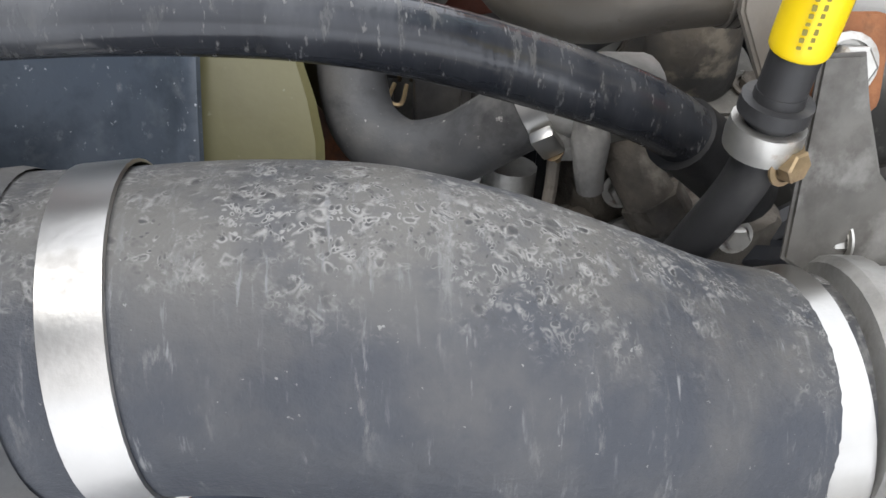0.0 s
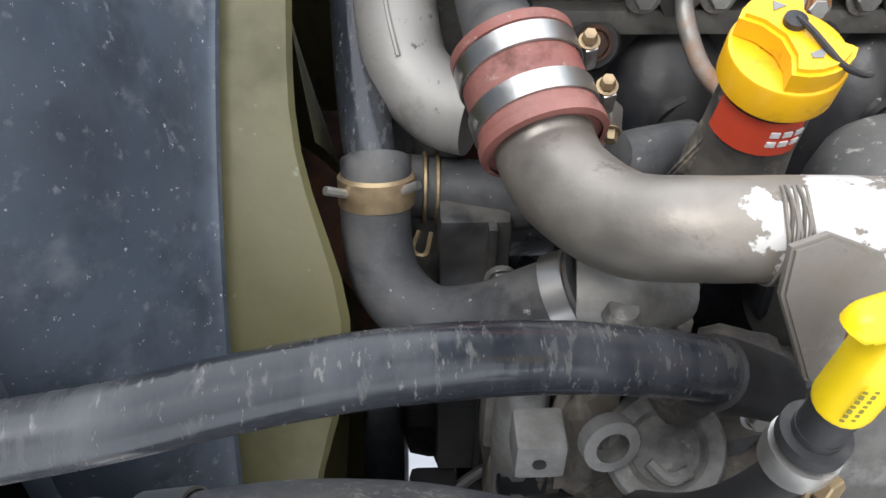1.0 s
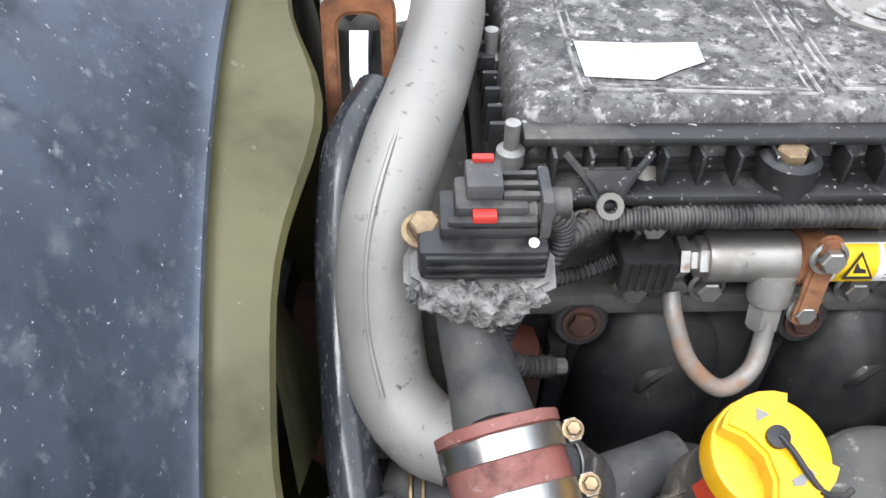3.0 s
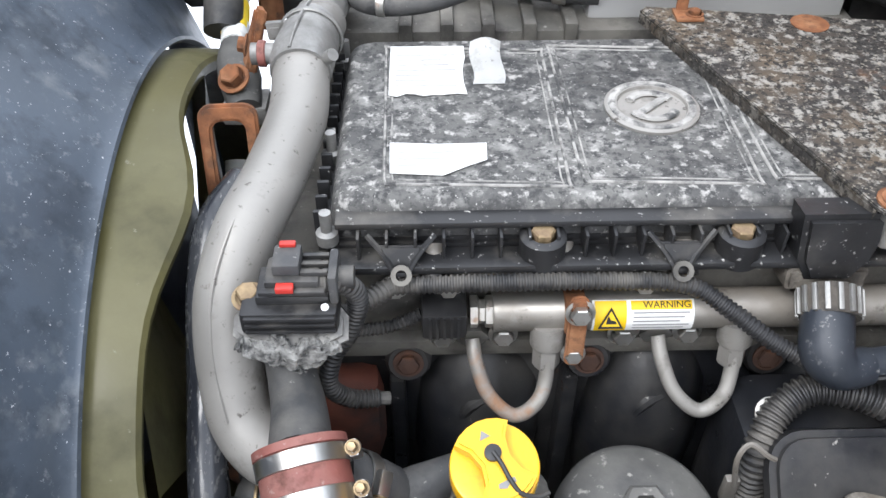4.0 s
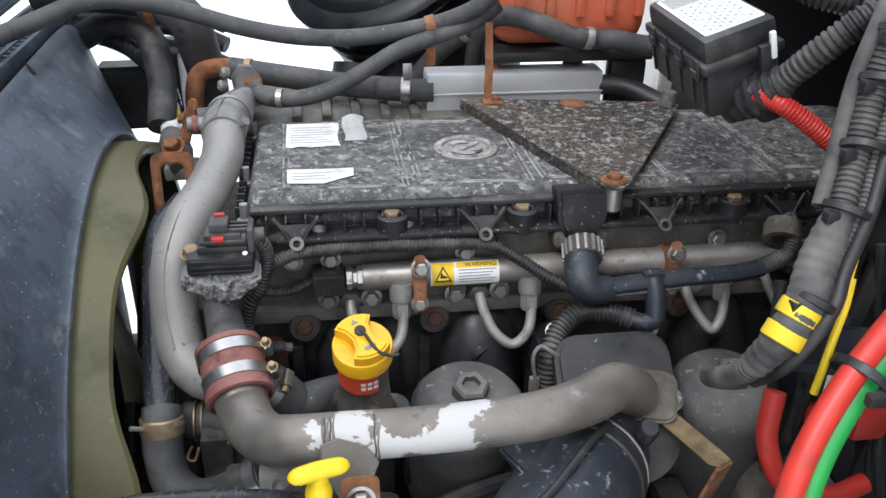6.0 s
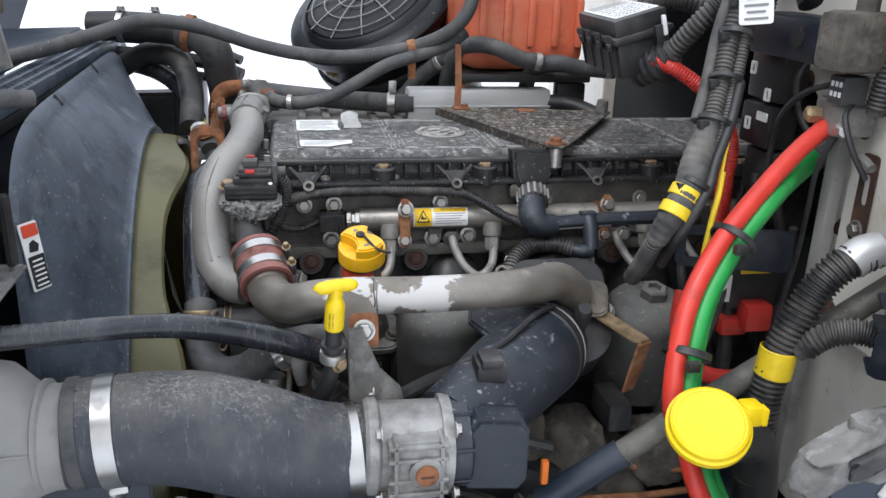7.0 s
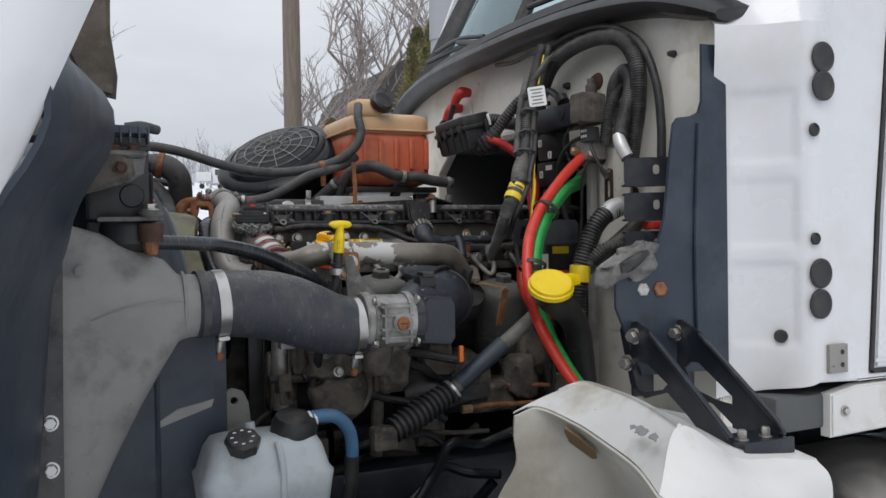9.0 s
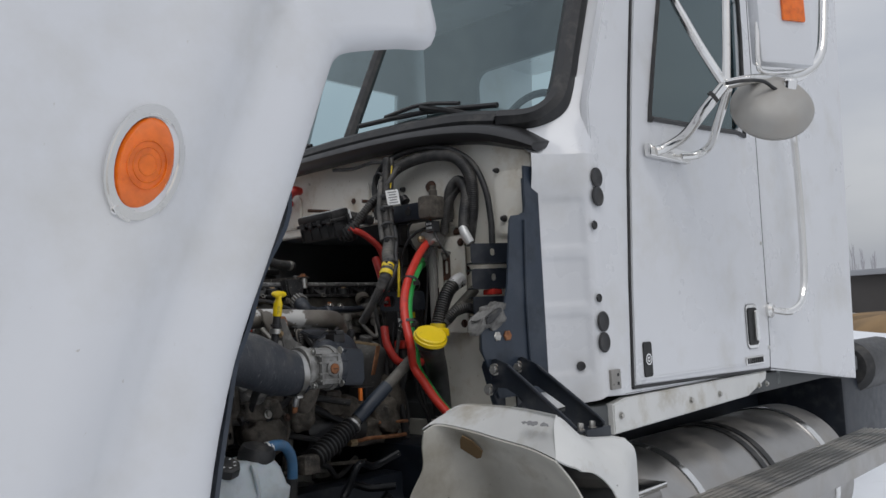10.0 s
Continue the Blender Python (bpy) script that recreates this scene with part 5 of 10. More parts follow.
part("clamp_block", box((0.022, 0.400, 1.150), (0.052, 0.43, 1.180), 0.004), M["castalu"], lowm)
for k, (at, size) in enumerate((((0.46, 0.47, 1.06), (0.05, 0.04, 0.05)), ((0.53, 0.49, 1.00), (0.06, 0.05, 0.04)), ((0.60, 0.47, 1.04), (0.04, 0.04, 0.05)), ((0.38, 0.45, 1.10), (0.035, 0.03, 0.04)), ((0.27, 0.43, 1.09), (0.035, 0.03, 0.045)), ((0.66, 0.50, 1.10), (0.04, 0.04, 0.06)))):
    part("dusty_casting", lump(at, size, 5.3 * k + 1.1), M["grime"], lowm, sharp=60)
part("copper_line", tube([(0.44, 0.43, 0.985), (0.50, 0.425, 0.990), (0.58, 0.43, 0.984), (0.66, 0.44, 0.98)], 0.0055, 10, 5), M["rust"], lowm)
part("line_nut", lathe([(0, -0.012), (0.010, -0.012), (0.010, 0.012), (0, 0.012)], (0.445, 0.43, 0.985), (1, 0, 0), 6), M["brass"], lowm)
part("drain_valve", tube([(0.074, 0.430, 1.253), (0.075, 0.425, 1.241), (0.075, 0.420, 1.226), (0.077, 0.420, 1.213)], [0.0085, 0.0110, 0.0085, 0.0075], 14, 4), M["castgrey"], lowm)
part("valve_cap", lathe([(0, 0), (0.010, 0), (0.011, 0.004), (0.008, 0.010), (0, 0.010)], (0.075, 0.430, 1.253), (0, -0.2, 1), 14), M["castgrey"], lowm)
part("valve_lug", box(Vector((0.059, 0.440, 1.236)) - Vector((0.006, 0.006, 0.014)), Vector((0.074, 0.440, 1.236)) + Vector((0.0, 0.010, 0.014)), 0.004), M["castgrey"], lowm)
part("elbow_pipe", tube([(0.090, 0.450, 1.236), (0.101, 0.440, 1.223), (0.110, 0.430, 1.208), (0.122, 0.420, 1.190)], [0.012, 0.0145, 0.0150, 0.0170], 16, 6), M["grime"], lowm)
part("elbow_nut", lathe([(0, -0.010), (0.019, -0.010), (0.019, 0.008), (0, 0.008)], (0.119, 0.425, 1.196), (0.5, -0.2, -0.8), 6), M["grime"], lowm)
part("clamp_block_hole", lathe([(0.004, 0), (0.004, 0.001), (0, 0.001)], (0.036, 0.3995, 1.166), (0, -1, 0), 10), M["ink"], lowm)
part("starter", lathe([(0, 0.0), (0.045, 0.0), (0.05, 0.01), (0.05, 0.2), (0, 0.22)], (0.30, 0.48, 1.02), (1, 0, 0), 24), M["block"], lowm)
for q in ((0.100, 0.440, 1.200), (0.165, 0.420, 1.180), (0.02, 0.50, 1.215), (0.018, 0.50, 1.175), (0.135, 0.385, 1.10)):
    bolt(lowm, q, (0, -1, 0.2), 0.007)
for a, b in (((0.24, 0.46, 0.9), (0.25, 0.45, 1.16)), ((0.36, 0.50, 0.9), (0.38, 0.48, 1.15))):
    part("vertical_pipe", tube([a, b], 0.014, 10, 2), M["head"], lowm)
rnd1 = random.Random(9)
for _ in range(34):
    c = Vector((rnd1.uniform(-0.02, 0.55), rnd1.uniform(0.48, 0.64), rnd1.uniform(0.88, 1.18)))
    s = [rnd1.uniform(0.012, 0.042) for _ in range(3)]
    part("grimy_casting", box(c - Vector(s), c + Vector(s), 0.007), M[rnd1.choice(("block", "block", "block", "head"))], lowm)
for k in range(10):
    p0 = Vector((rnd1.uniform(-0.05, 0.25), rnd1.uniform(0.40, 0.52), rnd1.uniform(0.86, 1.14)))
    pts = [p0]
    for _ in range(4):
        pts.append(pts[-1] + Vector((rnd1.uniform(0.04, 0.12), rnd1.uniform(-0.04, 0.05), rnd1.uniform(-0.06, 0.06))))
    part("loose_line", tube(pts, rnd1.uniform(0.004, 0.011), 8, 5), M[rnd1.choice(("rubber_black", "rubber_black", "block", "grime"))], lowm)


# valve cover
vc = thing("valve_cover", "black plastic valve cover speckled with dried dirt", "engine cover", (0.5, 0.85, 1.40))
part("flange", slab([(0.030, 0.690), (0.96, 0.690), (0.96, 0.985), (0.030, 0.985)], 0.014, plane_at((0, 0, 1.404), (1, 0, 0), (0, 1, 0)), 0.004), M["coverside"], vc)
bm = bmesh.new()
loops = []
for z, d, r in ((1.418, 0.0, 0.02), (1.438, 0.004, 0.02), (1.4465, 0.008, 0.022), (1.450, 0.014, 0.024)):
    o = rounded(0.916 - 2 * d, 0.276 - 2 * d, r, 5, 0.495, 0.833)
    loops.append([bm.verts.new((x, y, z)) for x, y in o])
for a, b in zip(loops, loops[1:]):
    for j in range(len(a)):
        k = (j + 1) % len(a)
        bm.faces.new((a[j], a[k], b[k], b[j]))
bm.faces.new(loops[-1])
bm.faces.new(loops[0][::-1])
part("lid", bm, M["cover"], vc)
part("step_rail", box((0.045, 0.6845, 1.4335), (0.955, 0.706, 1.4400), 0.002), M["coverside"], vc)
part("recess_wall", box((0.045, 0.697, 1.412), (0.955, 0.712, 1.4340), 0.001), M["coverside"], vc)
part("bottom_rim", box((0.040, 0.664, 1.4035), (0.958, 0.690, 1.4115), 0.003), M["coverside"], vc)
# raised panels with bead outlines
PAN = [(0.084, 0.234), (0.246, 0.390), (0.403, 0.546), (0.562, 0.705), (0.722, 0.862)]
for x0, x1 in PAN:
    for k_, (d, z) in enumerate(((0.0, 1.4503), (0.006, 1.4500))):
        pts = []
        c = [(x0 + d, 0.722 + d), (x1 - d, 0.716 + d), (x1 - d, 0.936 - d), (x0 - 0.004 + d, 0.945 - d)]
        for (xa, ya), (xb, yb) in zip(c, c[1:] + c[:1]):
            pts += [(xa + (xb - xa) * f, ya + (yb - ya) * f, z) for f in (0.03, 0.5, 0.97)]
        pts.append(pts[0])
        part("bead", tube(pts, (0.0014, 0.0008)[k_], 6, 3, False), M["bead"], vc)
# ribs, bolt lugs and drain lugs along the near side
for k in range(40):
    x = 0.062 + k * 0.0226
    part("rib", box((x, 0.674, 1.4110), (x + 0.0024, 0.6985, 1.4335), 0.0005), M["coverside"], vc)
for k, x in enumerate((0.21, 0.369, 0.642, 0.80)):
    part("bolt_lug", lathe([(0.019, -0.022), (0.019, 0.004), (0.016, 0.006), (0.012, 0.006), (0.012, -0.004), (0, -0.004)], (x, 0.682, 1.424), (0, 0, 1), 20), M["coverside"], vc)
    bolt(vc, (x, 0.682, 1.421), (0, 0, 1), 0.0095, M["brass"], h=1.1)
for x in (0.097, 0.320, 0.545, 0.71):
    for sgn in (-1, 1):
        part("lug_arm", tube([(x + sgn * 0.027, 0.6815, 1.431), (x + sgn * 0.014, 0.672, 1.419), (x + sgn * 0.006, 0.664, 1.408)], 0.0026, 6, 3), M["coverside"], vc)
    part("lug_web", slab([(-0.017, 0.016), (0.017, 0.016), (0.010, -0.004), (0.006, -0.010), (-0.006, -0.010), (-0.010, -0.004)], 0.006, plane_at((x, 0.672, 1.409), (1, 0, 0), (0, 0.45, 0.9)), 0.0015), M["coverside"], vc)
    part("lug_eye", lathe([(0.0085, 0), (0.0085, 0.004), (0.0045, 0.004), (0.0045, 0)], (x, 0.661, 1.4065), (0, -0.75, 0.6), 14), M["head"], vc)
for k in range(14):
    y = 0.705 + 0.0195 * k
    part("end_rib", box((0.026, y, 1.408), (0.036, y + 0.004, 1.436), 0.001), M["coverside"], vc)
part("oil_mist_block", slab([(-0.034, 0.022), (0.032, 0.022), (0.034, 0.004), (0.028, -0.022), (0.016, -0.040), (-0.020, -0.040), (-0.030, -0.020)], 0.034, plane_at((0.440, 0.694, 1.432), (1, 0, 0), (0, 0.12, 1)), 0.005), M["coverside"], vc)
part("mist_flange", slab(rounded(0.066, 0.020, 0.004, 3), 0.030, plane_at((0.440, 0.690, 1.388), (1, 0, 0), (0, 0.2, 1)), 0.003), M["grime"], vc, "brown grimy flange")
for x, y in ((0.038, 0.690), (0.034, 0.80), (0.036, 0.965)):
    st_ = part("end_stud", lathe([(0, 0), (0.009, 0), (0.009, 0.010), (0.0048, 0.012), (0.0048, 0.030), (0, 0.030)], (x, y, 1.418), (0, 0, 1), 12), M["castalu"], vc)
# emblem: a ring with two bars and a loop
EC = (0.323, 0.829)
em = part("emblem", lathe([(0.043, 0), (0.043, 0.0025), (0.040, 0.004), (0.032, 0.004), (0.031, 0.001), (0, 0.001)], (*EC, 1.450), (0, 0, 1), 44), M["tube_grey"], vc, "raised ring emblem on the cover")
part("emblem_ring", tube([(EC[0] + 0.0365 * math.cos(a), EC[1] + 0.0365 * math.sin(a), 1.4535) for a in [2 * math.pi * k / 24 for k in range(25)]], 0.0038, 8, 2, False, squash=0.5), M["bead"], em)
for a0, sgn in ((0.5, 1), (0.5 + math.pi, 1)):
    part("emblem_arc", tube([(EC[0] + 0.021 * math.cos(a), EC[1] + 0.021 * math.sin(a), 1.4528) for a in [a0 + 2.2 * k / 8 for k in range(9)]], 0.0042, 8, 2, squash=0.5), M["bead"], em)
part("emblem_bar", tube([(EC[0] - 0.016, EC[1] - 0.014, 1.4528), (EC[0] + 0.018, EC[1] + 0.017, 1.4528)], 0.0040, 8, 2, squash=0.5), M["bead"], em)
# torn labels on the cover
def torn(x0, x1, y0, y1, seed, z=1.4512):
    rr = random.Random(seed)
    o = [(x0, y0)] + [(x0 + (x1 - x0) * k / 9, y0 + rr.uniform(-0.004, 0.003)) for k in range(1, 9)] + [(x1, y0)] + [(x1 + rr.uniform(-0.003, 0.001), y0 + (y1 - y0) * k / 4) for k in range(1, 4)] + [(x1, y1), (x0, y1)]
    return slab(o, 0.0006, plane_at((0, 0, z), (1, 0, 0), (0, 1, 0)), 0)


lb = single("paper_label", torn(0.084, 0.157, 0.854, 0.944, 1), M["oldlabel"], "torn white paper label with faint print on the valve cover", "label")
for k in range(7):
    part("text_bar", box((0.090, 0.868 + k * 0.0095, 1.4519), (0.148 - 0.007 * (k % 3), 0.8705 + k * 0.0095, 1.4523), 0), M["legendink"], lb)
lb = single("paper_label", slab([(0.088, 0.735), (0.132, 0.731), (0.150, 0.742), (0.169, 0.752), (0.170, 0.776), (0.128, 0.775), (0.087, 0.778)], 0.0006, plane_at((0, 0, 1.4512), (1, 0, 0), (0, 1, 0)), 0), M["oldlabel"], "torn white paper label with a peeled corner", "label")
for k in range(3):
    part("text_bar", box((0.094, 0.744 + k * 0.009, 1.4519), (0.142 - 0.008 * (k % 2), 0.7465 + k * 0.009, 1.4523), 0), M["legendink"], lb)
bm = bmesh.new()
g = [[bm.verts.new((0.163 + 0.030 * i / 6 + 0.002 * math.sin(j), 0.872 + 0.055 * j / 6, 1.4515 + 0.014 * (j / 6) ** 2 + 0.005 * math.sin(math.pi * i / 6) * j / 6)) for j in range(7)] for i in range(7)]
for a, b in zip(g, g[1:]):
    for j in range(6):
        bm.faces.new((a[j], b[j], b[j + 1], a[j + 1]))
bmesh.ops.solidify(bm, geom=bm.faces[:], thickness=0.0008)
single("label_scrap", bm, M["oldlabel"], "off-white curled scrap of label lifting off the cover", "scrap")

# triangular speckled plate with bolts and an upright rusty strip
tp = thing("triangular_plate", "triangular steel plate speckled with dirt and rust", "bracket", (0.5, 0.88, 1.45))
TRI = [(0.343, 0.992), (0.350, 1.000), (0.660, 0.952), (0.669, 0.940), (0.495, 0.662), (0.482, 0.650), (0.468, 0.651), (0.458, 0.667)]
part("plate", slab(TRI, 0.004, plane_at((0, 0, 1.461), (1, 0, 0), (0, 1, 0)), 0.001), M["plate"], tp)
part("folded_edge", slab([(0.343, 0.992), (0.458, 0.667), (0.461, 0.668), (0.347, 0.993)], 0.010, plane_at((0, 0, 1.4508), (1, 0, 0), (0, 1, 0)), 0.0), M["plate"], tp)
part("spacer", lathe([(0, -0.03), (0.011, -0.03), (0.011, 0), (0, 0)], (0.476, 0.667, 1.4605), (0, 0, 1), 14), M["zinc"], tp)
part("rust_ring", lathe([(0.019, 0), (0.019, 0.0008), (0.007, 0.0012), (0, 0.0004)], (0.508, 0.957, 1.4652), (0, 0, 1), 18), M["rust"], tp)
part("washer", lathe([(0.0165, 0), (0.0165, 0.002), (0, 0.003)], (0.477, 0.672, 1.4652), (0, 0, 1), 18), M["rust"], tp)
bolt(tp, (0.477, 0.672, 1.467), (0, 0, 1), 0.0085, M["rust"], h=0.55)
part("pivot_nut", lathe([(0, 0), (0.011, 0), (0.012, 0.008), (0.010, 0.022), (0.006, 0.024), (0, 0.024)], (0.648, 0.935, 1.4652), (0.1, 0, 1), 14), M["castgrey"], tp)
part("upright_strip", slab([(-0.006, 0), (0.006, 0), (0.007, 0.05), (0.004, 0.115), (-0.007, 0.115), (-0.005, 0.05)], 0.003, plane_at((0.383, 0.985, 1.466), (1, 0, 0), (0, 0.05, 1)), 0.0005), M["rust"], tp)
part("strip_foot", box((0.374, 0.962, 1.4655), (0.402, 0.988, 1.469), 0.001), M["rust"], tp)
bolt(tp, (0.394, 0.973, 1.469), (0, 0, 1), 0.006, M["rust"], h=0.5)

# inlet manifold cover behind
im = thing("rear_heat_cover", "ribbed grey cover along the far side of the engine", "engine cover", (0.4, 1.12, 1.3))
part("body", box((0.0, 1.015, 1.30), (0.60, 1.25, 1.432), 0.02), M["head"], im)
for k in range(5):
    part("rib", box((0.09 + 0.045 * k, 1.012, 1.40), (0.105 + 0.045 * k, 1.20, 1.440), 0.004), M["head"], im)

# fuel rail with clips, pipes, sensor and warning label
fr = thing("fuel_rail", "grey steel common fuel rail held by rusty clips", "fuel rail", (0.45, 0.672, 1.34))
part("rail", lathe([(0, 0), (0.0165, 0.0), (0.0175, 0.002), (0.0175, 0.68), (0, 0.68)], (0.172, 0.674, 1.350), (1, 0, 0), 24), M["tube"], fr)
part("end_cap", lathe([(0, 0), (0.0145, 0), (0.0145, 0.006), (0.011, 0.008), (0.011, 0.012), (0.0145, 0.013), (0.0145, 0.02), (0, 0.02)], (0.153, 0.674, 1.350), (1, 0, 0), 6), M["zinc"], fr)
for x in (0.240, 0.561):
    cl = part("clip", slab(rounded(0.016, 0.075, 0.007, 4), 0.006, plane_at((x, 0.652, 1.350), (1, 0, 0), (0, 0.1, 1)), 0.002), M["rust"], fr)
    part("clip_saddle", lathe([(0.0178, -0.009), (0.0205, -0.008), (0.0205, 0.008), (0.0178, 0.009)], (x, 0.674, 1.350), (1, 0, 0), 20), M["rust"], fr)
    bolt(fr, (x + 0.001, 0.650, 1.372), (0, -1, 0.2), 0.008, M["zinc"])
    bolt(fr, (x, 0.650, 1.322), (0, -1, 0.2), 0.007, M["zinc"])
wlab = thing("warning_label", "white and yellow warning label wrapped on the fuel rail", "label", (0.297, 0.66, 1.34))
def rail_patch(x0, x1, a0, a1, r, name, material, parent, label=""):
    bm_ = bmesh.new()
    g_ = []
    for k in range(7):
        a = radians(a0 + (a1 - a0) * k / 6)
        y, z = 0.674 - r * math.cos(a), 1.350 + r * math.sin(a)
        g_.append((bm_.verts.new((x0, y, z)), bm_.verts.new((x1, y, z))))
    for p_, q_ in zip(g_, g_[1:]):
        bm_.faces.new((p_[0], p_[1], q_[1], q_[0]))
    return part(name, bm_, material, parent, label)


rail_patch(0.254, 0.339, -30, 72, 0.0181, "label_sheet", M["label"], wlab)
rail_patch(0.256, 0.2825, -27, 69, 0.0184, "yellow_field", M["labelyellow"], wlab)
rail_patch(0.286, 0.337, 44, 68, 0.0184, "yellow_strip", M["labelyellow"], wlab)
tri_pts = [(-0.0105, -0.009), (0.0105, -0.009), (0, 0.0105)]
mlab = plane_at((0.269, 0.674 - 0.0190 * math.cos(radians(22)), 1.350 + 0.0190 * math.sin(radians(22))), (1, 0, 0), (0, math.sin(radians(22)), math.cos(radians(22))))
part("warning_triangle", slab(tri_pts, 0.0006, mlab, 0), M["ink"], wlab)
part("triangle_field", slab([(x * 0.72, y * 0.72 - 0.0003) for x, y in tri_pts], 0.0010, mlab, 0), M["labelyellow"], wlab)
part("triangle_sign", slab([(-0.004, -0.0045), (0.005, -0.0045), (0.004, -0.002), (0.0, -0.001), (-0.002, 0.003), (-0.003, 0.001)], 0.0014, mlab, 0), M["ink"], wlab)
for k in range(5):
    a = 34 - 12 * k
    rail_patch(0.288, 0.335 - 0.004 * (k % 3), a, a + 3.5, 0.0184, "text_bar", M["greyink"], wlab)
tx = bpy.data.curves.new("warning_text", "FONT")
tx.body = "WARNING"
tx.size = 0.0082
tx.extrude = 0.0002
tx.align_x, tx.align_y = "CENTER", "CENTER"
to = new("warning_text", tx)
to.data.materials.append(M["ink"])
to.parent = wlab
to.matrix_basis = Matrix.Translation(-WL[wlab.name]) @ plane_at((0.316, 0.674 - 0.0187 * math.cos(radians(56)), 1.350 + 0.0187 * math.sin(radians(56))), (1, 0, 0), (0, math.sin(radians(56)), math.cos(radians(56))))

# pressure sensor and plug at the rail's front end
sn = thing("rail_pressure_sensor", "black plug and steel body at the end of the fuel rail", "sensor", (0.14, 0.67, 1.34))
part("plug_body", box((0.112, 0.655, 1.336), (0.150, 0.690, 1.364), 0.004), M["plastic"], sn)
for k in range(5):
    part("plug_rib", box((0.118 + 0.006 * k, 0.6535, 1.338), (0.1205 + 0.006 * k, 0.656, 1.362), 0), M["plastic"], sn)
part("cable", tube([(0.112, 0.672, 1.35), (0.085, 0.668, 1.340), (0.06, 0.66, 1.345), (0.04, 0.65, 1.36)], 0.006, 8, 6, ridge=(0.004, 0.0012)), M["conduit"], sn)


def injector_line(x0, x1, y, z, dip, rusty=False):
    """A U-shaped high-pressure pipe with its union nuts."""
    t = thing("injector_pipe", "grey U-shaped steel injector pipe with union nuts", "fuel pipe", (x0, y, z - dip), "injector pipes")
    mid = (x0 + x1) / 2
    pts = [(x0, y + 0.012, z), (x0 + 0.003, y - 0.004, z - 0.30 * dip), (x0 + 0.014, y - 0.022, z - 0.72 * dip), (mid + 0.004, y - 0.032, z - dip), (x1 - 0.008, y - 0.027, z - 0.78 * dip), (x1, y - 0.014, z - 0.42 * dip), (x1, y - 0.002, z + 0.01)]
    part("pipe", tube(pts, 0.0066, 12, 7), M["rust_pipe"] if rusty else M["tube_grey"], t)
    part("union_nut", lathe([(0, -0.018), (0.0095, -0.018), (0.0120, -0.014), (0.0120, 0.004), (0, 0.004)], (x1, y - 0.002, z + 0.000), (0, 0.25, 1), 6), M["tube_grey"], t)
    part("union_collar", lathe([(0, 0), (0.0140, 0), (0.0150, 0.003), (0.0150, 0.022), (0, 0.022)], (x1, y - 0.001, z + 0.005), (0, 0.25, 1), 18), M["tube_grey"], t)
    part("union_nut", lathe([(0.0, -0.004), (0.0140, -0.004), (0.0150, 0.0), (0.0150, 0.010), (0.0075, 0.012), (0, 0.012)], (x0, y + 0.026, z - 0.002), (0, -1, -0.25), 6), M["zinc"], t)


injector_line(0.156, 0.219, 0.660, 1.318, 0.052, True)
injector_line(0.318, 0.380, 0.660, 1.318, 0.050)
injector_line(0.586, 0.633, 0.655, 1.318, 0.045)
injector_line(0.70, 0.75, 0.664, 1.325, 0.055)
bolt(fr, (0.60, 0.668, 1.315), (0, -1, 0.2), 0.009, M["zinc"])

# glow plugs or injector return stubs
for x in (0.123, 0.227, 0.326, 0.73):
    t = thing("return_stub", "short grey tube stub with a black tie on the head", "fitting", (x, 0.685, 1.395), "return stubs")
    part("stub", lathe([(0, -0.012), (0.0105, -0.012), (0.0105, 0.014), (0.009, 0.016), (0, 0.016)], (x, 0.684, 1.402), (0, -0.75, -0.65), 16), M["tube"], t)
    part("tie", lathe([(0.0115, -0.003), (0.0125, -0.002), (0.0125, 0.002), (0.0115, 0.003)], (x, 0.674, 1.393), (0, -0.75, -0.65), 16), M["plastic"], t)


def conduit(pts, r, label, name="wiring_conduit", pitch=0.0045, depth=None, material=None, seg=12, category="wiring"):
    """A corrugated sleeve with the taped cable that shows at its ends."""
    t = thing(name, label, category, pts[0])
    part("sleeve", tube(pts, r, seg, 10, True, (pitch, depth or r * 0.16)), material or M["conduit"], t)
    a, b = Vector(pts[0]), Vector(pts[-1])
    for e, inner in ((a, Vector(pts[1])), (b, Vector(pts[-2]))):
        d = (e - inner).normalized()
        part("cable_end", tube([e - d * 0.004, e + d * 0.008], r * 0.72, 10, 2), M["tape"], t)
    return t


# wiring along the head
conduit([(0.060, 0.655, 1.380), (0.085, 0.664, 1.390), (0.13, 0.660, 1.397), (0.185, 0.660, 1.398), (0.26, 0.662, 1.396), (0.326, 0.660, 1.392), (0.36, 0.642, 1.380), (0.392, 0.622, 1.364), (0.425, 0.604, 1.355)], 0.0078, "dusty black corrugated conduit along the cylinder head")
conduit([(0.020, 0.622, 1.432), (0.040, 0.622, 1.438), (0.058, 0.628, 1.430), (0.064, 0.636, 1.405), (0.055, 0.636, 1.37), (0.040, 0.632, 1.345), (0.034, 0.630, 1.31), (0.05, 0.635, 1.285), (0.075, 0.640, 1.278)], 0.0085, "black corrugated conduit looping down from the pressure sensor")
conduit([(0.0, 0.63, 1.36), (0.03, 0.628, 1.375), (0.055, 0.64, 1.388), (0.085, 0.66, 1.392)], 0.0085, "black corrugated conduit branching to the fuel rail")
hz = thing("harness_elbow", "black plastic harness elbow with a ribbed clamp ring", "wiring", (0.44, 0.64, 1.33))
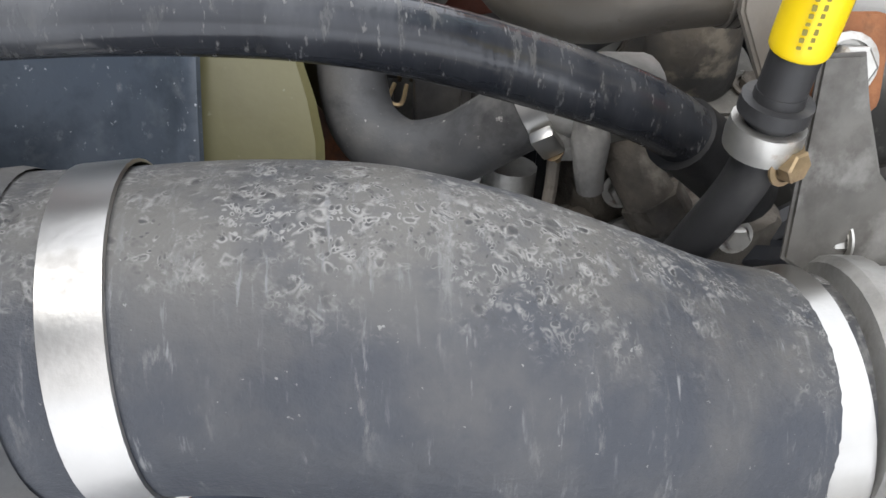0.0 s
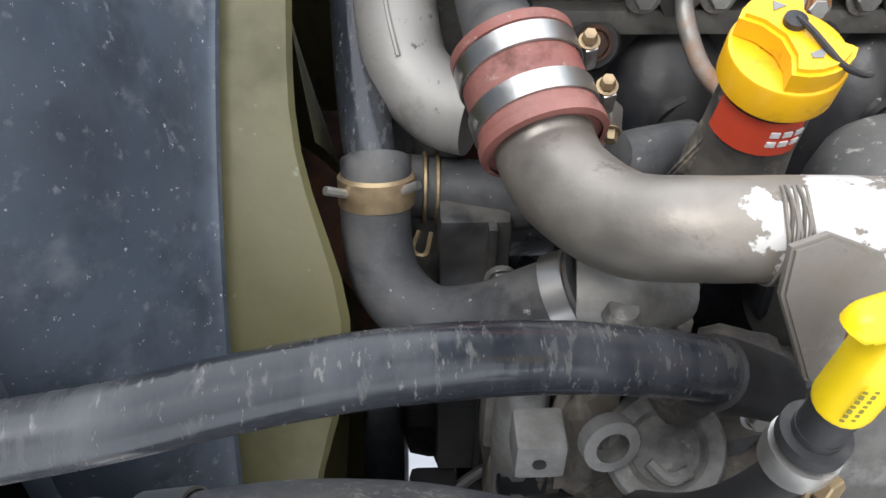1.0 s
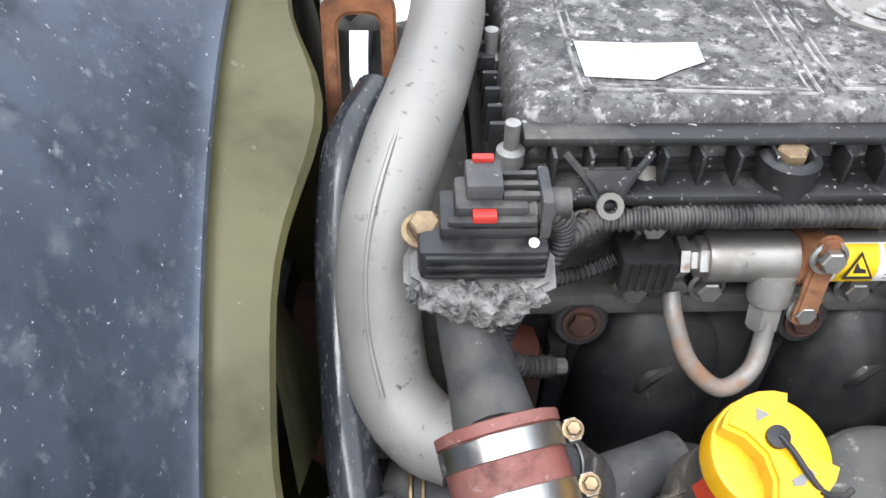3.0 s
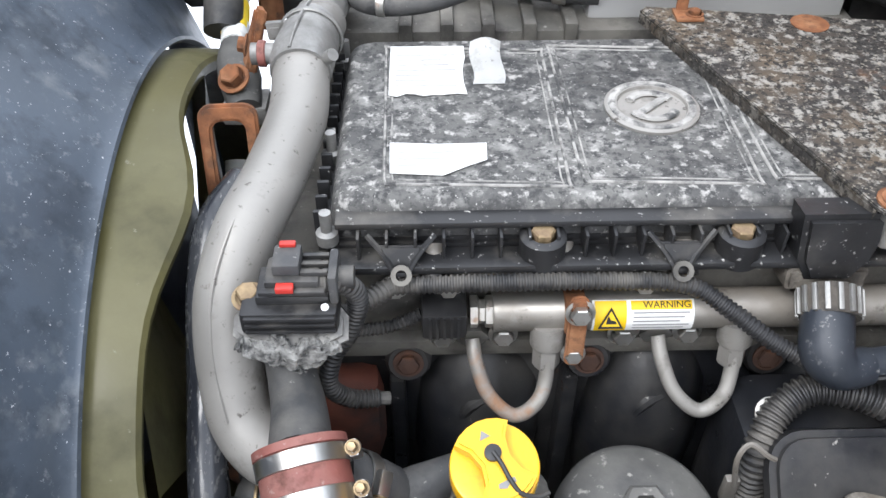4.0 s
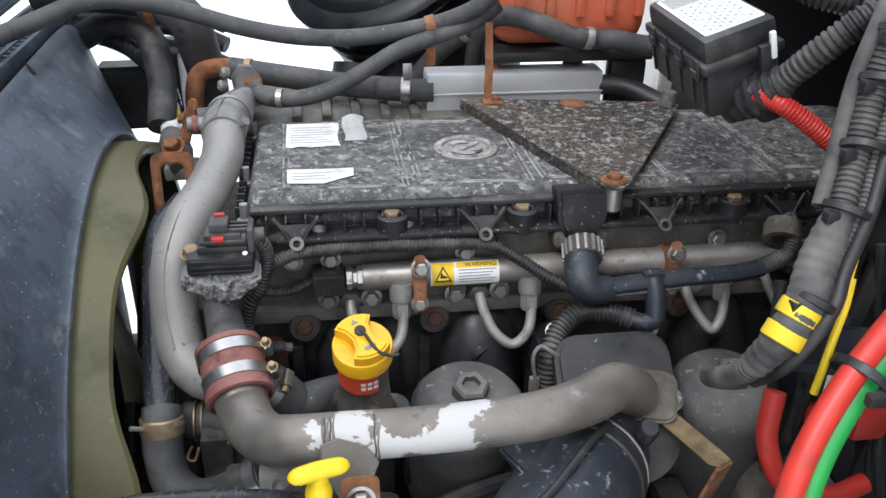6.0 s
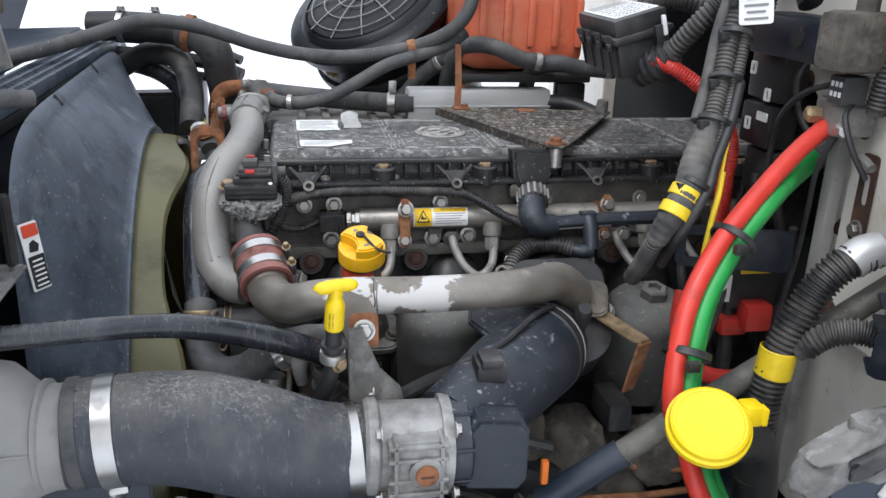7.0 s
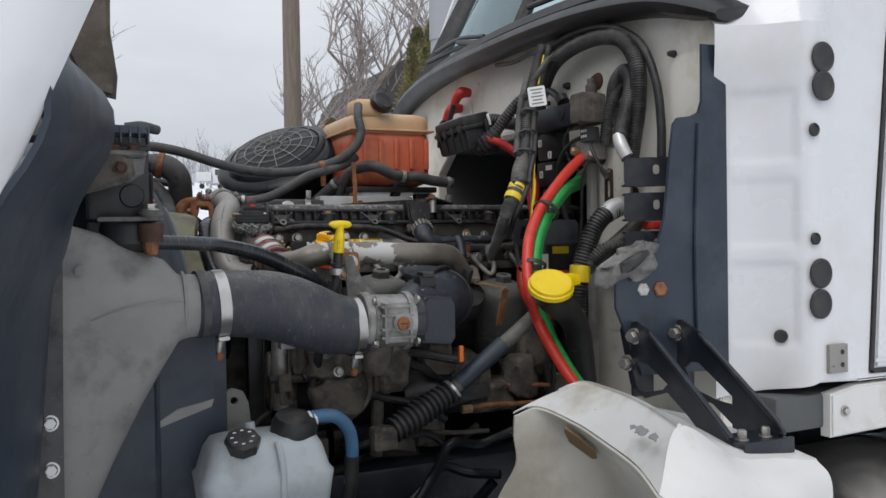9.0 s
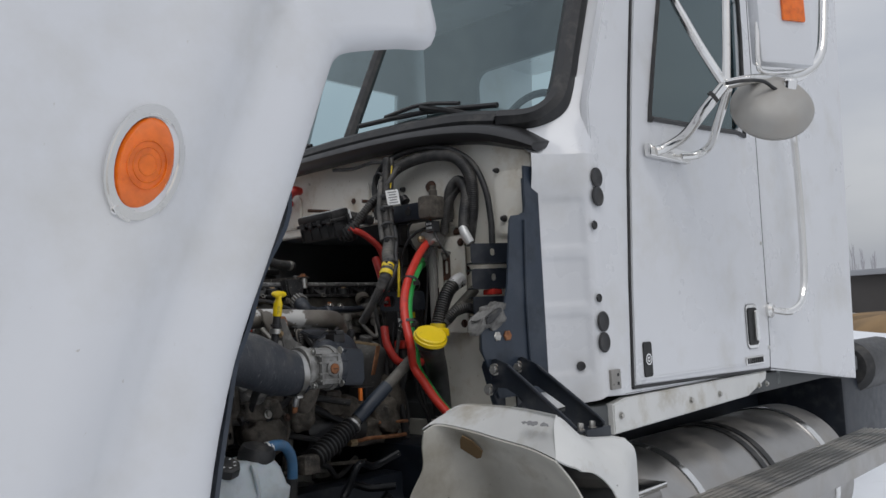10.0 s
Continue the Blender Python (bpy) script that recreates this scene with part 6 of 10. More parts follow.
part("ribbed_ring", lathe([(0.017, -0.012), (0.023, -0.012), (0.023, 0.012), (0.017, 0.012)], (0.436, 0.640, 1.388), (-0.12, -0.80, -0.45), 24), M["grime"], hz)
for k in range(16):
    a = 2 * math.pi * k / 16
    mm = Matrix.Translation((0.436, 0.640, 1.388)) @ frame_of((-0.12, -0.80, -0.45))
    part("ring_rib", box((-0.002, 0.022, -0.011), (0.002, 0.0255, 0.011), 0.0008, m=mm @ Matrix.Rotation(a, 4, "Z")), M["castalu"], hz)
part("elbow", tube([(0.437, 0.648, 1.392), (0.430, 0.622, 1.380), (0.428, 0.606, 1.368), (0.440, 0.600, 1.358), (0.462, 0.602, 1.357)], [0.019, 0.0205, 0.021, 0.0185, 0.015], 18, 6), M["elbow"], hz)
part("trunk", tube([(0.440, 0.603, 1.357), (0.50, 0.606, 1.360), (0.56, 0.610, 1.361), (0.62, 0.614, 1.360), (0.66, 0.620, 1.362)], 0.0128, 12, 5, squash=0.8), M["elbow"], hz)
part("trunk_seam", tube([(0.452, 0.5925, 1.352), (0.50, 0.5945, 1.353), (0.55, 0.598, 1.354)], 0.0018, 6, 4), M["rubber"], hz)
part("tee", tube([(0.515, 0.606, 1.364), (0.516, 0.594, 1.350), (0.514, 0.580, 1.322)], [0.013, 0.012, 0.0115], 12, 5), M["elbow"], hz)
part("tee_cap", box((0.502, 0.600, 1.360), (0.528, 0.616, 1.374), 0.003), M["elbow"], hz)
part("tee_end", tube([(0.516, 0.580, 1.322), (0.500, 0.580, 1.320), (0.484, 0.588, 1.322)], 0.0105, 12, 5), M["elbow"], hz)
conduit([(0.655, 0.620, 1.362), (0.68, 0.626, 1.366), (0.70, 0.632, 1.372), (0.712, 0.642, 1.388)], 0.011, "dusty black corrugated conduit to a rear connector")
part("rear_ring", lathe([(0.014, -0.012), (0.023, -0.012), (0.023, 0.012), (0.014, 0.012)], (0.70, 0.655, 1.392), (-0.3, -0.72, -0.6), 20), M["grime"], hz)
conduit([(0.488, 0.586, 1.322), (0.462, 0.598, 1.326), (0.431, 0.607, 1.322), (0.405, 0.598, 1.309), (0.389, 0.580, 1.292), (0.384, 0.568, 1.268), (0.386, 0.560, 1.21)], 0.0135, "thick dusty corrugated conduit bending down to the pump", pitch=0.0055)
wc = thing("conduit_clip", "thin rusty wire clip round the pump conduit", "clip", (0.384, 0.568, 1.28))
part("loop", tube([(0.366, 0.556, 1.262), (0.362, 0.560, 1.295), (0.372, 0.566, 1.306), (0.386, 0.558, 1.300), (0.404, 0.560, 1.288)], 0.0024, 6, 5), M["tube"], wc)
part("foot", box((0.360, 0.558, 1.235), (0.372, 0.566, 1.265), 0.002), M["tube"], wc)

# map sensor housing with plug on the coolant outlet
ms = thing("pressure_sensor", "black pressure sensor and plug caked with grey dirt on its pipe", "sensor", (0.0, 0.615, 1.38))
part("base", slab([(-0.040, 0.010), (-0.034, 0.022), (0.036, 0.022), (0.046, 0.010), (0.046, -0.008), (0.020, -0.020), (0.006, -0.026), (-0.020, -0.016), (-0.040, -0.004)], 0.012, plane_at((0.012, 0.614, 1.394), (1, 0, 0), (0, 0.8, 0.45)), 0.004), M["castgrey"], ms)
part("body", box((-0.020, 0.602, 1.404), (0.052, 0.634, 1.426), 0.005), M["plastic"], ms)
part("body_top", box((-0.008, 0.612, 1.424), (0.046, 0.646, 1.434), 0.003), M["plastic"], ms)
part("plug", box((0.000, 0.614, 1.433), (0.040, 0.642, 1.447), 0.003), M["plastic"], ms)
part("plug_latch", box((0.006, 0.620, 1.447), (0.026, 0.644, 1.457), 0.002), M["rubber"], ms)
part("latch_rail", box((-0.004, 0.609, 1.4375), (0.044, 0.6145, 1.4415), 0.001), M["plastic"], ms)
part("red_lock", box((0.009, 0.6075, 1.4415), (0.022, 0.6145, 1.4465), 0.001), M["redplastic"], ms)
part("red_lock", box((0.010, 0.640, 1.4565), (0.022, 0.645, 1.4600), 0.001), M["redplastic"], ms)
for y in (0.620, 0.629, 0.638):
    part("slot_bar", box((0.026, y, 1.446), (0.046, y + 0.004, 1.4505), 0.001), M["plastic"], ms)
part("end_collar", box((0.046, 0.612, 1.425), (0.053, 0.645, 1.452), 0.003), M["rubber"], ms)
part("neck_stub", tube([(0.050, 0.628, 1.438), (0.064, 0.628, 1.438)], 0.009, 12, 2), M["conduit"], ms)
for z in (1.408, 1.4145, 1.421):
    part("ridge", box((-0.016, 0.5995, z), (0.050, 0.603, z + 0.0028), 0.001), M["plastic"], ms)
part("pale_rivet", lathe([(0, 0), (0.003, 0), (0.003, 0.001), (0, 0.0015)], (0.043, 0.608, 1.4268), (0, -0.4, 1), 10), M["label"], ms)
bolt(ms, (-0.016, 0.628, 1.418), (0, -0.2, 1), 0.0085, M["brass"])
bm = bmesh.new()
bmesh.ops.create_icosphere(bm, subdivisions=5, radius=1.0, matrix=Matrix.Translation((0.014, 0.601, 1.396)) @ Matrix.Diagonal((0.040, 0.010, 0.010, 1)))
for v in bm.verts:
    q = (v.co - Vector((0.014, 0.601, 1.396)))
    w_ = max(0.0, 1 - abs(q.x) / 0.040)
    v.co.y -= 0.004 * w_
    v.co.z -= 0.013 * w_ if q.z < 0 else 0.002
    v.co += 0.006 * Vector((noise.noise(q * 110), noise.noise(q * 110 + Vector((9, 0, 0))), noise.noise(q * 110 + Vector((0, 9, 0))))) + 0.003 * Vector((noise.noise(q * 300), noise.noise(q * 300 + Vector((9, 0, 0))), noise.noise(q * 300 + Vector((0, 9, 0)))))
part("dirt_crust", bm, mat("grey_dirt_crust", (0.22, 0.217, 0.205), 0.95, 0, 0.6, 150, [((0.05, 0.05, 0.05), 90, 0.52, 0.6, 0.9, 0)], 1.0, 300, bump_dist=0.004), ms, "crumbly grey dirt")
part("outlet_pipe", tube([(0.008, 0.618, 1.375), (0.012, 0.602, 1.355), (0.018, 0.578, 1.345), (0.0235, 0.538, 1.345)], [0.0185, 0.0195, 0.0215, 0.0245], 20, 6), M["rubber"], ms)

# red silicone coupling with two clamps, on the weathered pipe
RA, RB = Vector((0.0224, 0.543, 1.3475)), Vector((0.036, 0.492, 1.322))
rax = (RB - RA).normalized()
rc = thing("silicone_coupling", "dusty red silicone coupling hose between two pipes", "hose", (RA + RB) / 2)
part("hose", tube([RA, RA.lerp(RB, 0.1), RA.lerp(RB, 0.5), RA.lerp(RB, 0.9), RB], [0.0315, 0.0335, 0.0335, 0.034, 0.032], 32, 4), M["silicone"], rc)
for f in (0.02, 0.97):
    part("end_lip", lathe([(0.0315, -0.004), (0.0352, -0.003), (0.0352, 0.003), (0.0315, 0.004)], RA.lerp(RB, f), rax, 36), M["silicone"], rc)
for f in (0.20, 0.70):
    clamp("hose_clamp", RA.lerp(RB, f), rax, 0.0340, 0.013, "bright steel hose clamp with brass-coloured screw", (1, 0.2, 0.2), "coupling clamps")
eg = thing("exhaust_return_pipe", "weathered stainless return pipe with flaking silver paint", "pipe", (0.2, 0.42, 1.30))
part("pipe", tube([RA.lerp(RB, 0.8), RB + rax * 0.012, (0.046, 0.457, 1.317), (0.066, 0.425, 1.322), (0.096, 0.405, 1.335), (0.135, 0.399, 1.340), (0.20, 0.400, 1.338), (0.27, 0.406, 1.335), (0.33, 0.414, 1.333), (0.38, 0.432, 1.330), (0.425, 0.462, 1.322), (0.460, 0.490, 1.290)], [0.028, 0.0270, 0.0262, 0.0250, 0.0238, 0.0232, 0.0230, 0.0232, 0.0240, 0.025, 0.026, 0.027], 32, 6), M["flaked_tube"], eg)
for k in range(9):
    x = 0.1185 + 0.0017 * k if k < 7 else 0.1655 + 0.003 * (k - 7)
    part("weld_bead", tube([(x + 0.0006 * math.sin(5 * a + 2 * k), 0.3995 - 0.0237 * math.cos(a), 1.339 + 0.0237 * math.sin(a)) for a in [math.pi * (-0.5 + q / 12) for q in range(13)]], 0.0010, 6, 2), (M["tube"], M["grime"], M["tube"])[k % 3], eg)
part("end_flange", slab(rounded(0.085, 0.06, 0.015, 4), 0.010, plane_at((0.468, 0.497, 1.278), (1, -0.3, 0), (0, 0.6, 0.4)), 0.003), M["grime"], eg)
part("support_strap", slab([(-0.030, 0.028), (-0.014, 0.032), (0.012, 0.020), (0.022, 0.002), (0.012, -0.020), (0.000, -0.046), (-0.012, -0.040), (-0.031, 0.006)], 0.006, plane_at((0.146, 0.373, 1.326), (1, 0.15, 0), (0, 0.25, 1)), 0.0015), M["tube"], eg, "bare dull steel bracket")
part("clip_plate", slab(rounded(0.034, 0.040, 0.006, 3), 0.004, plane_at((0.149, 0.338, 1.322), (1, 0, 0), (0, 0.3, 0.95)), 0.001), M["rust"], eg)
bolt(eg, (0.149, 0.334, 1.323), (0, -1, 0.3), 0.0085, M["zinc"])

# grey tube that snakes round the front of the engine
sk = thing("coolant_return_tube", "pale grey coated tube with a seam round the engine front", "pipe", (-0.03, 0.7, 1.28))
SNAKE = [(0.014, 0.965, 1.470), (0.008, 0.93, 1.470), (0.003, 0.885, 1.466), (0.004, 0.820, 1.452), (-0.010, 0.750, 1.438), (-0.026, 0.695, 1.428), (-0.039, 0.660, 1.400), (-0.044, 0.640, 1.365), (-0.042, 0.620, 1.330), (-0.035, 0.600, 1.305), (-0.016, 0.580, 1.292), (0.005, 0.570, 1.290)]
part("tube", tube(SNAKE, 0.0265, 26, 8), M["tube_grey"], sk)
sm = smooth_path(SNAKE[2:10], 8)
part("seam", tube([p + Vector((-0.006, -0.018, 0.0196)) for p in sm[::4]], 0.0016, 6, 4), M["tube_grey"], sk)
part("neck", tube([(0.030, 1.062, 1.456), (0.024, 1.030, 1.463), (0.015, 0.985, 1.469), (0.008, 0.935, 1.470), (0.003, 0.893, 1.468), (0.003, 0.872, 1.465)], [0.016, 0.018, 0.0225, 0.0285, 0.0305, 0.0285], 26, 6), M["castalu"], sk)
part("neck_seam", tube([(0.024, 1.028, 1.4815), (0.013, 0.985, 1.4920), (0.004, 0.935, 1.4990), (-0.001, 0.893, 1.4990), (-0.004, 0.870, 1.493)], 0.0018, 6, 4), M["castalu"], sk)
part("neck_collar", lathe([(0.0300, -0.003), (0.0318, -0.002), (0.0318, 0.002), (0.0300, 0.003)], (0.0075, 0.932, 1.470), (0.1, 1, 0.02), 30), M["castalu"], sk)
part("neck_lug", lathe([(0.0, -0.006), (0.006, -0.006), (0.006, 0.006), (0, 0.006)], (0.031, 0.872, 1.482), (0.6, -0.5, 0.6), 12), M["castalu"], sk)
part("flat_arm", slab([(0, 0.006), (0.052, 0.008), (0.060, -0.004), (0.052, -0.014), (0.002, -0.010)], 0.020, plane_at((-0.038, 0.955, 1.470), (1, 0.05, 0), (0, 0.25, 1)), 0.004), M["castalu"], sk)
part("round_arm", tube([(-0.044, 0.893, 1.474), (-0.020, 0.893, 1.474), (0.004, 0.895, 1.472)], [0.0105, 0.010, 0.012], 14, 4), M["castalu"], sk)
part("arm_ring", lathe([(0.0106, -0.004), (0.0125, -0.003), (0.0125, 0.003), (0.0106, 0.004)], (-0.034, 0.893, 1.474), (1, 0, 0), 18), M["silicone"], sk)
part("valve_column", slab([(-0.014, -0.02), (0.026, -0.02), (0.024, 0.018), (0.012, 0.034), (-0.006, 0.036), (-0.018, 0.020)], 0.028, plane_at((0.020, 1.076, 1.468), (1, 0, 0), (0, 0.1, 1)), 0.005), M["castalu"], sk)
for q in ((0.000, 1.048, 1.498), (-0.006, 1.050, 1.478)):
    part("side_stub", lathe([(0, 0), (0.008, 0), (0.009, 0.008), (0.006, 0.012), (0, 0.012)], q, (-1, -0.4, 0.2), 12), M["castalu"], sk)
part("hex_plug", lathe([(0.0, -0.018), (0.017, -0.018), (0.017, -0.006), (0.0145, -0.003), (0.0145, 0.010), (0.011, 0.013), (0, 0.013)], (0.034, 1.052, 1.476), (0.15, -0.2, 1), 6), M["rust"], sk)
part("top_step", box((0.022, 1.028, 1.452), (0.056, 1.048, 1.466), 0.003), M["castalu"], sk)
bolt(sk, (-0.048, 0.895, 1.482), (-1, 0, 0.2), 0.007, M["rust"])

# rusty lifting eye bracket
le = thing("lifting_eye", "rusty steel lifting eye with a tall slot", "bracket", (-0.05, 0.80, 1.38))
part("plate", slab(rounded(0.053, 0.118, 0.012, 4), 0.010, plane_at((-0.058, 0.812, 1.405), (1, 0.05, 0), (0.12, 0.32, 1)), 0.0025, holes=[rounded(0.030, 0.076, 0.009, 4, 0, 0.006)]), M["rust"], le)
part("foot", slab([(-0.024, 0), (0.026, 0), (0.032, -0.05), (0.026, -0.10), (-0.010, -0.10), (-0.026, -0.05)], 0.012, plane_at((-0.066, 0.80, 1.350), (1, 0.05, 0), (-0.05, 0.1, 1)), 0.004), M["rust"], le)
bolt(le, (-0.066, 0.782, 1.335), (0, -1, 0.2), 0.009, M["rust"])
ac = thing("rusty_pipe_bracket", "rusty iron lever bracket between the tube and a wrapped hose", "bracket", (-0.06, 0.92, 1.40))
part("lever", slab([(-0.006, 0.0), (0.006, 0.0), (0.012, -0.05), (0.010, -0.088), (-0.010, -0.088), (-0.012, -0.05)], 0.012, plane_at((-0.036, 0.955, 1.488), (0.35, -1, 0.1), (0.30, 0.25, 1)), 0.003), M["rust"], ac)
part("wrap", tube([(-0.060, 0.895, 1.412), (-0.070, 0.935, 1.420), (-0.080, 0.975, 1.420), (-0.089, 1.015, 1.418)], [0.016, 0.022, 0.021, 0.015], 14, 5, squash=0.8), M["dustcap"], ac, "crumpled grey plastic wrap")
part("saddle", box((-0.085, 0.895, 1.392), (-0.040, 0.935, 1.412), 0.004), M["castalu"], ac)
bolt(ac, (-0.070, 0.912, 1.436), (-0.2, -0.5, 0.9), 0.0105, M["rust"], h=0.9)
part("paper_sleeve", tube([(-0.089, 1.010, 1.418), (-0.095, 1.06, 1.4175), (-0.106, 1.135, 1.420)], [0.0145, 0.0155, 0.0148], 16, 4), M["oldlabel"], ac, "white paper sleeve with a yellow smear")
part("yellow_smear", tube([(-0.093, 1.040, 1.4190), (-0.097, 1.075, 1.4192), (-0.100, 1.10, 1.4195)], [0.0152, 0.0157, 0.0152], 16, 3), M["yellowtape"], ac)
part("hose", tube([(-0.105, 1.13, 1.42), (-0.118, 1.18, 1.438), (-0.145, 1.225, 1.468), (-0.185, 1.255, 1.492), (-0.24, 1.28, 1.505), (-0.30, 1.29, 1.51)], 0.0185, 16, 6), M["glossy_black"], ac)

# black coolant hoses under the coupling
hs = thing("coolant_bypass_hose", "grey rubber U-shaped coolant hose with a spring clip", "hose", (-0.03, 0.5, 1.2))
part("hose", tube([(-0.056, 0.545, 1.275), (-0.0555, 0.534, 1.265), (-0.056, 0.520, 1.235), (-0.048, 0.500, 1.212), (-0.025, 0.480, 1.203), (0.005, 0.470, 1.212), (0.032, 0.462, 1.232), (0.060, 0.456, 1.252)], 0.0215, 20, 7), M["rubber"], hs)
part("upper_tube", tube([(-0.0555, 0.535, 1.266), (-0.062, 0.570, 1.282), (-0.067, 0.615, 1.302), (-0.070, 0.655, 1.330), (-0.070, 0.690, 1.365), (-0.064, 0.730, 1.40), (-0.045, 0.78, 1.41)], 0.0165, 18, 5), M["glossy_black"], hs)
part("tape_ring", lathe([(0.0214, -0.010), (0.0234, -0.009), (0.0236, 0.008), (0.0214, 0.010)], (-0.0555, 0.533, 1.262), (0, 0.35, 1), 24), M["brass"], hs)
part("clip_ear", tube([(-0.072, 0.520, 1.268), (-0.084, 0.513, 1.276)], 0.0028, 8, 2), M["zinc"], hs)
part("clip_ear", tube([(-0.040, 0.520, 1.270), (-0.030, 0.515, 1.278)], 0.0028, 8, 2), M["zinc"], hs)
clamp("hose_clamp", (0.050, 0.4565, 1.247), (0.85, -0.12, 0.5), 0.022, 0.014, "zinc hose clamp with a rusty screw on the bypass hose", (0.1, -0.9, -0.4), "bypass clamps")
part("housing", tube([(0.055, 0.455, 1.250), (0.085, 0.452, 1.252), (0.11, 0.46, 1.250)], [0.022, 0.026, 0.024], 20, 4), M["castalu"], hs)
h2 = thing("side_hose", "grey rubber hose with a wire spring clip beside the engine front", "hose", (0.0, 0.56, 1.22))
part("hose", tube([(-0.040, 0.570, 1.236), (-0.010, 0.562, 1.238), (0.03, 0.552, 1.240), (0.07, 0.55, 1.25), (0.11, 0.56, 1.262), (0.15, 0.58, 1.262)], [0.021, 0.021, 0.0225, 0.023, 0.020, 0.015], 20, 6), M["rubber"], h2)
for k in range(2):
    part("wire_clip", tube([(-0.026 + 0.008 * k + 0.0008 * math.sin(a), 0.565 - 0.0225 * math.cos(a), 1.238 + 0.0225 * math.sin(a)) for a in [2 * math.pi * q / 16 for q in range(17)]], 0.0016, 6, 2, False), M["brass"], h2)
part("wire_clip_ear", tube([(-0.030, 0.540, 1.222), (-0.034, 0.528, 1.216), (-0.026, 0.526, 1.214), (-0.022, 0.538, 1.222)], 0.0016, 6, 4), M["brass"], h2)
part("collar_hose", tube([(0.045, 0.545, 1.300), (0.065, 0.548, 1.285), (0.08, 0.552, 1.265)], 0.026, 20, 4), M["rubber"], h2)
clamp("hose_clamp", (0.060, 0.547, 1.290), (0.6, 0.1, -0.6), 0.0265, 0.012, "steel hose clamp on the collar hose", (0.5, -0.4, 0.8), "bypass clamps")

# oil filler with yellow cap
of = thing("oil_filler", "black oil filler neck with amber yellow screw cap", "oil filler", (0.16, 0.53, 1.2))
OFA = Vector((-0.02, -0.30, 0.95)).normalized()
OC = Vector((0.163, 0.520, 1.345))
part("neck", tube([OC - OFA * 0.17 + Vector((0.01, 0.02, 0)), OC - OFA * 0.10, OC - OFA * 0.05, OC - OFA * 0.006], [0.040, 0.033, 0.0275, 0.0262], 28, 5), M["neckcrust"], of)
part("neck_fin", slab([(0, 0), (-0.010, -0.03), (-0.024, -0.075), (-0.020, -0.11), (0.01, -0.11), (0.012, 0)], 0.006, plane_at(OC - OFA * 0.045 + Vector((-0.026, 0, 0)), (1, 0, 0), OFA), 0.002), M["neckcrust"], of)
cap = part("cap", lathe([(0, -0.004), (0.0295, -0.004), (0.0318, -0.001), (0.0318, 0.0175), (0.0312, 0.0190), (0.0295, 0.0197), (0.012, 0.0185), (0, 0.0185)], OC, OFA, 44), M["yellowcap"], of)
mcap = Matrix.Translation(OC) @ frame_of(OFA)
arc = [(0.0300 * math.sin(radians(d)), 0.0300 * math.cos(radians(d))) for d in (44, 30, 15, 0, -15, -30, -44)]
waist = [(-0.0135, 0.012), (-0.0105, 0.0), (-0.0135, -0.012)]
part("grip", slab(arc + waist + [(-x, -y) for x, y in arc] + [(-x, -y) for x, y in waist], 0.0165, mcap @ Matrix.Rotation(radians(28), 4, "Z") @ Matrix.Translation((0, 0, 0.0175)), 0.0025), M["yellowcap"], cap)
part("icon", slab([(-0.006, 0.016), (0.006, 0.016), (0.007, 0.019), (0.002, 0.021), (-0.001, 0.019), (-0.006, 0.0195)], 0.0006, mcap @ Matrix.Rotation(radians(208), 4, "Z") @ Matrix.Translation((0, 0, 0.0341)), 0), M["greyink"], cap)
part("icon", slab([(-0.004, 0.016), (0.004, 0.016), (0, 0.022)], 0.0006, mcap @ Matrix.Rotation(radians(28), 4, "Z") @ Matrix.Translation((0, 0, 0.0341)), 0), M["greyink"], cap)
part("tether", tube([mcap @ Vector(p) for p in ((-0.002, 0.004, 0.0385), (0.004, -0.004, 0.0375), (0.010, -0.014, 0.036), (0.018, -0.022, 0.032), (0.030, -0.022, 0.026), (0.037, -0.018, 0.022))], 0.0018, 8, 6), M["rubber_black"], cap)
part("tether_knob", lathe([(0, 0), (0.006, 0), (0.006, 0.004), (0, 0.006)], mcap @ Vector((-0.002, 0.004, 0.0335)), OFA, 14), M["rubber_black"], cap)
bm = bmesh.new()
rows_ = []
for k in range(9):
    a = radians(-78 + 14 * k)
    for_row = []
    for d in (-0.034, -0.008):
        rs = 0.0270 - 0.055 * (d + 0.008)
        q = mcap @ Vector((rs * math.sin(a), -rs * math.cos(a), d))
        for_row.append(bm.verts.new(q))
    rows_.append(for_row)
for p_, q_ in zip(rows_, rows_[1:]):
    bm.faces.new((p_[0], q_[0], q_[1], p_[1]))
part("red_sticker", bm, M["redink"], of, "red warning sticker with pale print")
for k in range(3):
    for j in range(2):
        a = radians(0 + 14 * k)
        q = mcap @ Vector((0.0283 * math.sin(a), -0.0283 * math.cos(a), -0.016 - 0.008 * j))
        part("text_bar", box((-0.0025, -0.0004, -0.002), (0.0025, 0.0004, 0.002), 0, m=Matrix.Translation(q) @ frame_of(OFA) @ Matrix.Rotation(a, 4, "Z")), M["label"], of)
part("foot_flange", slab(rounded(0.11, 0.08, 0.02, 4), 0.014, plane_at((0.165, 0.565, 1.205), (1, 0, 0), (0, 0.8, 0.3)), 0.003), M["head"], of)
for x in (0.118, 0.21):
    bolt(of, (x, 0.545, 1.215), (0, -0.3, 0.95), 0.0075, M["grime"])

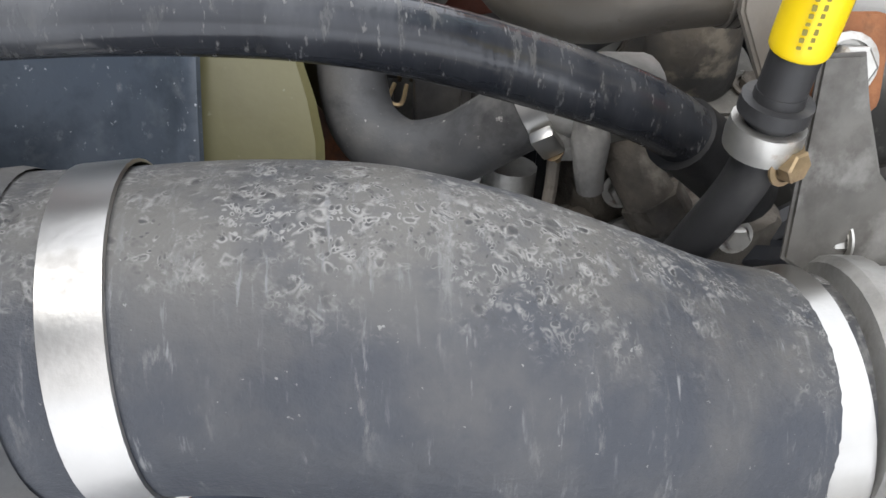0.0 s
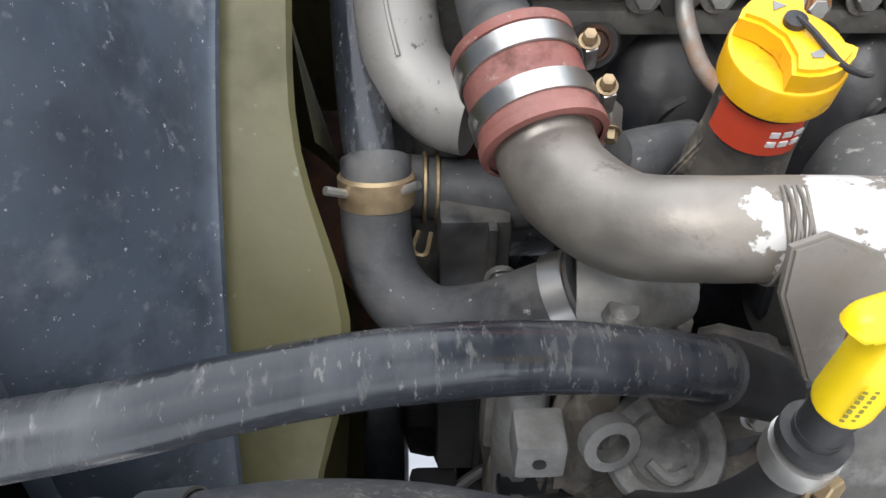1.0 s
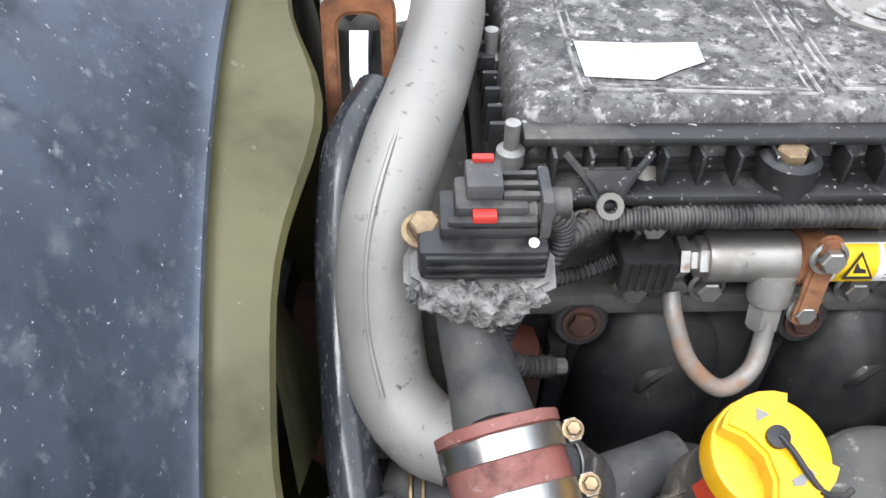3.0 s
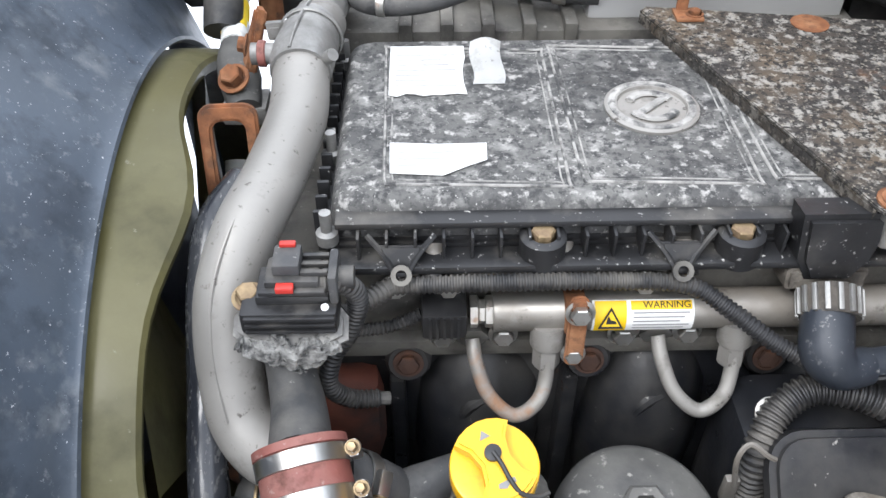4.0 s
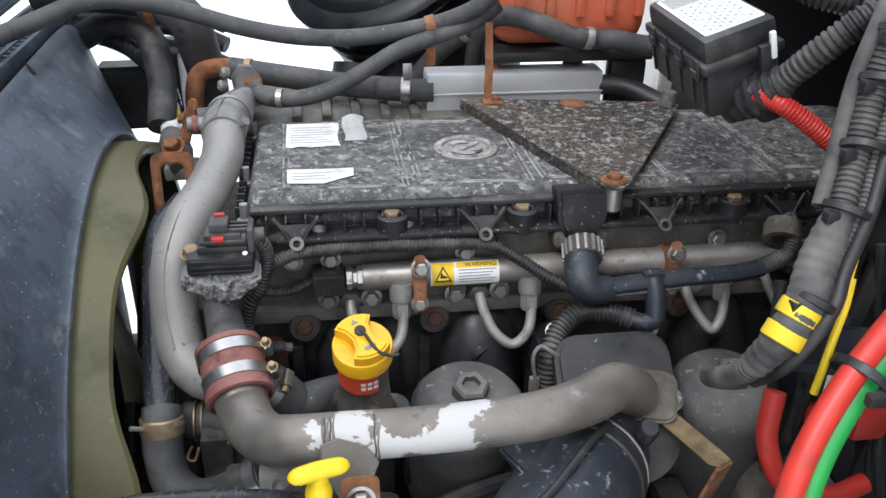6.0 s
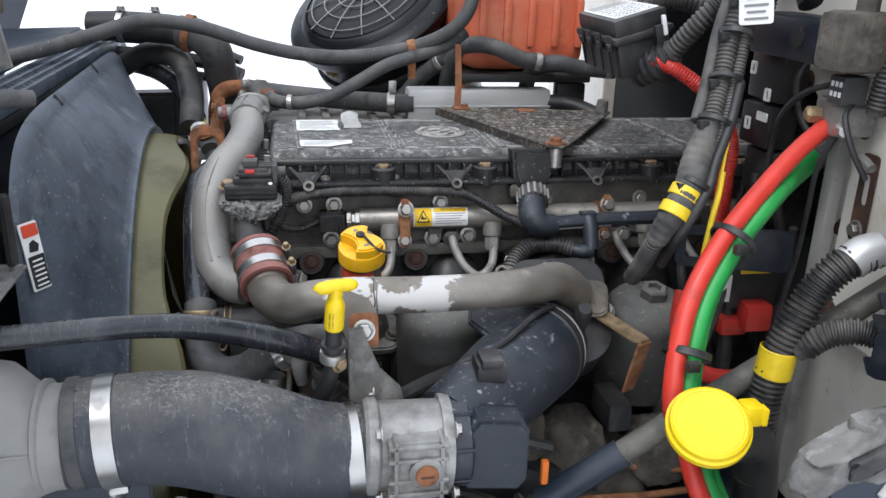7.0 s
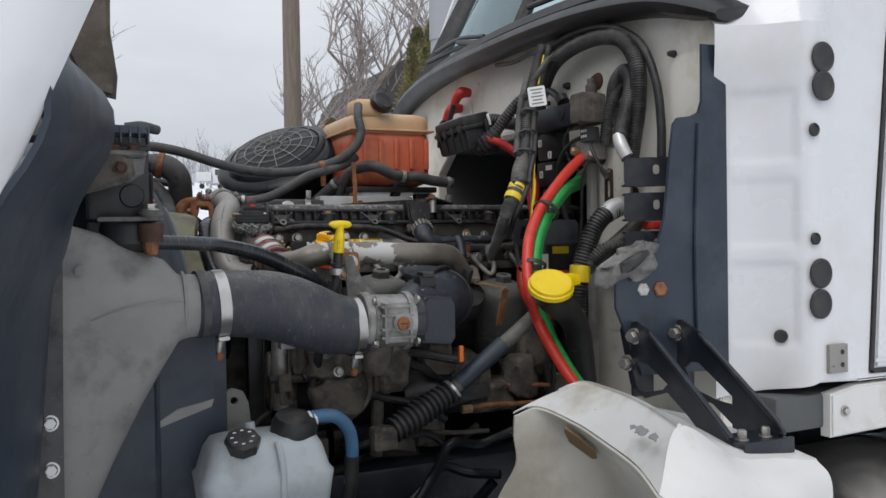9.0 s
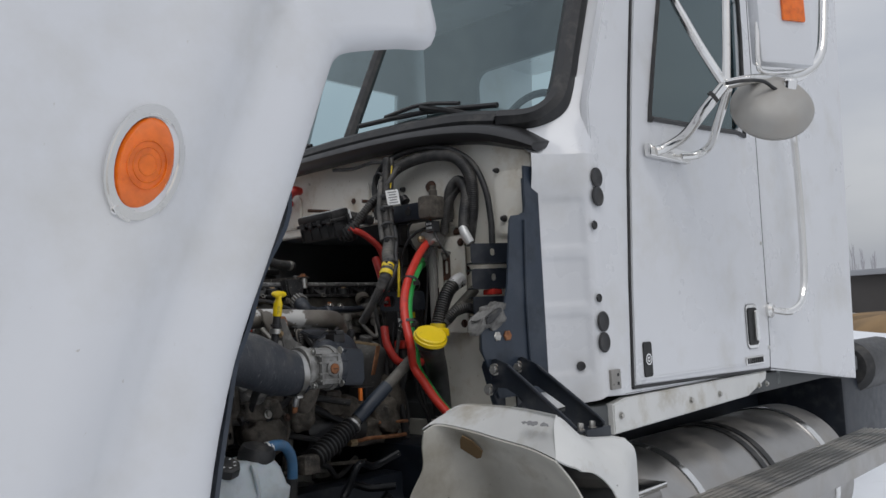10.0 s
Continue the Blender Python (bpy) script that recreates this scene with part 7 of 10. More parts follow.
# oil filter caps
def filter_cap(cx, cy, cz, r, label):
    t = thing("oil_filter_cap", label, "filter cap", (cx, cy, cz - 0.16), "filter caps")
    ax = (0, -0.22, 0.97)
    part("dome", lathe([(r * 0.9, -0.16), (r, -0.155), (r, -0.035), (r * 0.97, -0.018), (r * 0.85, -0.006), (r * 0.5, 0.004), (0.3 * r, 0.006), (0, 0.006)], (cx, cy, cz), ax, 40), M["dustcap"], t)
    part("hex", lathe([(0.0, 0.0), (0.021, 0.004), (0.021, 0.020), (0.018, 0.023), (0.011, 0.023), (0.010, 0.016), (0, 0.016)], (cx, cy, cz), ax, 6), M["dustcap"], t)


filter_cap(0.281, 0.522, 1.276, 0.068, "black plastic oil filter cap with a hexagon top")
filter_cap(0.603, 0.540, 1.254, 0.068, "black plastic fuel filter cap with a hexagon top")

# pump with cast letters between the filters
pp = thing("oil_cooler_housing", "black cast housing with bolts between the filter caps", "engine part", (0.44, 0.56, 1.1))
part("body", box((0.375, 0.555, 1.10), (0.535, 0.665, 1.285), 0.03), M["block"], pp)
part("cover", slab(rounded(0.14, 0.11, 0.03, 5), 0.025, plane_at((0.455, 0.545, 1.262), (1, 0, 0), (0, 0.75, 0.65)), 0.006), M["block"], pp)
part("lower_drum", lathe([(0, 0), (0.05, 0), (0.058, 0.012), (0.058, 0.06), (0, 0.06)], (0.455, 0.51, 1.20), (0, -0.6, 0.8), 28), M["block"], pp)
for x, y, z in ((0.392, 0.525, 1.245), (0.525, 0.525, 1.245), (0.40, 0.60, 1.30), (0.515, 0.60, 1.30)):
    bolt(pp, (x, y, z), (0, -0.65, 0.75), 0.009, M["zinc"])
for k in range(9):
    part("cast_mark", box((0.415 + 0.009 * k, 0.497, 1.247), (0.421 + 0.009 * k, 0.502, 1.258), 0.001), M["block"], pp)
# bare bracket and rusty strap beside the rear filter
bk = thing("rusty_strap_bracket", "bent rusty strap bracket with a bolt beside the filter", "bracket", (0.50, 0.46, 1.2))
part("strap", slab([(-0.012, -0.012), (0.080, -0.011), (0.090, -0.004), (0.090, 0.012), (0.080, 0.013), (-0.012, 0.012)], 0.004, plane_at((0.490, 0.484, 1.264), (0.48, -0.86, -0.17), (0.8, 0.45, 0.1)), 0.001), M["brass"], bk)
part("leg", slab([(-0.012, 0.0), (0.012, 0.0), (0.014, -0.05), (0.010, -0.085), (-0.010, -0.085), (-0.012, -0.05)], 0.004, plane_at((0.535, 0.410, 1.249), (0.9, 0.4, 0.0), (0.05, -0.25, 1)), 0.001), M["rust"], bk)
bolt(bk, (0.496, 0.482, 1.269), (0, -0.2, 1), 0.0075, M["zinc"])

# dipstick with yellow handle, its guide tube and the plate that holds it
dk = thing("dipstick", "lemon yellow T-handled oil dipstick in a black tube", "dipstick", (0.11, 0.31, 1.2))
DA = Vector((0.05, -0.13, 0.99)).normalized()
D0 = Vector((0.113, 0.303, 1.346))
md = Matrix.Translation(D0) @ frame_of(DA)
hd = part("handle", tube([md @ Vector((0, 0, z)) for z in (-0.004, 0.0, 0.025, 0.036, 0.048)], [0.0100, 0.0110, 0.0110, 0.0078, 0.0078], 20, 4), M["yellow"], dk)
DX = Vector((1, 0.25, 0.0)).normalized()
tc = D0 + DA * 0.050
part("cross_grip", tube([tc - DX * 0.020 - DA * 0.004, tc - DX * 0.017 - DA * 0.001, tc, tc + DX * 0.017 - DA * 0.001, tc + DX * 0.020 - DA * 0.004], [0.0055, 0.0072, 0.0078, 0.0072, 0.0055], 14, 5), M["yellow"], hd)
for row_x in (-0.0022, 0.0016):
    for k in range(7):
        part("print_bar", slab(rounded(0.0016, 0.0012 + 0.0005 * (k % 3), 0.0003, 1), 0.0003, plane_at(D0 + DA * (0.003 + 0.0029 * k) + Vector((row_x - 0.004, -0.01035, -0.0014)), (1, -0.4, 0), DA), 0), M["faintprint"], hd)
part("stem", tube([D0 + DA * 0.0, D0 - DA * 0.035], 0.0092, 16, 2), M["rubber_black"], dk)
part("guide_tube", tube([D0 - DA * 0.02, D0 - DA * 0.06, (0.098, 0.322, 1.245), (0.094, 0.36, 1.18), (0.10, 0.45, 1.05)], 0.0096, 16, 6), M["rubber_black"], dk)
part("support_ring", lathe([(0.0098, -0.006), (0.0142, -0.006), (0.0148, 0.0), (0.0142, 0.006), (0.0098, 0.006)], D0 - DA * 0.040, DA, 24), M["zinc"], dk)
part("upper_ring", lathe([(0.0090, -0.003), (0.0135, -0.003), (0.0135, 0.003), (0.0090, 0.003)], D0 - DA * 0.027, DA, 24), M["rubber_black"], dk)
bolt(dk, (0.118, 0.300, 1.299), (0.5, -0.9, 0.1), 0.0062, M["brass"])
gp = thing("support_plate", "curved dull steel support plate over the throttle", "bracket", (0.15, 0.32, 1.25))
part("plate", slab([(0, 0), (0.018, 0.0), (0.024, -0.02), (0.036, -0.050), (0.060, -0.075), (0.066, -0.10), (0.04, -0.115), (0.0, -0.085)], 0.004, plane_at((0.128, 0.318, 1.335), (1, 0.1, 0), (0, 0.15, 1)), 0.0015), M["dull_plate"], gp)

# intake hose with its two clamps
ih = thing("intake_hose", "thick black rubber intake hose, dusty and chalk-stained", "hose", (0.0, 0.27, 1.18))
bm = tube([(-0.163, 0.257, 1.259), (-0.120, 0.260, 1.258), (-0.08, 0.264, 1.2555), (-0.04, 0.262, 1.252), (0.0, 0.259, 1.242), (0.04, 0.260, 1.227), (0.08, 0.264, 1.212), (0.1275, 0.270, 1.203), (0.150, 0.271, 1.202)], [0.0565, 0.0575, 0.0595, 0.0615, 0.0620, 0.0605, 0.0575, 0.0530, 0.0525], 64, 10)
part("hose", bm, M["hose"], ih)
part("end_lip", lathe([(0.0570, -0.006), (0.0586, -0.005), (0.0588, 0.004), (0.0575, 0.008)], (-0.1545, 0.257, 1.259), (1, 0.06, 0.06), 48), M["rubber"], ih)
for k in range(6):
    part("moulded_mark", box((-0.006 + 0.0045 * k, 0.2115, 1.222 - 0.0006 * k), (-0.003 + 0.0045 * k, 0.2135, 1.228 - 0.0006 * k), 0), M["rubber"], ih)
for at_, r_ in ((Vector((-0.1220, 0.246, 1.200)), 0), (Vector((0.1275, 0.256, 1.150)), 0)):
    tbn = thing("tension_bolt", "spring-loaded clamp bolt with a rusty tip under the hose", "bolt", at_, "clamp bolts")
    part("housing", lathe([(0, 0), (0.0085, 0), (0.0085, -0.022), (0.007, -0.026), (0, -0.026)], at_, (0, -0.25, 1), 16), M["steel"], tbn)
    part("tip", lathe([(0, 0), (0.0065, 0), (0.0065, -0.012), (0.004, -0.016), (0, -0.016)], at_ + Vector((0, 0.0065, -0.025)), (0, -0.25, 1), 12), M["rust"], tbn)
clamp("hose_clamp", (-0.1220, 0.260, 1.258), (1, 0.06, 0.06), 0.0585, 0.020, "wide bright steel hose clamp on the intake hose", (0, -0.25, -1), "intake clamps")
clamp("hose_clamp", (0.1275, 0.270, 1.203), (1, 0.07, 0.04), 0.0544, 0.018, "bright steel hose clamp at the throttle", (0, -0.25, -1), "intake clamps")

# throttle body
tb = thing("intake_throttle", "dirty cast aluminium intake throttle with a rusty plug", "throttle", (0.19, 0.27, 1.15))
part("inlet_ring", lathe([(0, 0), (0.052, 0.0), (0.055, 0.004), (0.055, 0.014), (0.050, 0.018), (0, 0.018)], (0.140, 0.266, 1.212), (1, 0, -0.04), 40), M["castalu"], tb)
part("barrel", lathe([(0, 0), (0.050, 0.0), (0.050, 0.085), (0, 0.085)], (0.150, 0.267, 1.2115), (1, 0, -0.03), 40), M["castalu"], tb)
part("outlet_flange", lathe([(0, 0), (0.055, 0.0), (0.056, 0.003), (0.056, 0.012), (0, 0.012)], (0.226, 0.269, 1.209), (1, 0, -0.03), 40), M["castalu"], tb)
part("face_block", box((0.168, 0.212, 1.172), (0.226, 0.27, 1.246), 0.006), M["castalu"], tb)
for z in (1.180, 1.196, 1.222, 1.238):
    part("rib", box((0.164, 0.208, z), (0.230, 0.24, z + 0.005), 0.0015), M["castalu"], tb)
for x in (0.170, 0.220):
    part("web", box((x, 0.208, 1.172), (x + 0.005, 0.25, 1.247), 0.0015), M["castalu"], tb)
part("plug_boss", lathe([(0.019, -0.01), (0.019, 0.005), (0.016, 0.007), (0, 0.007)], (0.205, 0.212, 1.209), (0, -1, 0), 24), M["castalu"], tb)
part("plug", lathe([(0.0125, 0.0), (0.0125, 0.004), (0.0115, 0.005), (0, 0.005)], (0.205, 0.2055, 1.209), (0, -1, 0), 20), M["rust"], tb)
part("plug_slot", box((0.198, 0.1992, 1.2078), (0.212, 0.2003, 1.2102), 0), M["rust_dark"], tb)
for y, z in ((0.222, 1.172), (0.222, 1.252), (0.31, 1.168), (0.31, 1.255)):
    bolt(tb, (0.238, y, z), (1, 0, 0), 0.006, M["zinc"])
    bolt(tb, (0.158, y, z), (-1, 0, 0), 0.006, M["zinc"])
part("lower_pipe", tube([(0.185, 0.29, 1.17), (0.186, 0.30, 1.14), (0.190, 0.32, 1.115)], [0.034, 0.030, 0.024], 24, 5), M["grime"], tb)

ab = thing("throttle_actuator", "black plastic throttle actuator box with chamfered face", "actuator", (0.29, 0.28, 1.16))
part("box", slab([(0.250, 1.180), (0.258, 1.166), (0.316, 1.160), (0.326, 1.172), (0.326, 1.236), (0.318, 1.250), (0.266, 1.256), (0.250, 1.236)], 0.090, plane_at((0, 0.320, 0), (1, 0, 0), (0, 0, 1)), 0.005), M["elbow"], ab)
part("lid_seam", slab([(0.248, 1.178), (0.258, 1.164), (0.318, 1.158), (0.328, 1.170), (0.328, 1.238), (0.318, 1.252), (0.264, 1.258), (0.248, 1.238)], 0.006, plane_at((0, 0.270, 0), (1, 0, 0), (0, 0, 1)), 0.001), M["elbow"], ab)
part("neck", lathe([(0.050, 0), (0.052, 0.004), (0.052, 0.02), (0.046, 0.024)], (0.238, 0.270, 1.209), (1, 0, 0), 36), M["elbow"], ab)
for k in range(7):
    a = math.pi * (0.15 + 0.25 * k)
    part("neck_rib", box((0.238, 0.268 + 0.052 * math.cos(a), 1.207 + 0.052 * math.sin(a)), (0.262, 0.272 + 0.055 * math.cos(a), 1.211 + 0.055 * math.sin(a)), 0.001), M["elbow"], ab)

eb = thing("intake_elbow", "big dusty black intake elbow behind the throttle", "intake pipe", (0.36, 0.42, 1.2))
part("elbow", tube([(0.245, 0.285, 1.215), (0.285, 0.318, 1.225), (0.330, 0.360, 1.232), (0.375, 0.410, 1.234), (0.410, 0.462, 1.228), (0.425, 0.52, 1.20), (0.43, 0.56, 1.16)], [0.050, 0.054, 0.060, 0.064, 0.062, 0.056, 0.05], 36, 7), M["elbow"], eb)
part("flat_top", slab([(0, 0), (0.12, 0), (0.135, 0.03), (0.12, 0.085), (0.02, 0.085), (-0.01, 0.04)], 0.010, plane_at((0.315, 0.385, 1.272), (0.85, 0.35, 0.0), (-0.3, 0.8, 0.25)), 0.003), M["elbow"], eb)
part("band", lathe([(0.0645, -0.008), (0.0668, -0.006), (0.0668, 0.006), (0.0645, 0.008)], (0.392, 0.434, 1.2325), (0.60, 0.79, -0.05), 44), M["rubber_black"], eb)
part("band_edge", lathe([(0.0648, -0.0015), (0.0662, -0.001), (0.0662, 0.001), (0.0648, 0.0015)], (0.400, 0.446, 1.231), (0.58, 0.80, -0.08), 44), M["tube_grey"], eb)
part("connector", box((0.276, 0.288, 1.268), (0.312, 0.325, 1.292), 0.004), M["plastic"], eb)
part("connector_lid", box((0.280, 0.284, 1.288), (0.306, 0.318, 1.300), 0.003), M["plastic"], eb)
part("sensor_stub", lathe([(0, 0), (0.012, 0), (0.012, 0.028), (0.009, 0.034), (0, 0.034)], (0.452, 0.440, 1.268), (0, -0.5, 0.86), 14), M["plastic"], eb)
part("cable", tube([(0.265, 0.335, 1.272), (0.29, 0.330, 1.285), (0.32, 0.345, 1.292), (0.345, 0.365, 1.300), (0.38, 0.40, 1.305), (0.41, 0.43, 1.30)], 0.0042, 8, 6), M["rubber_black"], eb)
conduit([(0.255, 0.305, 1.262), (0.29, 0.290, 1.262), (0.305, 0.300, 1.24), (0.31, 0.315, 1.20), (0.32, 0.33, 1.17)], 0.0075, "black corrugated cable guard over the intake elbow")

# long black tube across the front
lt = thing("crossover_tube", "glossy black bent coolant tube with chalky stains", "pipe", (-0.1, 0.29, 1.30))
part("tube", tube([(-0.30, 0.250, 1.368), (-0.22, 0.264, 1.367), (-0.157, 0.279, 1.364), (-0.127, 0.287, 1.362), (-0.096, 0.300, 1.357), (-0.060, 0.315, 1.349), (-0.020, 0.331, 1.336), (0.027, 0.350, 1.315), (0.082, 0.368, 1.288), (0.12, 0.385, 1.258), (0.15, 0.405, 1.225)], [0.0125, 0.0125, 0.0125, 0.0125, 0.0130, 0.0137, 0.0145, 0.0150, 0.0152, 0.0152, 0.0152], 24, 8), M["glossy_black"], lt)
part("end_hose", tube([(0.105, 0.378, 1.270), (0.125, 0.389, 1.252), (0.16, 0.412, 1.215)], 0.0185, 20, 4), M["rubber_black"], lt, "black rubber end hose")



# ---- fan, shroud and radiator ----
FY, FZ = 0.850, 0.970
sh = thing("fan_shroud", "blue-grey plastic fan shroud with pale specks", "fan shroud", (-0.2, FY, 0.6))
bm = bmesh.new()
loops = []
N = 144


def shroud_loop(x, half_y, half_z, power, cz):
    out = []
    for j in range(N):
        a = 2 * math.pi * j / N
        c, s = math.cos(a), math.sin(a)
        out.append((x, FY + half_y * math.copysign(abs(c) ** (2 / power), c), cz + half_z * math.copysign(abs(s) ** (2 / power), s)))
    return out


def skew(x, y):
    """The fan and shroud stand slightly askew to the engine."""
    return x - 0.035 * (y - FY)


SECTIONS = [(-0.150, 0.479, 0.479, 0.5), (-0.1515, 0.483, 0.483, 0.5), (-0.156, 0.4845, 0.4845, 0.5)]
for k in range(1, 13):
    f = k / 12
    SECTIONS.append((-0.156 - 0.080 * f, 0.4845 - 0.010 * f, 0.4845 + 0.074 * f ** 1.1, 0.5 - 0.36 * f ** 0.9))
SECTIONS += [(-0.239, 0.4785, 0.566, 0.13), (-0.248, 0.4795, 0.574, 0.13), (-0.249, 0.474, 0.568, 0.13), (-0.236, 0.466, 0.550, 0.14), (-0.195, 0.470, 0.515, 0.32), (-0.156, 0.475, 0.475, 0.5)]
for x, hy, hz_, inv in SECTIONS:
    loops.append([bm.verts.new((skew(p[0], p[1]), p[1], p[2])) for p in shroud_loop(x, hy, hz_, 1 / inv, FZ)])
for a, b in zip(loops, loops[1:] + loops[:1]):
    for j in range(N):
        k = (j + 1) % N
        bm.faces.new((a[j], a[k], b[k], b[j]))
part("shroud_body", bm, M["shroud"], sh, sharp=50)
for y, z in ((0.653, 1.5365), (0.943, 1.5395)):
    part("flange_slot", slab(rounded(0.006, 0.017, 0.0025, 3), 0.002, plane_at((skew(-0.2405, y), y, z), (0, 1, 0), (-0.55, 0.12, 0.8)), 0), M["ink"], sh, "dark slot in the flange")
label_at = Vector((-0.2125, 0.3895, 1.408))
lab_x, lab_y = Vector((0.53, 0.85, 0.0)), Vector((-0.03, 0.25, 1.0))
lab = part("caution_label", slab(rounded(0.034, 0.125, 0.003, 3), 0.0015, plane_at(label_at, lab_x, lab_y) @ Matrix.Diagonal((0.72, 0.62, 1, 1)), 0), M["label"], sh, "white caution label with a red head and black field")
ml = plane_at(label_at + Vector((0.0020, -0.0010, 0.0002)), lab_x, lab_y) @ Matrix.Diagonal((0.72, 0.62, 1, 1))
part("red_head", slab(rounded(0.028, 0.022, 0.002, 2, 0, 0.048), 0.001, ml, 0), M["redink"], lab)
part("black_field", slab(rounded(0.029, 0.060, 0.002, 2, 0, -0.028), 0.001, ml, 0), M["ink"], lab)
for k in range(6):
    part("text_bar", slab(rounded(0.022 - 0.003 * (k % 2), 0.003, 0.0005, 1, 0, -0.052 + 0.009 * k), 0.0016, ml, 0), M["label"], lab)
part("palm_sign", slab([(-0.009, 0.010), (0.006, 0.008), (0.010, 0.020), (0.002, 0.030), (-0.006, 0.026)], 0.001, ml, 0), M["ink"], lab)

fan = thing("cooling_fan", "olive green plastic ring fan with curved blades", "fan", (-0.15, FY, FZ - 0.4))
bm = bmesh.new()
loops = []
for r, e0, e1 in ((0.448, -0.195, 0), (0.466, -0.192, 0), (0.469, -0.156, 0), (0.4685, 0, 0.5), (0.465, 0, 0.93), (0.460, 0, 1), (0.450, 0, 0.96)):
    row = []
    for j in range(120):
        a = 2 * math.pi * j / 120
        wide = (0.5 + 0.5 * math.cos(8 * (a - 1.80))) ** 2.0
        edge_x = -0.112 + 0.028 * wide
        row.append(bm.verts.new((skew(e0 if e0 else -0.156 + (edge_x + 0.156) * e1, FY + r * math.cos(a)), FY + r * math.cos(a), FZ + r * math.sin(a))))
    loops.append(row)
for a, b in zip(loops, loops[1:] + loops[:1]):
    for j in range(120):
        k = (j + 1) % 120
        bm.faces.new((a[j], a[k], b[k], b[j]))
part("ring", bm, M["olive"], fan)
for k in range(8):
    a0 = 2 * math.pi * k / 8 + 0.35
    bm = bmesh.new()
    g = []
    for i in range(7):
        r = 0.13 + 0.322 * i / 6
        row = []
        for j in range(6):
            f = j / 5 - 0.5
            a = a0 + f * 0.64 + 0.10 * i / 6
            row.append(bm.verts.new((-0.134 + 0.088 * f + 0.010 * math.sin(math.pi * (f + 0.5)), FY + r * math.cos(a), FZ + r * math.sin(a))))
        g.append(row)
    for i in range(6):
        for j in range(5):
            bm.faces.new((g[i][j], g[i + 1][j], g[i + 1][j + 1], g[i][j + 1]))
    bmesh.ops.solidify(bm, geom=bm.faces[:], thickness=0.004)
    part("blade", bm, M["olive"], fan)
part("hub_disc", lathe([(0, -0.012), (0.150, -0.012), (0.154, -0.006), (0.154, 0.004), (0.145, 0.006), (0, 0.006)], (-0.152, FY, FZ), (1, 0, 0), 40), M["rubber_black"], fan)
part("clutch_drum", lathe([(0, 0), (0.122, 0), (0.125, 0.004), (0.125, 0.078), (0.120, 0.082), (0, 0.082)], (-0.147, FY, FZ), (1, 0, 0), 36), M["rust_dark"], fan)
bp_ = thing("belt_pulley", "grooved black belt pulleys on the engine front", "pulley", (-0.05, FY, 0.9))
part("pulley", lathe([(0, 0), (0.085, 0), (0.085, 0.004), (0.078, 0.008), (0.085, 0.012), (0.078, 0.016), (0.085, 0.020), (0.085, 0.026), (0, 0.026)], (-0.058, 0.70, 1.18), (1, 0, 0), 36), M["rubber_black"], bp_)
part("idler", lathe([(0, 0), (0.045, 0), (0.045, 0.03), (0, 0.03)], (-0.060, 0.98, 1.30), (1, 0, 0), 28), M["rubber_black"], bp_)
part("belt", tube([(-0.045, 0.62, 1.20), (-0.045, 0.66, 1.262), (-0.045, 0.80, 1.33), (-0.045, 0.98, 1.352), (-0.045, 1.03, 1.30), (-0.045, 0.98, 1.10)], 0.010, 6, 6, squash=0.35), M["rubber_black"], bp_)
# reflective heat sleeves seen between fan and engine
slv = thing("white_sleeve", "bright white plastic sleeve end behind the fan", "sleeve", (-0.10, 1.0, 1.1))
part("sleeve", tube([(-0.119, 0.955, 1.130), (-0.119, 1.00, 1.185), (-0.119, 1.05, 1.235)], 0.018, 12, 4), M["label"], slv)
part("dark_end", tube([(-0.119, 0.925, 1.095), (-0.119, 0.957, 1.132)], 0.0185, 12, 2), M["rubber_black"], slv)

rd = thing("radiator", "black radiator with ribbed top frame behind the shroud", "radiator", (-0.33, FY, 0.5))
part("core", box((-0.365, 0.40, 0.5), (-0.272, 1.30, 1.515), 0.01), M["black_steel"], rd)
part("top_rail", box((-0.335, 0.34, 1.516), (-0.268, 1.40, 1.533), 0.004), M["plastic"], rd)
for k in range(50):
    part("top_rib", box((-0.331, 0.36 + 0.0205 * k, 1.533), (-0.271, 0.3650 + 0.0205 * k, 1.550), 0.001), M["shroud"], rd)
for x in (-0.330, -0.310, -0.290, -0.272):
    part("top_edge", box((x - 0.0035, 0.35, 1.534), (x + 0.0035, 1.39, 1.553), 0.001), M["shroud"], rd)
part("front_panel", slab([(-0.62, 0.30), (-0.345, 0.30), (-0.345, 1.36), (-0.62, 1.36)], 0.012, plane_at((0, 0, 1.545), (1, 0, 0.04), (0, 1, 0.02)), 0.004), M["navy"], rd, "dark blue moulded top panel")

md_ = thing("side_module", "grimy black module box with ribs beside the radiator", "housing", (-0.30, 0.3, 1.36))
part("box", box((-0.330, 0.245, 1.405), (-0.2335, 0.34, 1.528), 0.008), M["plastic"], md_)
part("cap_block", box((-0.296, 0.245, 1.526), (-0.236, 0.34, 1.542), 0.006), M["plastic"], md_)
for k in range(5):
    part("lattice_bar", box((-0.294 + 0.0145 * k, 0.240, 1.533), (-0.2905 + 0.0145 * k, 0.34, 1.560), 0.001), M["shroud"], md_)
for y in (0.242, 0.275, 0.31, 0.335):
    part("lattice_rail", box((-0.298, y, 1.549), (-0.232, y + 0.005, 1.562), 0.001), M["shroud"], md_)
part("box_seam", box((-0.333, 0.2425, 1.520), (-0.2305, 0.247, 1.5265), 0.0015), M["plastic"], md_)
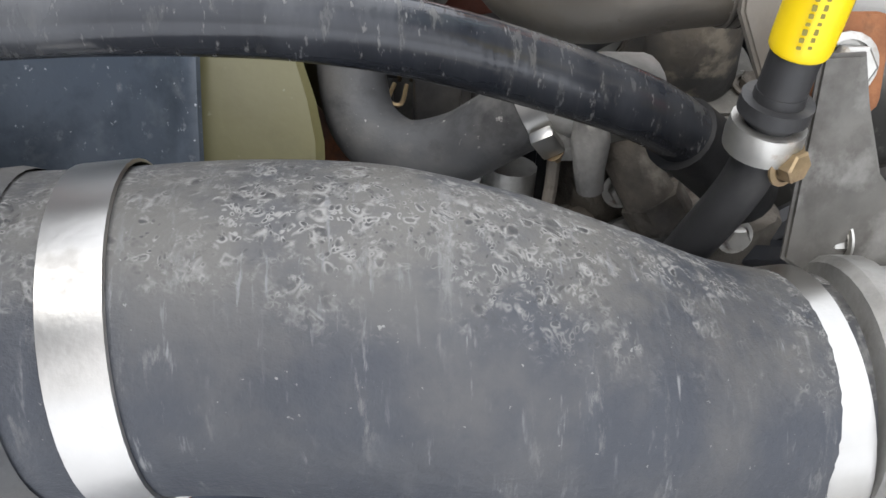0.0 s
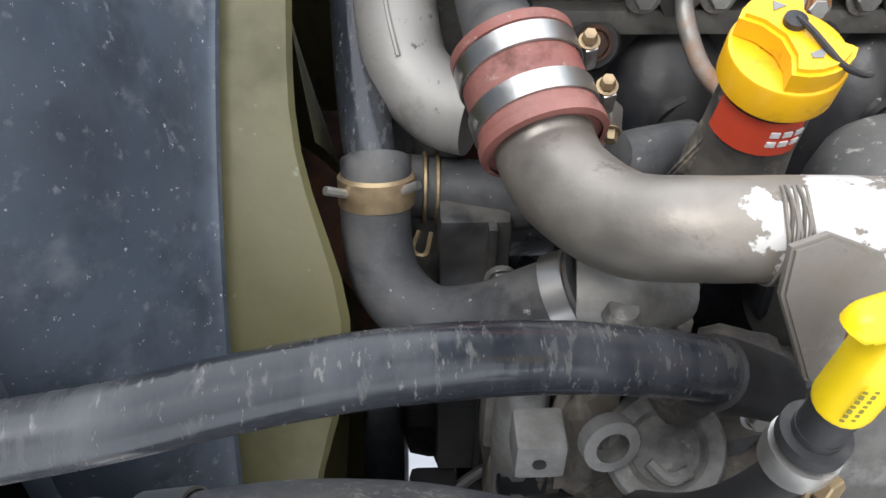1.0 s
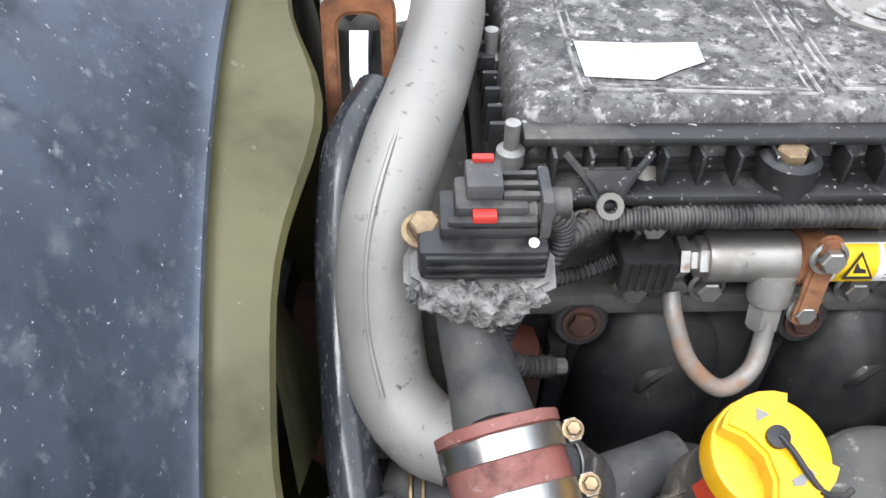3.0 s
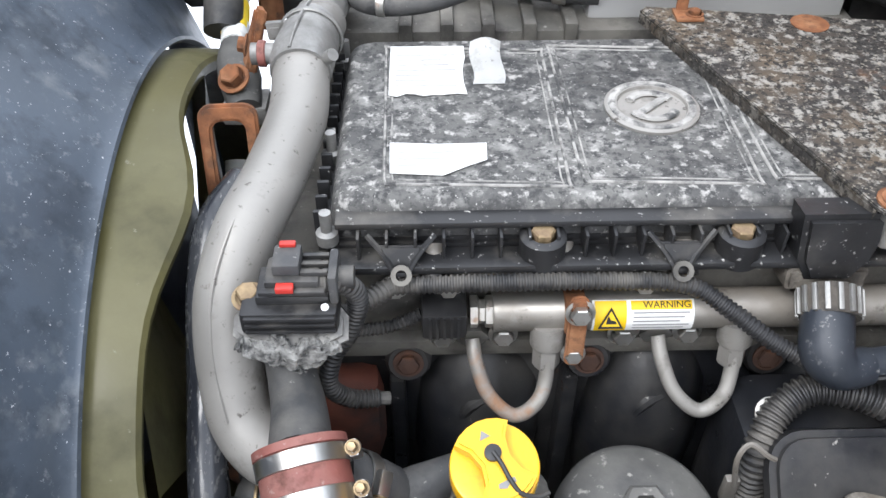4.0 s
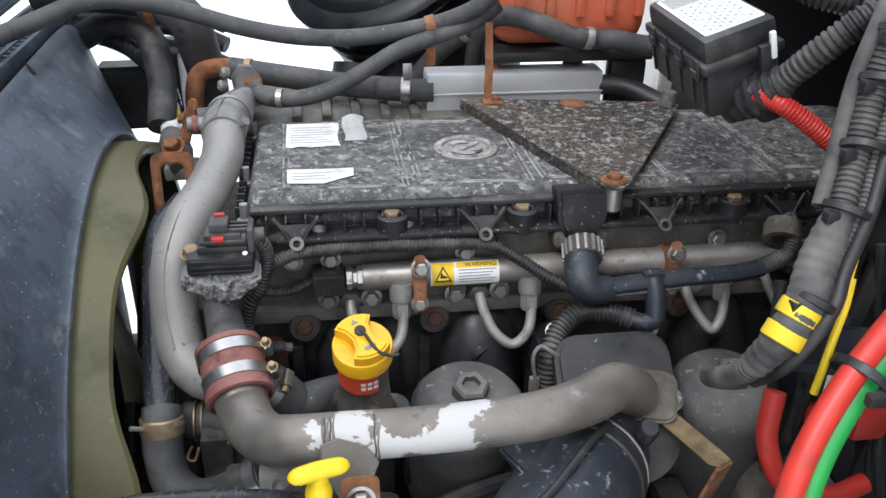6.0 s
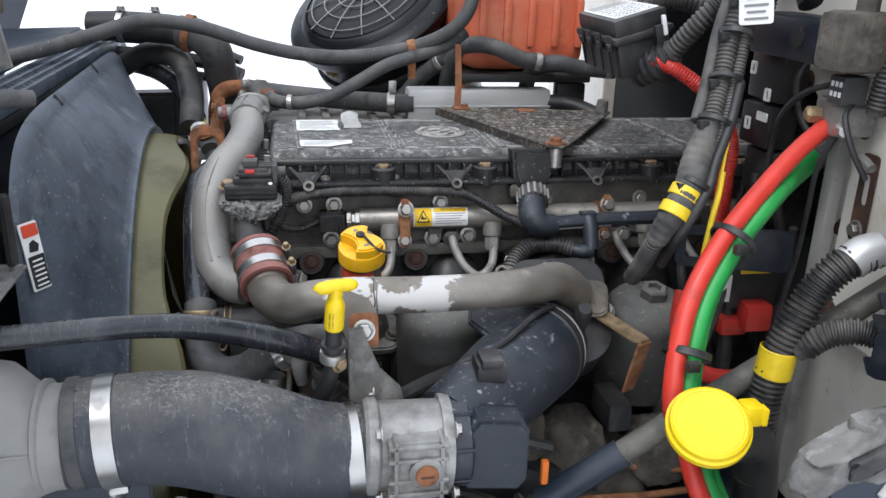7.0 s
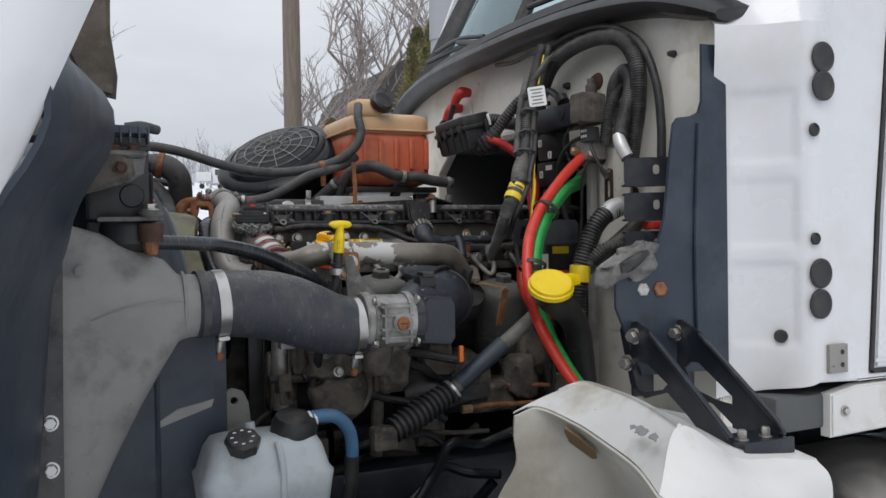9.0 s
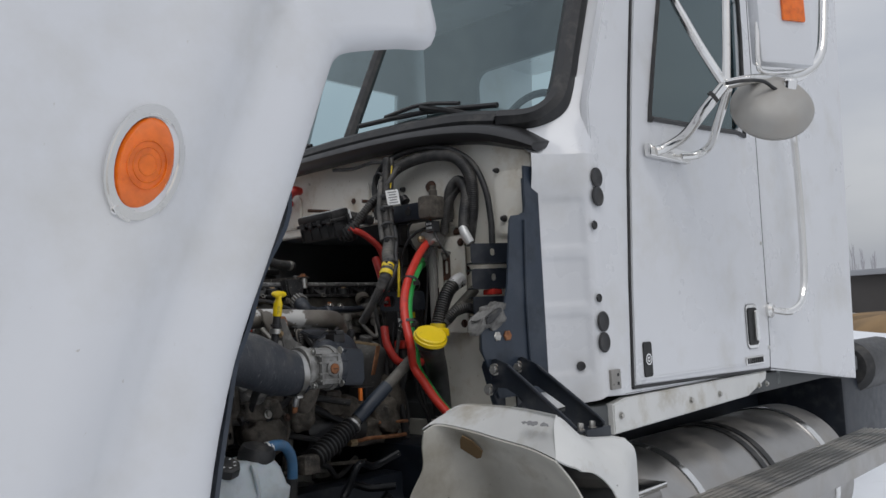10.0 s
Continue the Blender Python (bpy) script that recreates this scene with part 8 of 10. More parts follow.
part("side_ear", slab(rounded(0.016, 0.080, 0.006, 3), 0.006, plane_at((-0.2245, 0.348, 1.452), (0.35, 1, 0), (0, 0, 1)), 0.002), M["plastic"], md_)
part("round_pad", lathe([(0, 0.003), (0.018, 0.003), (0.020, 0.0), (0.020, -0.004), (0, -0.004)], (-0.262, 0.2445, 1.445), (0, -1, 0), 20), M["plastic"], md_)
part("pipe_stub", tube([(-0.258, 0.40, 1.575), (-0.230, 0.40, 1.580), (-0.200, 0.42, 1.578)], [0.012, 0.011, 0.009], 12, 4), M["rubber"], md_)
# arm plate with its two bolts and the rusty pivot under it
part("arm_plate", slab([(-0.318, -0.02), (-0.243, -0.02), (-0.240, 0.0), (-0.246, 0.05), (-0.318, 0.05)], 0.010, plane_at((0, 0.20, 1.504), (1, 0, 0), (0, 1, 0)), 0.003), M["castgrey"], md_)
part("arm_web", slab([(-0.318, 1.505), (-0.244, 1.505), (-0.248, 1.478), (-0.268, 1.465), (-0.318, 1.455)], 0.014, plane_at((0, 0.200, 0), (1, 0, 0), (0, 0, 1)), 0.004), M["castgrey"], md_)
for x in (-0.291, -0.262):
    bolt(md_, (x, 0.205, 1.5145), (0, 0, 1), 0.0088, M["rust_dark"], h=0.7)
part("pivot_arm", slab([(-0.36, 1.492), (-0.292, 1.506), (-0.266, 1.498), (-0.262, 1.474), (-0.280, 1.460), (-0.36, 1.436)], 0.016, plane_at((0, 0.178, 0), (1, 0, 0), (0, 0, 1)), 0.005), M["grime"], md_)
bolt(md_, (-0.285, 0.160, 1.484), (0.1, -1, 0.1), 0.0070, M["rust_dark"], h=0.6)
# round rubber mount below the tray
part("tray", slab([(-0.318, 0.0), (-0.225, 0.0), (-0.214, 0.02), (-0.214, 0.16), (-0.318, 0.16)], 0.007, plane_at((0, 0.205, 1.402), (1, 0, 0), (0, 1, 0)), 0.002), M["castgrey"], md_)
part("mount", lathe([(0, -0.05), (0.036, -0.048), (0.046, -0.036), (0.048, -0.010), (0.044, 0.0), (0, 0.0)], (-0.268, 0.262, 1.401), (0, 0, 1), 32), M["rubber_black"], md_)
part("bush", lathe([(0, 0), (0.018, 0), (0.020, 0.005), (0.020, 0.010), (0, 0.012)], (-0.235, 0.222, 1.409), (0, 0, 1), 22), M["castgrey"], md_)
bolt(md_, (-0.235, 0.222, 1.420), (0, 0, 1), 0.010, M["zinc"], h=0.7)
part("sleeve", lathe([(0, 0), (0.020, 0), (0.019, -0.030), (0, -0.030)], (-0.236, 0.215, 1.398), (0, 0, 1), 16), M["rust_dark"], md_)
part("stud", lathe([(0, 0), (0.013, 0), (0.011, -0.02), (0, -0.024)], (-0.236, 0.215, 1.368), (0, 0, 1), 8), M["rust"], md_)
part("drop_bracket", box((-0.330, 0.250, 1.355), (-0.300, 0.33, 1.402), 0.004), M["plastic"], md_)

# upper radiator hose with clamps and the bent pipe
uh = thing("upper_radiator_hose", "dark upper radiator hose with clamps to a grey bent pipe", "hose", (-0.15, 1.15, 1.5))
part("hose", tube([(-0.30, 1.215, 1.584), (-0.24, 1.205, 1.586), (-0.16, 1.190, 1.583), (-0.11, 1.172, 1.577)], 0.0285, 24, 5), M["rubber_black"], uh)
part("bent_pipe", tube([(-0.13, 1.178, 1.579), (-0.092, 1.168, 1.572), (-0.066, 1.168, 1.546), (-0.058, 1.185, 1.505), (-0.052, 1.215, 1.44), (-0.052, 1.225, 1.36)], 0.032, 24, 7), M["rubber"], uh)
for x in (-0.238, -0.175):
    part("band", lathe([(0.029, -0.006), (0.0305, -0.005), (0.0305, 0.005), (0.029, 0.006)], (x, 1.200, 1.585), (1, -0.15, 0), 32), M["steel"], uh)
    bolt(uh, (x, 1.198, 1.616), (0, 0, 1), 0.007)
part("rust_band", lathe([(0.033, -0.008), (0.036, -0.007), (0.036, 0.007), (0.033, 0.008)], (-0.112, 1.172, 1.577), (1, -0.2, -0.2), 32), M["rust"], uh)
for k, (z, r) in enumerate(((1.555, 0.010), (1.525, 0.014), (1.495, 0.009))):
    part("cross_line", tube([(-0.28, 1.30, z), (-0.18, 1.29, z - 0.005), (-0.08, 1.28, z - 0.02), (-0.02, 1.26, z - 0.04)], r, 10, 5), M["rubber_black"], uh)
part("bent_hose", tube([(-0.26, 1.26, 1.50), (-0.20, 1.24, 1.53), (-0.14, 1.20, 1.525), (-0.11, 1.12, 1.48), (-0.105, 1.04, 1.42)], 0.022, 16, 6), M["rubber_black"], uh)
part("rust_elbow", tube([(-0.070, 1.150, 1.370), (-0.068, 1.152, 1.435), (-0.055, 1.156, 1.468), (-0.020, 1.156, 1.476), (0.012, 1.156, 1.470)], 0.015, 16, 6), M["rust"], uh)
part("side_box", slab([(-0.245, 1.445), (-0.150, 1.447), (-0.138, 1.335), (-0.205, 1.333), (-0.245, 1.372)], 0.06, plane_at((0, 1.33, 0), (1, 0, 0), (0, 0, 1)), 0.008), M["plastic"], uh)
part("valve_block", box((-0.16, 1.24, 1.36), (-0.10, 1.36, 1.48), 0.01), M["plastic"], uh)

# vent and heater hoses above the cover
vh = thing("vent_hose", "grey rubber vent hose running over the engine", "hose", (0.0, 1.05, 1.5))
part("hose", tube([(-0.42, 0.78, 1.560), (-0.34, 0.88, 1.568), (-0.25, 0.97, 1.590), (-0.17, 1.02, 1.612), (-0.08, 1.03, 1.602), (0.02, 1.03, 1.572), (0.10, 1.03, 1.556), (0.18, 1.03, 1.552), (0.26, 1.025, 1.562), (0.33, 1.01, 1.582), (0.38, 0.99, 1.615), (0.405, 0.99, 1.66), (0.405, 1.01, 1.71), (0.42, 1.05, 1.75)], 0.0125, 16, 8), M["rubber"], vh)
part("clip", lathe([(0.0128, -0.008), (0.0150, -0.007), (0.0150, 0.007), (0.0128, 0.008)], (0.300, 1.018, 1.571), (1, -0.1, 0.25), 20), M["rust"], vh)
part("clip_tail", box((0.292, 1.005, 1.515), (0.306, 1.010, 1.56), 0.001), M["rust"], vh)
hh = thing("heater_hose", "grey rubber heater hose with a worm clip", "hose", (0.15, 1.0, 1.46))
part("hose", tube([(0.035, 1.048, 1.476), (0.056, 1.00, 1.474), (0.10, 0.992, 1.474), (0.15, 0.992, 1.486), (0.20, 0.995, 1.512), (0.25, 1.0, 1.540), (0.30, 1.005, 1.556), (0.36, 1.01, 1.575), (0.40, 1.02, 1.60)], 0.0120, 16, 8), M["rubber"], hh)
part("end_clip", lathe([(0.0122, -0.005), (0.0140, -0.004), (0.0140, 0.004), (0.0122, 0.005)], (0.075, 0.994, 1.474), (1, -0.2, 0), 20), M["zinc"], hh)
bh = thing("bypass_pipe", "thick dusty rubber pipe to the white heat shield", "hose", (0.15, 1.1, 1.43))
part("hose", tube([(-0.008, 1.157, 1.474), (0.05, 1.145, 1.467), (0.12, 1.115, 1.464), (0.19, 1.080, 1.463), (0.27, 1.056, 1.462), (0.31, 1.05, 1.462)], 0.0185, 20, 6), M["rubber"], bh)
part("wire_clip", lathe([(0.0188, -0.006), (0.0205, -0.005), (0.0205, 0.005), (0.0188, 0.006)], (0.022, 1.152, 1.470), (1, -0.2, 0), 20), M["brass"], bh)
part("clip", lathe([(0.0188, -0.008), (0.0205, -0.007), (0.0205, 0.007), (0.0188, 0.008)], (0.268, 1.057, 1.462), (1, -0.2, 0), 20), M["steel"], bh)
part("clip_ear", box((0.262, 1.048, 1.483), (0.276, 1.054, 1.505), 0.001), M["zinc"], bh)
hsd = thing("heat_shield", "white and silver rectangular heat shield over a pipe", "heat shield", (0.43, 1.06, 1.42))
part("body", box((0.298, 1.040, 1.425), (0.582, 1.090, 1.490), 0.006), M["silver"], hsd)
part("crease", box((0.298, 1.0375, 1.456), (0.582, 1.041, 1.459), 0.001), M["silver"], hsd)
part("end_hose", tube([(0.566, 1.06, 1.462), (0.62, 1.04, 1.462), (0.67, 0.99, 1.445)], 0.016, 16, 4), M["rubber_black"], hsd)

# hoses below the surge tank
for pts in ([(0.392, 1.16, 1.460), (0.394, 1.13, 1.525), (0.415, 1.08, 1.568), (0.455, 1.02, 1.574), (0.510, 1.02, 1.552), (0.552, 1.02, 1.546)], [(0.548, 1.12, 1.46), (0.550, 1.07, 1.525), (0.575, 1.015, 1.546), (0.630, 1.015, 1.536), (0.70, 1.02, 1.53)], [(0.30, 1.20, 1.44), (0.34, 1.18, 1.49), (0.385, 1.13, 1.54)]):
    th_ = thing("tank_hose", "short grey rubber hose below the surge tank", "hose", pts[0], "tank hoses")
    part("hose", tube(pts, 0.0155, 16, 6), M["rubber"], th_)
    e0, e1 = Vector(pts[-1]), Vector(pts[-2])
    part("clip", lathe([(0.0157, -0.006), (0.0172, -0.005), (0.0172, 0.005), (0.0157, 0.006)], e0.lerp(e1, 0.2), e0 - e1, 20), M["zinc"], th_)

# ---- surge tank, air cleaner, fuse box ----
rt = thing("surge_tank", "orange-red translucent coolant surge tank with pale top", "coolant tank", (0.53, 1.17, 1.53))
part("lower_body", box((0.405, 1.06, 1.522), (0.655, 1.40, 1.692), 0.046, seg=5), M["orange"], rt)
part("upper_body", box((0.406, 1.064, 1.655), (0.652, 1.396, 1.738), 0.040, seg=5), M["tan"], rt)
part("seam", box((0.398, 1.053, 1.682), (0.662, 1.407, 1.6885), 0.0032), M["tan"], rt)
for k in range(5):
    part("body_rib", box((0.435 + 0.048 * k, 1.052, 1.57), (0.450 + 0.048 * k, 1.070, 1.66), 0.005), M["orange"], rt)
part("neck_block", box((0.415, 1.062, 1.72), (0.50, 1.15, 1.775), 0.020, seg=4), M["tan"], rt)
part("cap", lathe([(0, 0), (0.032, 0), (0.034, 0.005), (0.034, 0.020), (0.028, 0.026), (0, 0.026)], (0.492, 1.07, 1.758), (0.25, -0.8, 0.55), 12), M["plastic"], rt)
bs = thing("tank_bracket", "dark bracket shelf below the surge tank", "bracket", (0.53, 1.17, 1.4))
part("shelf", box((0.40, 1.05, 1.502), (0.665, 1.41, 1.519), 0.004), M["plastic"], bs)
part("leg", box((0.60, 1.06, 1.30), (0.66, 1.09, 1.50), 0.006), M["plastic"], bs)
part("leg", box((0.40, 1.06, 1.40), (0.415, 1.08, 1.50), 0.003), M["rust"], bs)

AC = Vector((0.250, 1.345, 1.638))
AN = Vector((-0.42, -0.42, 0.80)).normalized()
acl = thing("air_cleaner", "round black air cleaner with a spoked end face", "air cleaner", AC - AN * 0.35)
ma = Matrix.Translation(AC) @ frame_of(AN)
part("canister", lathe([(0, -0.36), (0.16, -0.36), (0.165, -0.34), (0.165, -0.05), (0.185, -0.045), (0.190, -0.035), (0.190, -0.022), (0.178, -0.015)], AC, AN, 56), M["satin_black"], acl)
part("rim", lathe([(0.192, -0.03), (0.194, -0.018), (0.186, -0.010), (0.160, -0.004), (0.150, 0.008), (0.144, 0.010), (0.140, 0.002), (0, -0.004)], AC, AN, 56), M["satin_black"], acl)
face = part("end_face", lathe([(0, 0.022), (0.05, 0.022), (0.11, 0.018), (0.138, 0.010), (0.146, -0.002)], AC, AN, 48), M["satin_black"], acl)
for k in range(12):
    a = 2 * math.pi * k / 12
    part("spoke", tube([ma @ Vector((r * math.cos(a), r * math.sin(a), h)) for r, h in ((0.025, 0.026), (0.08, 0.025), (0.142, 0.012))], 0.0013, 6, 3), M["tube_grey"], face)
for r, h in ((0.028, 0.026), (0.058, 0.0255), (0.092, 0.0235), (0.125, 0.018)):
    part("grille_ring", tube([ma @ Vector((r * math.cos(a), r * math.sin(a), h)) for a in [2 * math.pi * q / 20 for q in range(21)]], 0.0012, 6, 2, False), M["tube_grey"], face)
part("band", lathe([(0.166, -0.12), (0.172, -0.118), (0.172, -0.104), (0.166, -0.102)], AC, AN, 48), M["rubber_black"], acl)
part("outlet", tube([(0.21, 1.30, 1.43), (0.20, 1.28, 1.38), (0.20, 1.27, 1.33)], 0.05, 20, 4), M["rubber_black"], acl)
bolt(acl, AC - AN * 0.14 + Vector((-0.14, -0.13, -0.03)), (-0.6, -0.7, -0.2), 0.012, M["brass"])

fb = thing("fuse_box", "black fuse box with a printed legend on its tilted lid", "fuse box", (0.59, 0.72, 1.53))
mf = Matrix(((0.715, 0.071, -0.248, 0.572), (0.169, 1.175, 0.018, 0.669), (0.180, -0.004, 0.968, 1.615), (0, 0, 0, 1)))
part("body", box((-0.060, -0.080, -0.030), (0.060, 0.080, 0.022), 0.010, m=mf), M["plastic"], fb)
part("skirt", box((-0.065, -0.085, 0.020), (0.065, 0.085, 0.030), 0.003, m=mf), M["plastic"], fb)
lid = part("lid", box((-0.059, -0.079, 0.028), (0.059, 0.079, 0.0545), 0.008, m=mf), M["plastic"], fb)
part("legend", slab(rounded(0.098, 0.136, 0.004, 3), 0.0008, mf @ Matrix.Translation((0, 0, 0.0546)), 0), M["label"], lid, "white printed fuse legend")
ml2 = mf @ Matrix.Translation((0, 0, 0.0556))
for i in range(6):
    part("legend_rule", slab(rounded(0.0007, 0.086, 0.0002, 1, -0.042 + 0.0168 * i, -0.020), 0.0003, ml2, 0), M["legendink"], lid)
for j in range(8):
    part("legend_rule", slab(rounded(0.0850, 0.0007, 0.0002, 1, 0.0, -0.063 + 0.0123 * j), 0.0003, ml2, 0), M["legendink"], lid)
for i in range(5):
    for j in range(7):
        if (3 * i + 2 * j) % 5 != 4:
            part("text_bar", slab(rounded(0.006, 0.0026, 0.0006, 1, -0.0336 + 0.0168 * i, -0.0568 + 0.0123 * j), 0.0003, ml2, 0), M["greyink"], lid)
for k in range(15):
    part("text_bar", slab(rounded(0.088 - 0.010 * (k % 3), 0.0009, 0.0003, 1, -0.004 * (k % 3), 0.028 + 0.0025 * k), 0.0003, ml2, 0), M["legendink"], lid)
for y in (-0.062, -0.020, 0.022, 0.058):
    part("latch", box((-0.068, y - 0.010, 0.012), (-0.064, y + 0.010, 0.034), 0.001, m=mf), M["plastic"], fb)
    part("latch_bar", box((-0.0705, y - 0.007, 0.018), (-0.0675, y + 0.007, 0.023), 0.001, m=mf), M["rubber"], fb)
for y in (-0.07, -0.045, -0.01, 0.03, 0.07):
    part("side_rib", box((-0.0625, y - 0.002, -0.024), (-0.0595, y + 0.002, 0.018), 0.0005, m=mf), M["plastic"], fb)
part("latch", box((0.02, -0.092, -0.005), (0.044, -0.083, 0.034), 0.002, m=mf), M["plastic"], fb)
part("pale_clip", box((0.036, -0.094, 0.018), (0.045, -0.088, 0.046), 0.002, m=mf), M["label"], fb)
part("spout", box((0.015, -0.092, -0.052), (0.058, -0.056, -0.012), 0.010, m=mf), M["plastic"], fb)
part("bellows", tube([(0.566, 0.598, 1.588), (0.584, 0.572, 1.603), (0.601, 0.551, 1.624)], [0.026, 0.024, 0.017], 20, 8, ridge=(0.010, 0.004)), M["conduit"], fb)
conduit([(0.598, 0.554, 1.622), (0.614, 0.532, 1.655), (0.640, 0.515, 1.690), (0.670, 0.515, 1.708), (0.705, 0.525, 1.735), (0.74, 0.535, 1.80)], 0.0145, "thick dusty corrugated conduit from the fuse box", pitch=0.007)
conduit([(0.65, 0.80, 1.66), (0.69, 0.76, 1.68), (0.73, 0.72, 1.67), (0.79, 0.70, 1.66)], 0.019, "thick grey corrugated conduit behind the fuse box", pitch=0.007)
conduit([(0.575, 0.565, 1.606), (0.600, 0.545, 1.596), (0.634, 0.532, 1.573), (0.668, 0.528, 1.543), (0.690, 0.528, 1.49), (0.686, 0.525, 1.43), (0.678, 0.520, 1.38)], 0.0105, "dusty red corrugated battery cable sleeve", pitch=0.004, depth=0.0008, material=M["redplastic"])


# ---- firewall side: harness, air hoses, brackets ----
hn = thing("main_harness", "thick dusty taped wiring harness with cable ties", "wiring", (0.64, 0.5, 1.3))
HP = [(0.715, 0.530, 1.83), (0.665, 0.484, 1.745), (0.634, 0.456, 1.692), (0.620, 0.446, 1.652), (0.602, 0.423, 1.597), (0.580, 0.394, 1.552), (0.558, 0.376, 1.507), (0.546, 0.361, 1.483), (0.527, 0.353, 1.452), (0.514, 0.366, 1.412), (0.520, 0.410, 1.365), (0.535, 0.470, 1.32)]
part("trunk", tube(HP[:7], 0.0125, 16, 8, ridge=(0.0055, 0.0016)), M["conduit"], hn, "dusty corrugated sleeve")
part("trunk", tube([(x + 0.018, y - 0.004, z + 0.002) for x, y, z in HP[:8]], 0.0085, 14, 8, ridge=(0.0045, 0.0012)), M["conduit"], hn)
part("trunk", tube([(x - 0.012, y + 0.012, z) for x, y, z in HP[1:6]], 0.008, 12, 8), M["tape"], hn)
part("taped_length", tube([(HP[5][0], HP[5][1], HP[5][2]), HP[6], HP[7], HP[8], HP[9]], [0.0135, 0.0180, 0.0185, 0.0165, 0.0140], 18, 8, ridge=(0.011, 0.0008)), M["tape"], hn, "length wound with dusty grey tape")
part("tail", tube(HP[8:], 0.0125, 14, 8, ridge=(0.0055, 0.0016)), M["conduit"], hn)
part("branch", tube([(x + 0.020, y - 0.012, z + 0.002) for x, y, z in HP[4:11]], 0.0065, 12, 8), M["rubber_black"], hn)
part("branch", tube([(0.655, 0.470, 1.735), (0.672, 0.462, 1.762), (0.70, 0.470, 1.79), (0.74, 0.50, 1.80)], 0.007, 10, 6), M["conduit"], hn)
part("yellow_wire", tube([(0.69, 0.48, 1.80), (0.662, 0.462, 1.72), (0.648, 0.448, 1.662), (0.626, 0.420, 1.60), (0.606, 0.390, 1.545), (0.592, 0.372, 1.49)], 0.0021, 8, 6), M["yellowtape"], hn)
part("yellow_wire", tube([(0.594, 0.373, 1.495), (0.588, 0.364, 1.470), (0.580, 0.357, 1.442), (0.574, 0.352, 1.410), (0.572, 0.352, 1.385)], 0.0038, 10, 6), M["yellowtape"], hn)
for f in (0.22, 0.86):
    p = Vector(HP[7]).lerp(Vector(HP[8]), f + 0.12)
    ax = Vector(HP[8]) - Vector(HP[7])
    part("yellow_band", lathe([(0.0178, -0.0075), (0.0190, -0.0065), (0.0190, 0.0065), (0.0178, 0.0075)], p, ax, 24), M["yellowtape"], hn)
for i in (2, 3, 4, 5, 7):
    c = Vector(HP[i]) + Vector((0.006, 0.0, 0.0))
    ax = Vector(HP[i + 1]) - Vector(HP[i])
    part("cable_tie", lathe([(0.0205, -0.004), (0.0225, -0.003), (0.0225, 0.003), (0.0205, 0.004)], c, ax, 20), M["plastic"], hn)
    part("tie_head", box(c + Vector((-0.026, -0.014, -0.005)), c + Vector((-0.014, -0.004, 0.005)), 0.001), M["plastic"], hn)
tag_x, tag_y = Vector((0.85, -0.45, 0.12)), Vector((-0.1, 0.1, 1))
tg = part("paper_tag", slab(rounded(0.040, 0.046, 0.003, 2), 0.001, plane_at((0.638, 0.428, 1.690), tag_x, tag_y), 0), M["label"], hn, "white printed tag")
for k in range(5):
    part("text_bar", slab(rounded(0.028 - 0.006 * (k % 2), 0.003, 0.0005, 1, 0, -0.016 + 0.008 * k), 0.0004, plane_at((0.638, 0.428, 1.690), tag_x, tag_y) @ Matrix.Translation((0, 0, 0.0014)), 0), M["greyink"], tg)

# air hoses
RED = [(0.732, 0.384, 1.549), (0.69, 0.372, 1.52), (0.64, 0.35, 1.482), (0.579, 0.32, 1.43), (0.532, 0.29, 1.372), (0.507, 0.262, 1.312), (0.497, 0.236, 1.25), (0.531, 0.262, 1.192), (0.537, 0.232, 1.148), (0.555, 0.209, 1.101), (0.574, 0.174, 1.052), (0.604, 0.154, 0.992)]
rh = thing("red_air_hose", "bright red rubber air hose arching from the firewall", "hose", RED[0], "air hoses")
part("hose", tube(RED, 0.0118, 18, 8), M["red"], rh)
part("end_fitting", tube([(0.728, 0.384, 1.542), (0.745, 0.389, 1.555), (0.762, 0.394, 1.566)], 0.0135, 14, 3), M["castalu"], rh, "dull metal end fitting")
for k, (dx, dy, dz) in enumerate(((0.021, 0.004, -0.010), (0.038, 0.022, -0.016))):
    G = [(0.765, 0.43, 1.512 - 0.012 * k), (0.735, 0.42, 1.492 - 0.01 * k)] + [(x + dx, y + dy * 1.2, z + dz) for x, y, z in RED[2:]]
    gh_ = thing("green_air_hose", "bright green rubber air hose beside the red one", "hose", G[0], "air hoses")
    part("hose", tube(G, 0.0112, 18, 8), M["green"], gh_)
    part("end_fitting", tube([Vector(G[0]) - Vector((0.014, 0.005, 0.009)), Vector(G[0]), Vector(G[0]) + Vector((0.014, 0.005, 0.009))], 0.0128, 14, 3), M["castalu"], gh_, "dull metal end fitting")
for i, ax in ((3, (0.6, 0.3, 0.6)), (5, (0.3, 0.4, 0.8))):
    c = Vector(RED[i]) + Vector((0.015, 0.006, -0.008))
    t = thing("cable_tie", "black plastic tie round the air hoses", "cable tie", c, "hose ties")
    part("loop", lathe([(0.0275, -0.005), (0.0292, -0.004), (0.0292, 0.004), (0.0275, 0.005)], c, ax, 24), M["plastic"], t)
    part("tie_head", box(c + Vector((-0.016, -0.038, -0.006)), c + Vector((0.0, -0.028, 0.006)), 0.002), M["plastic"], t)

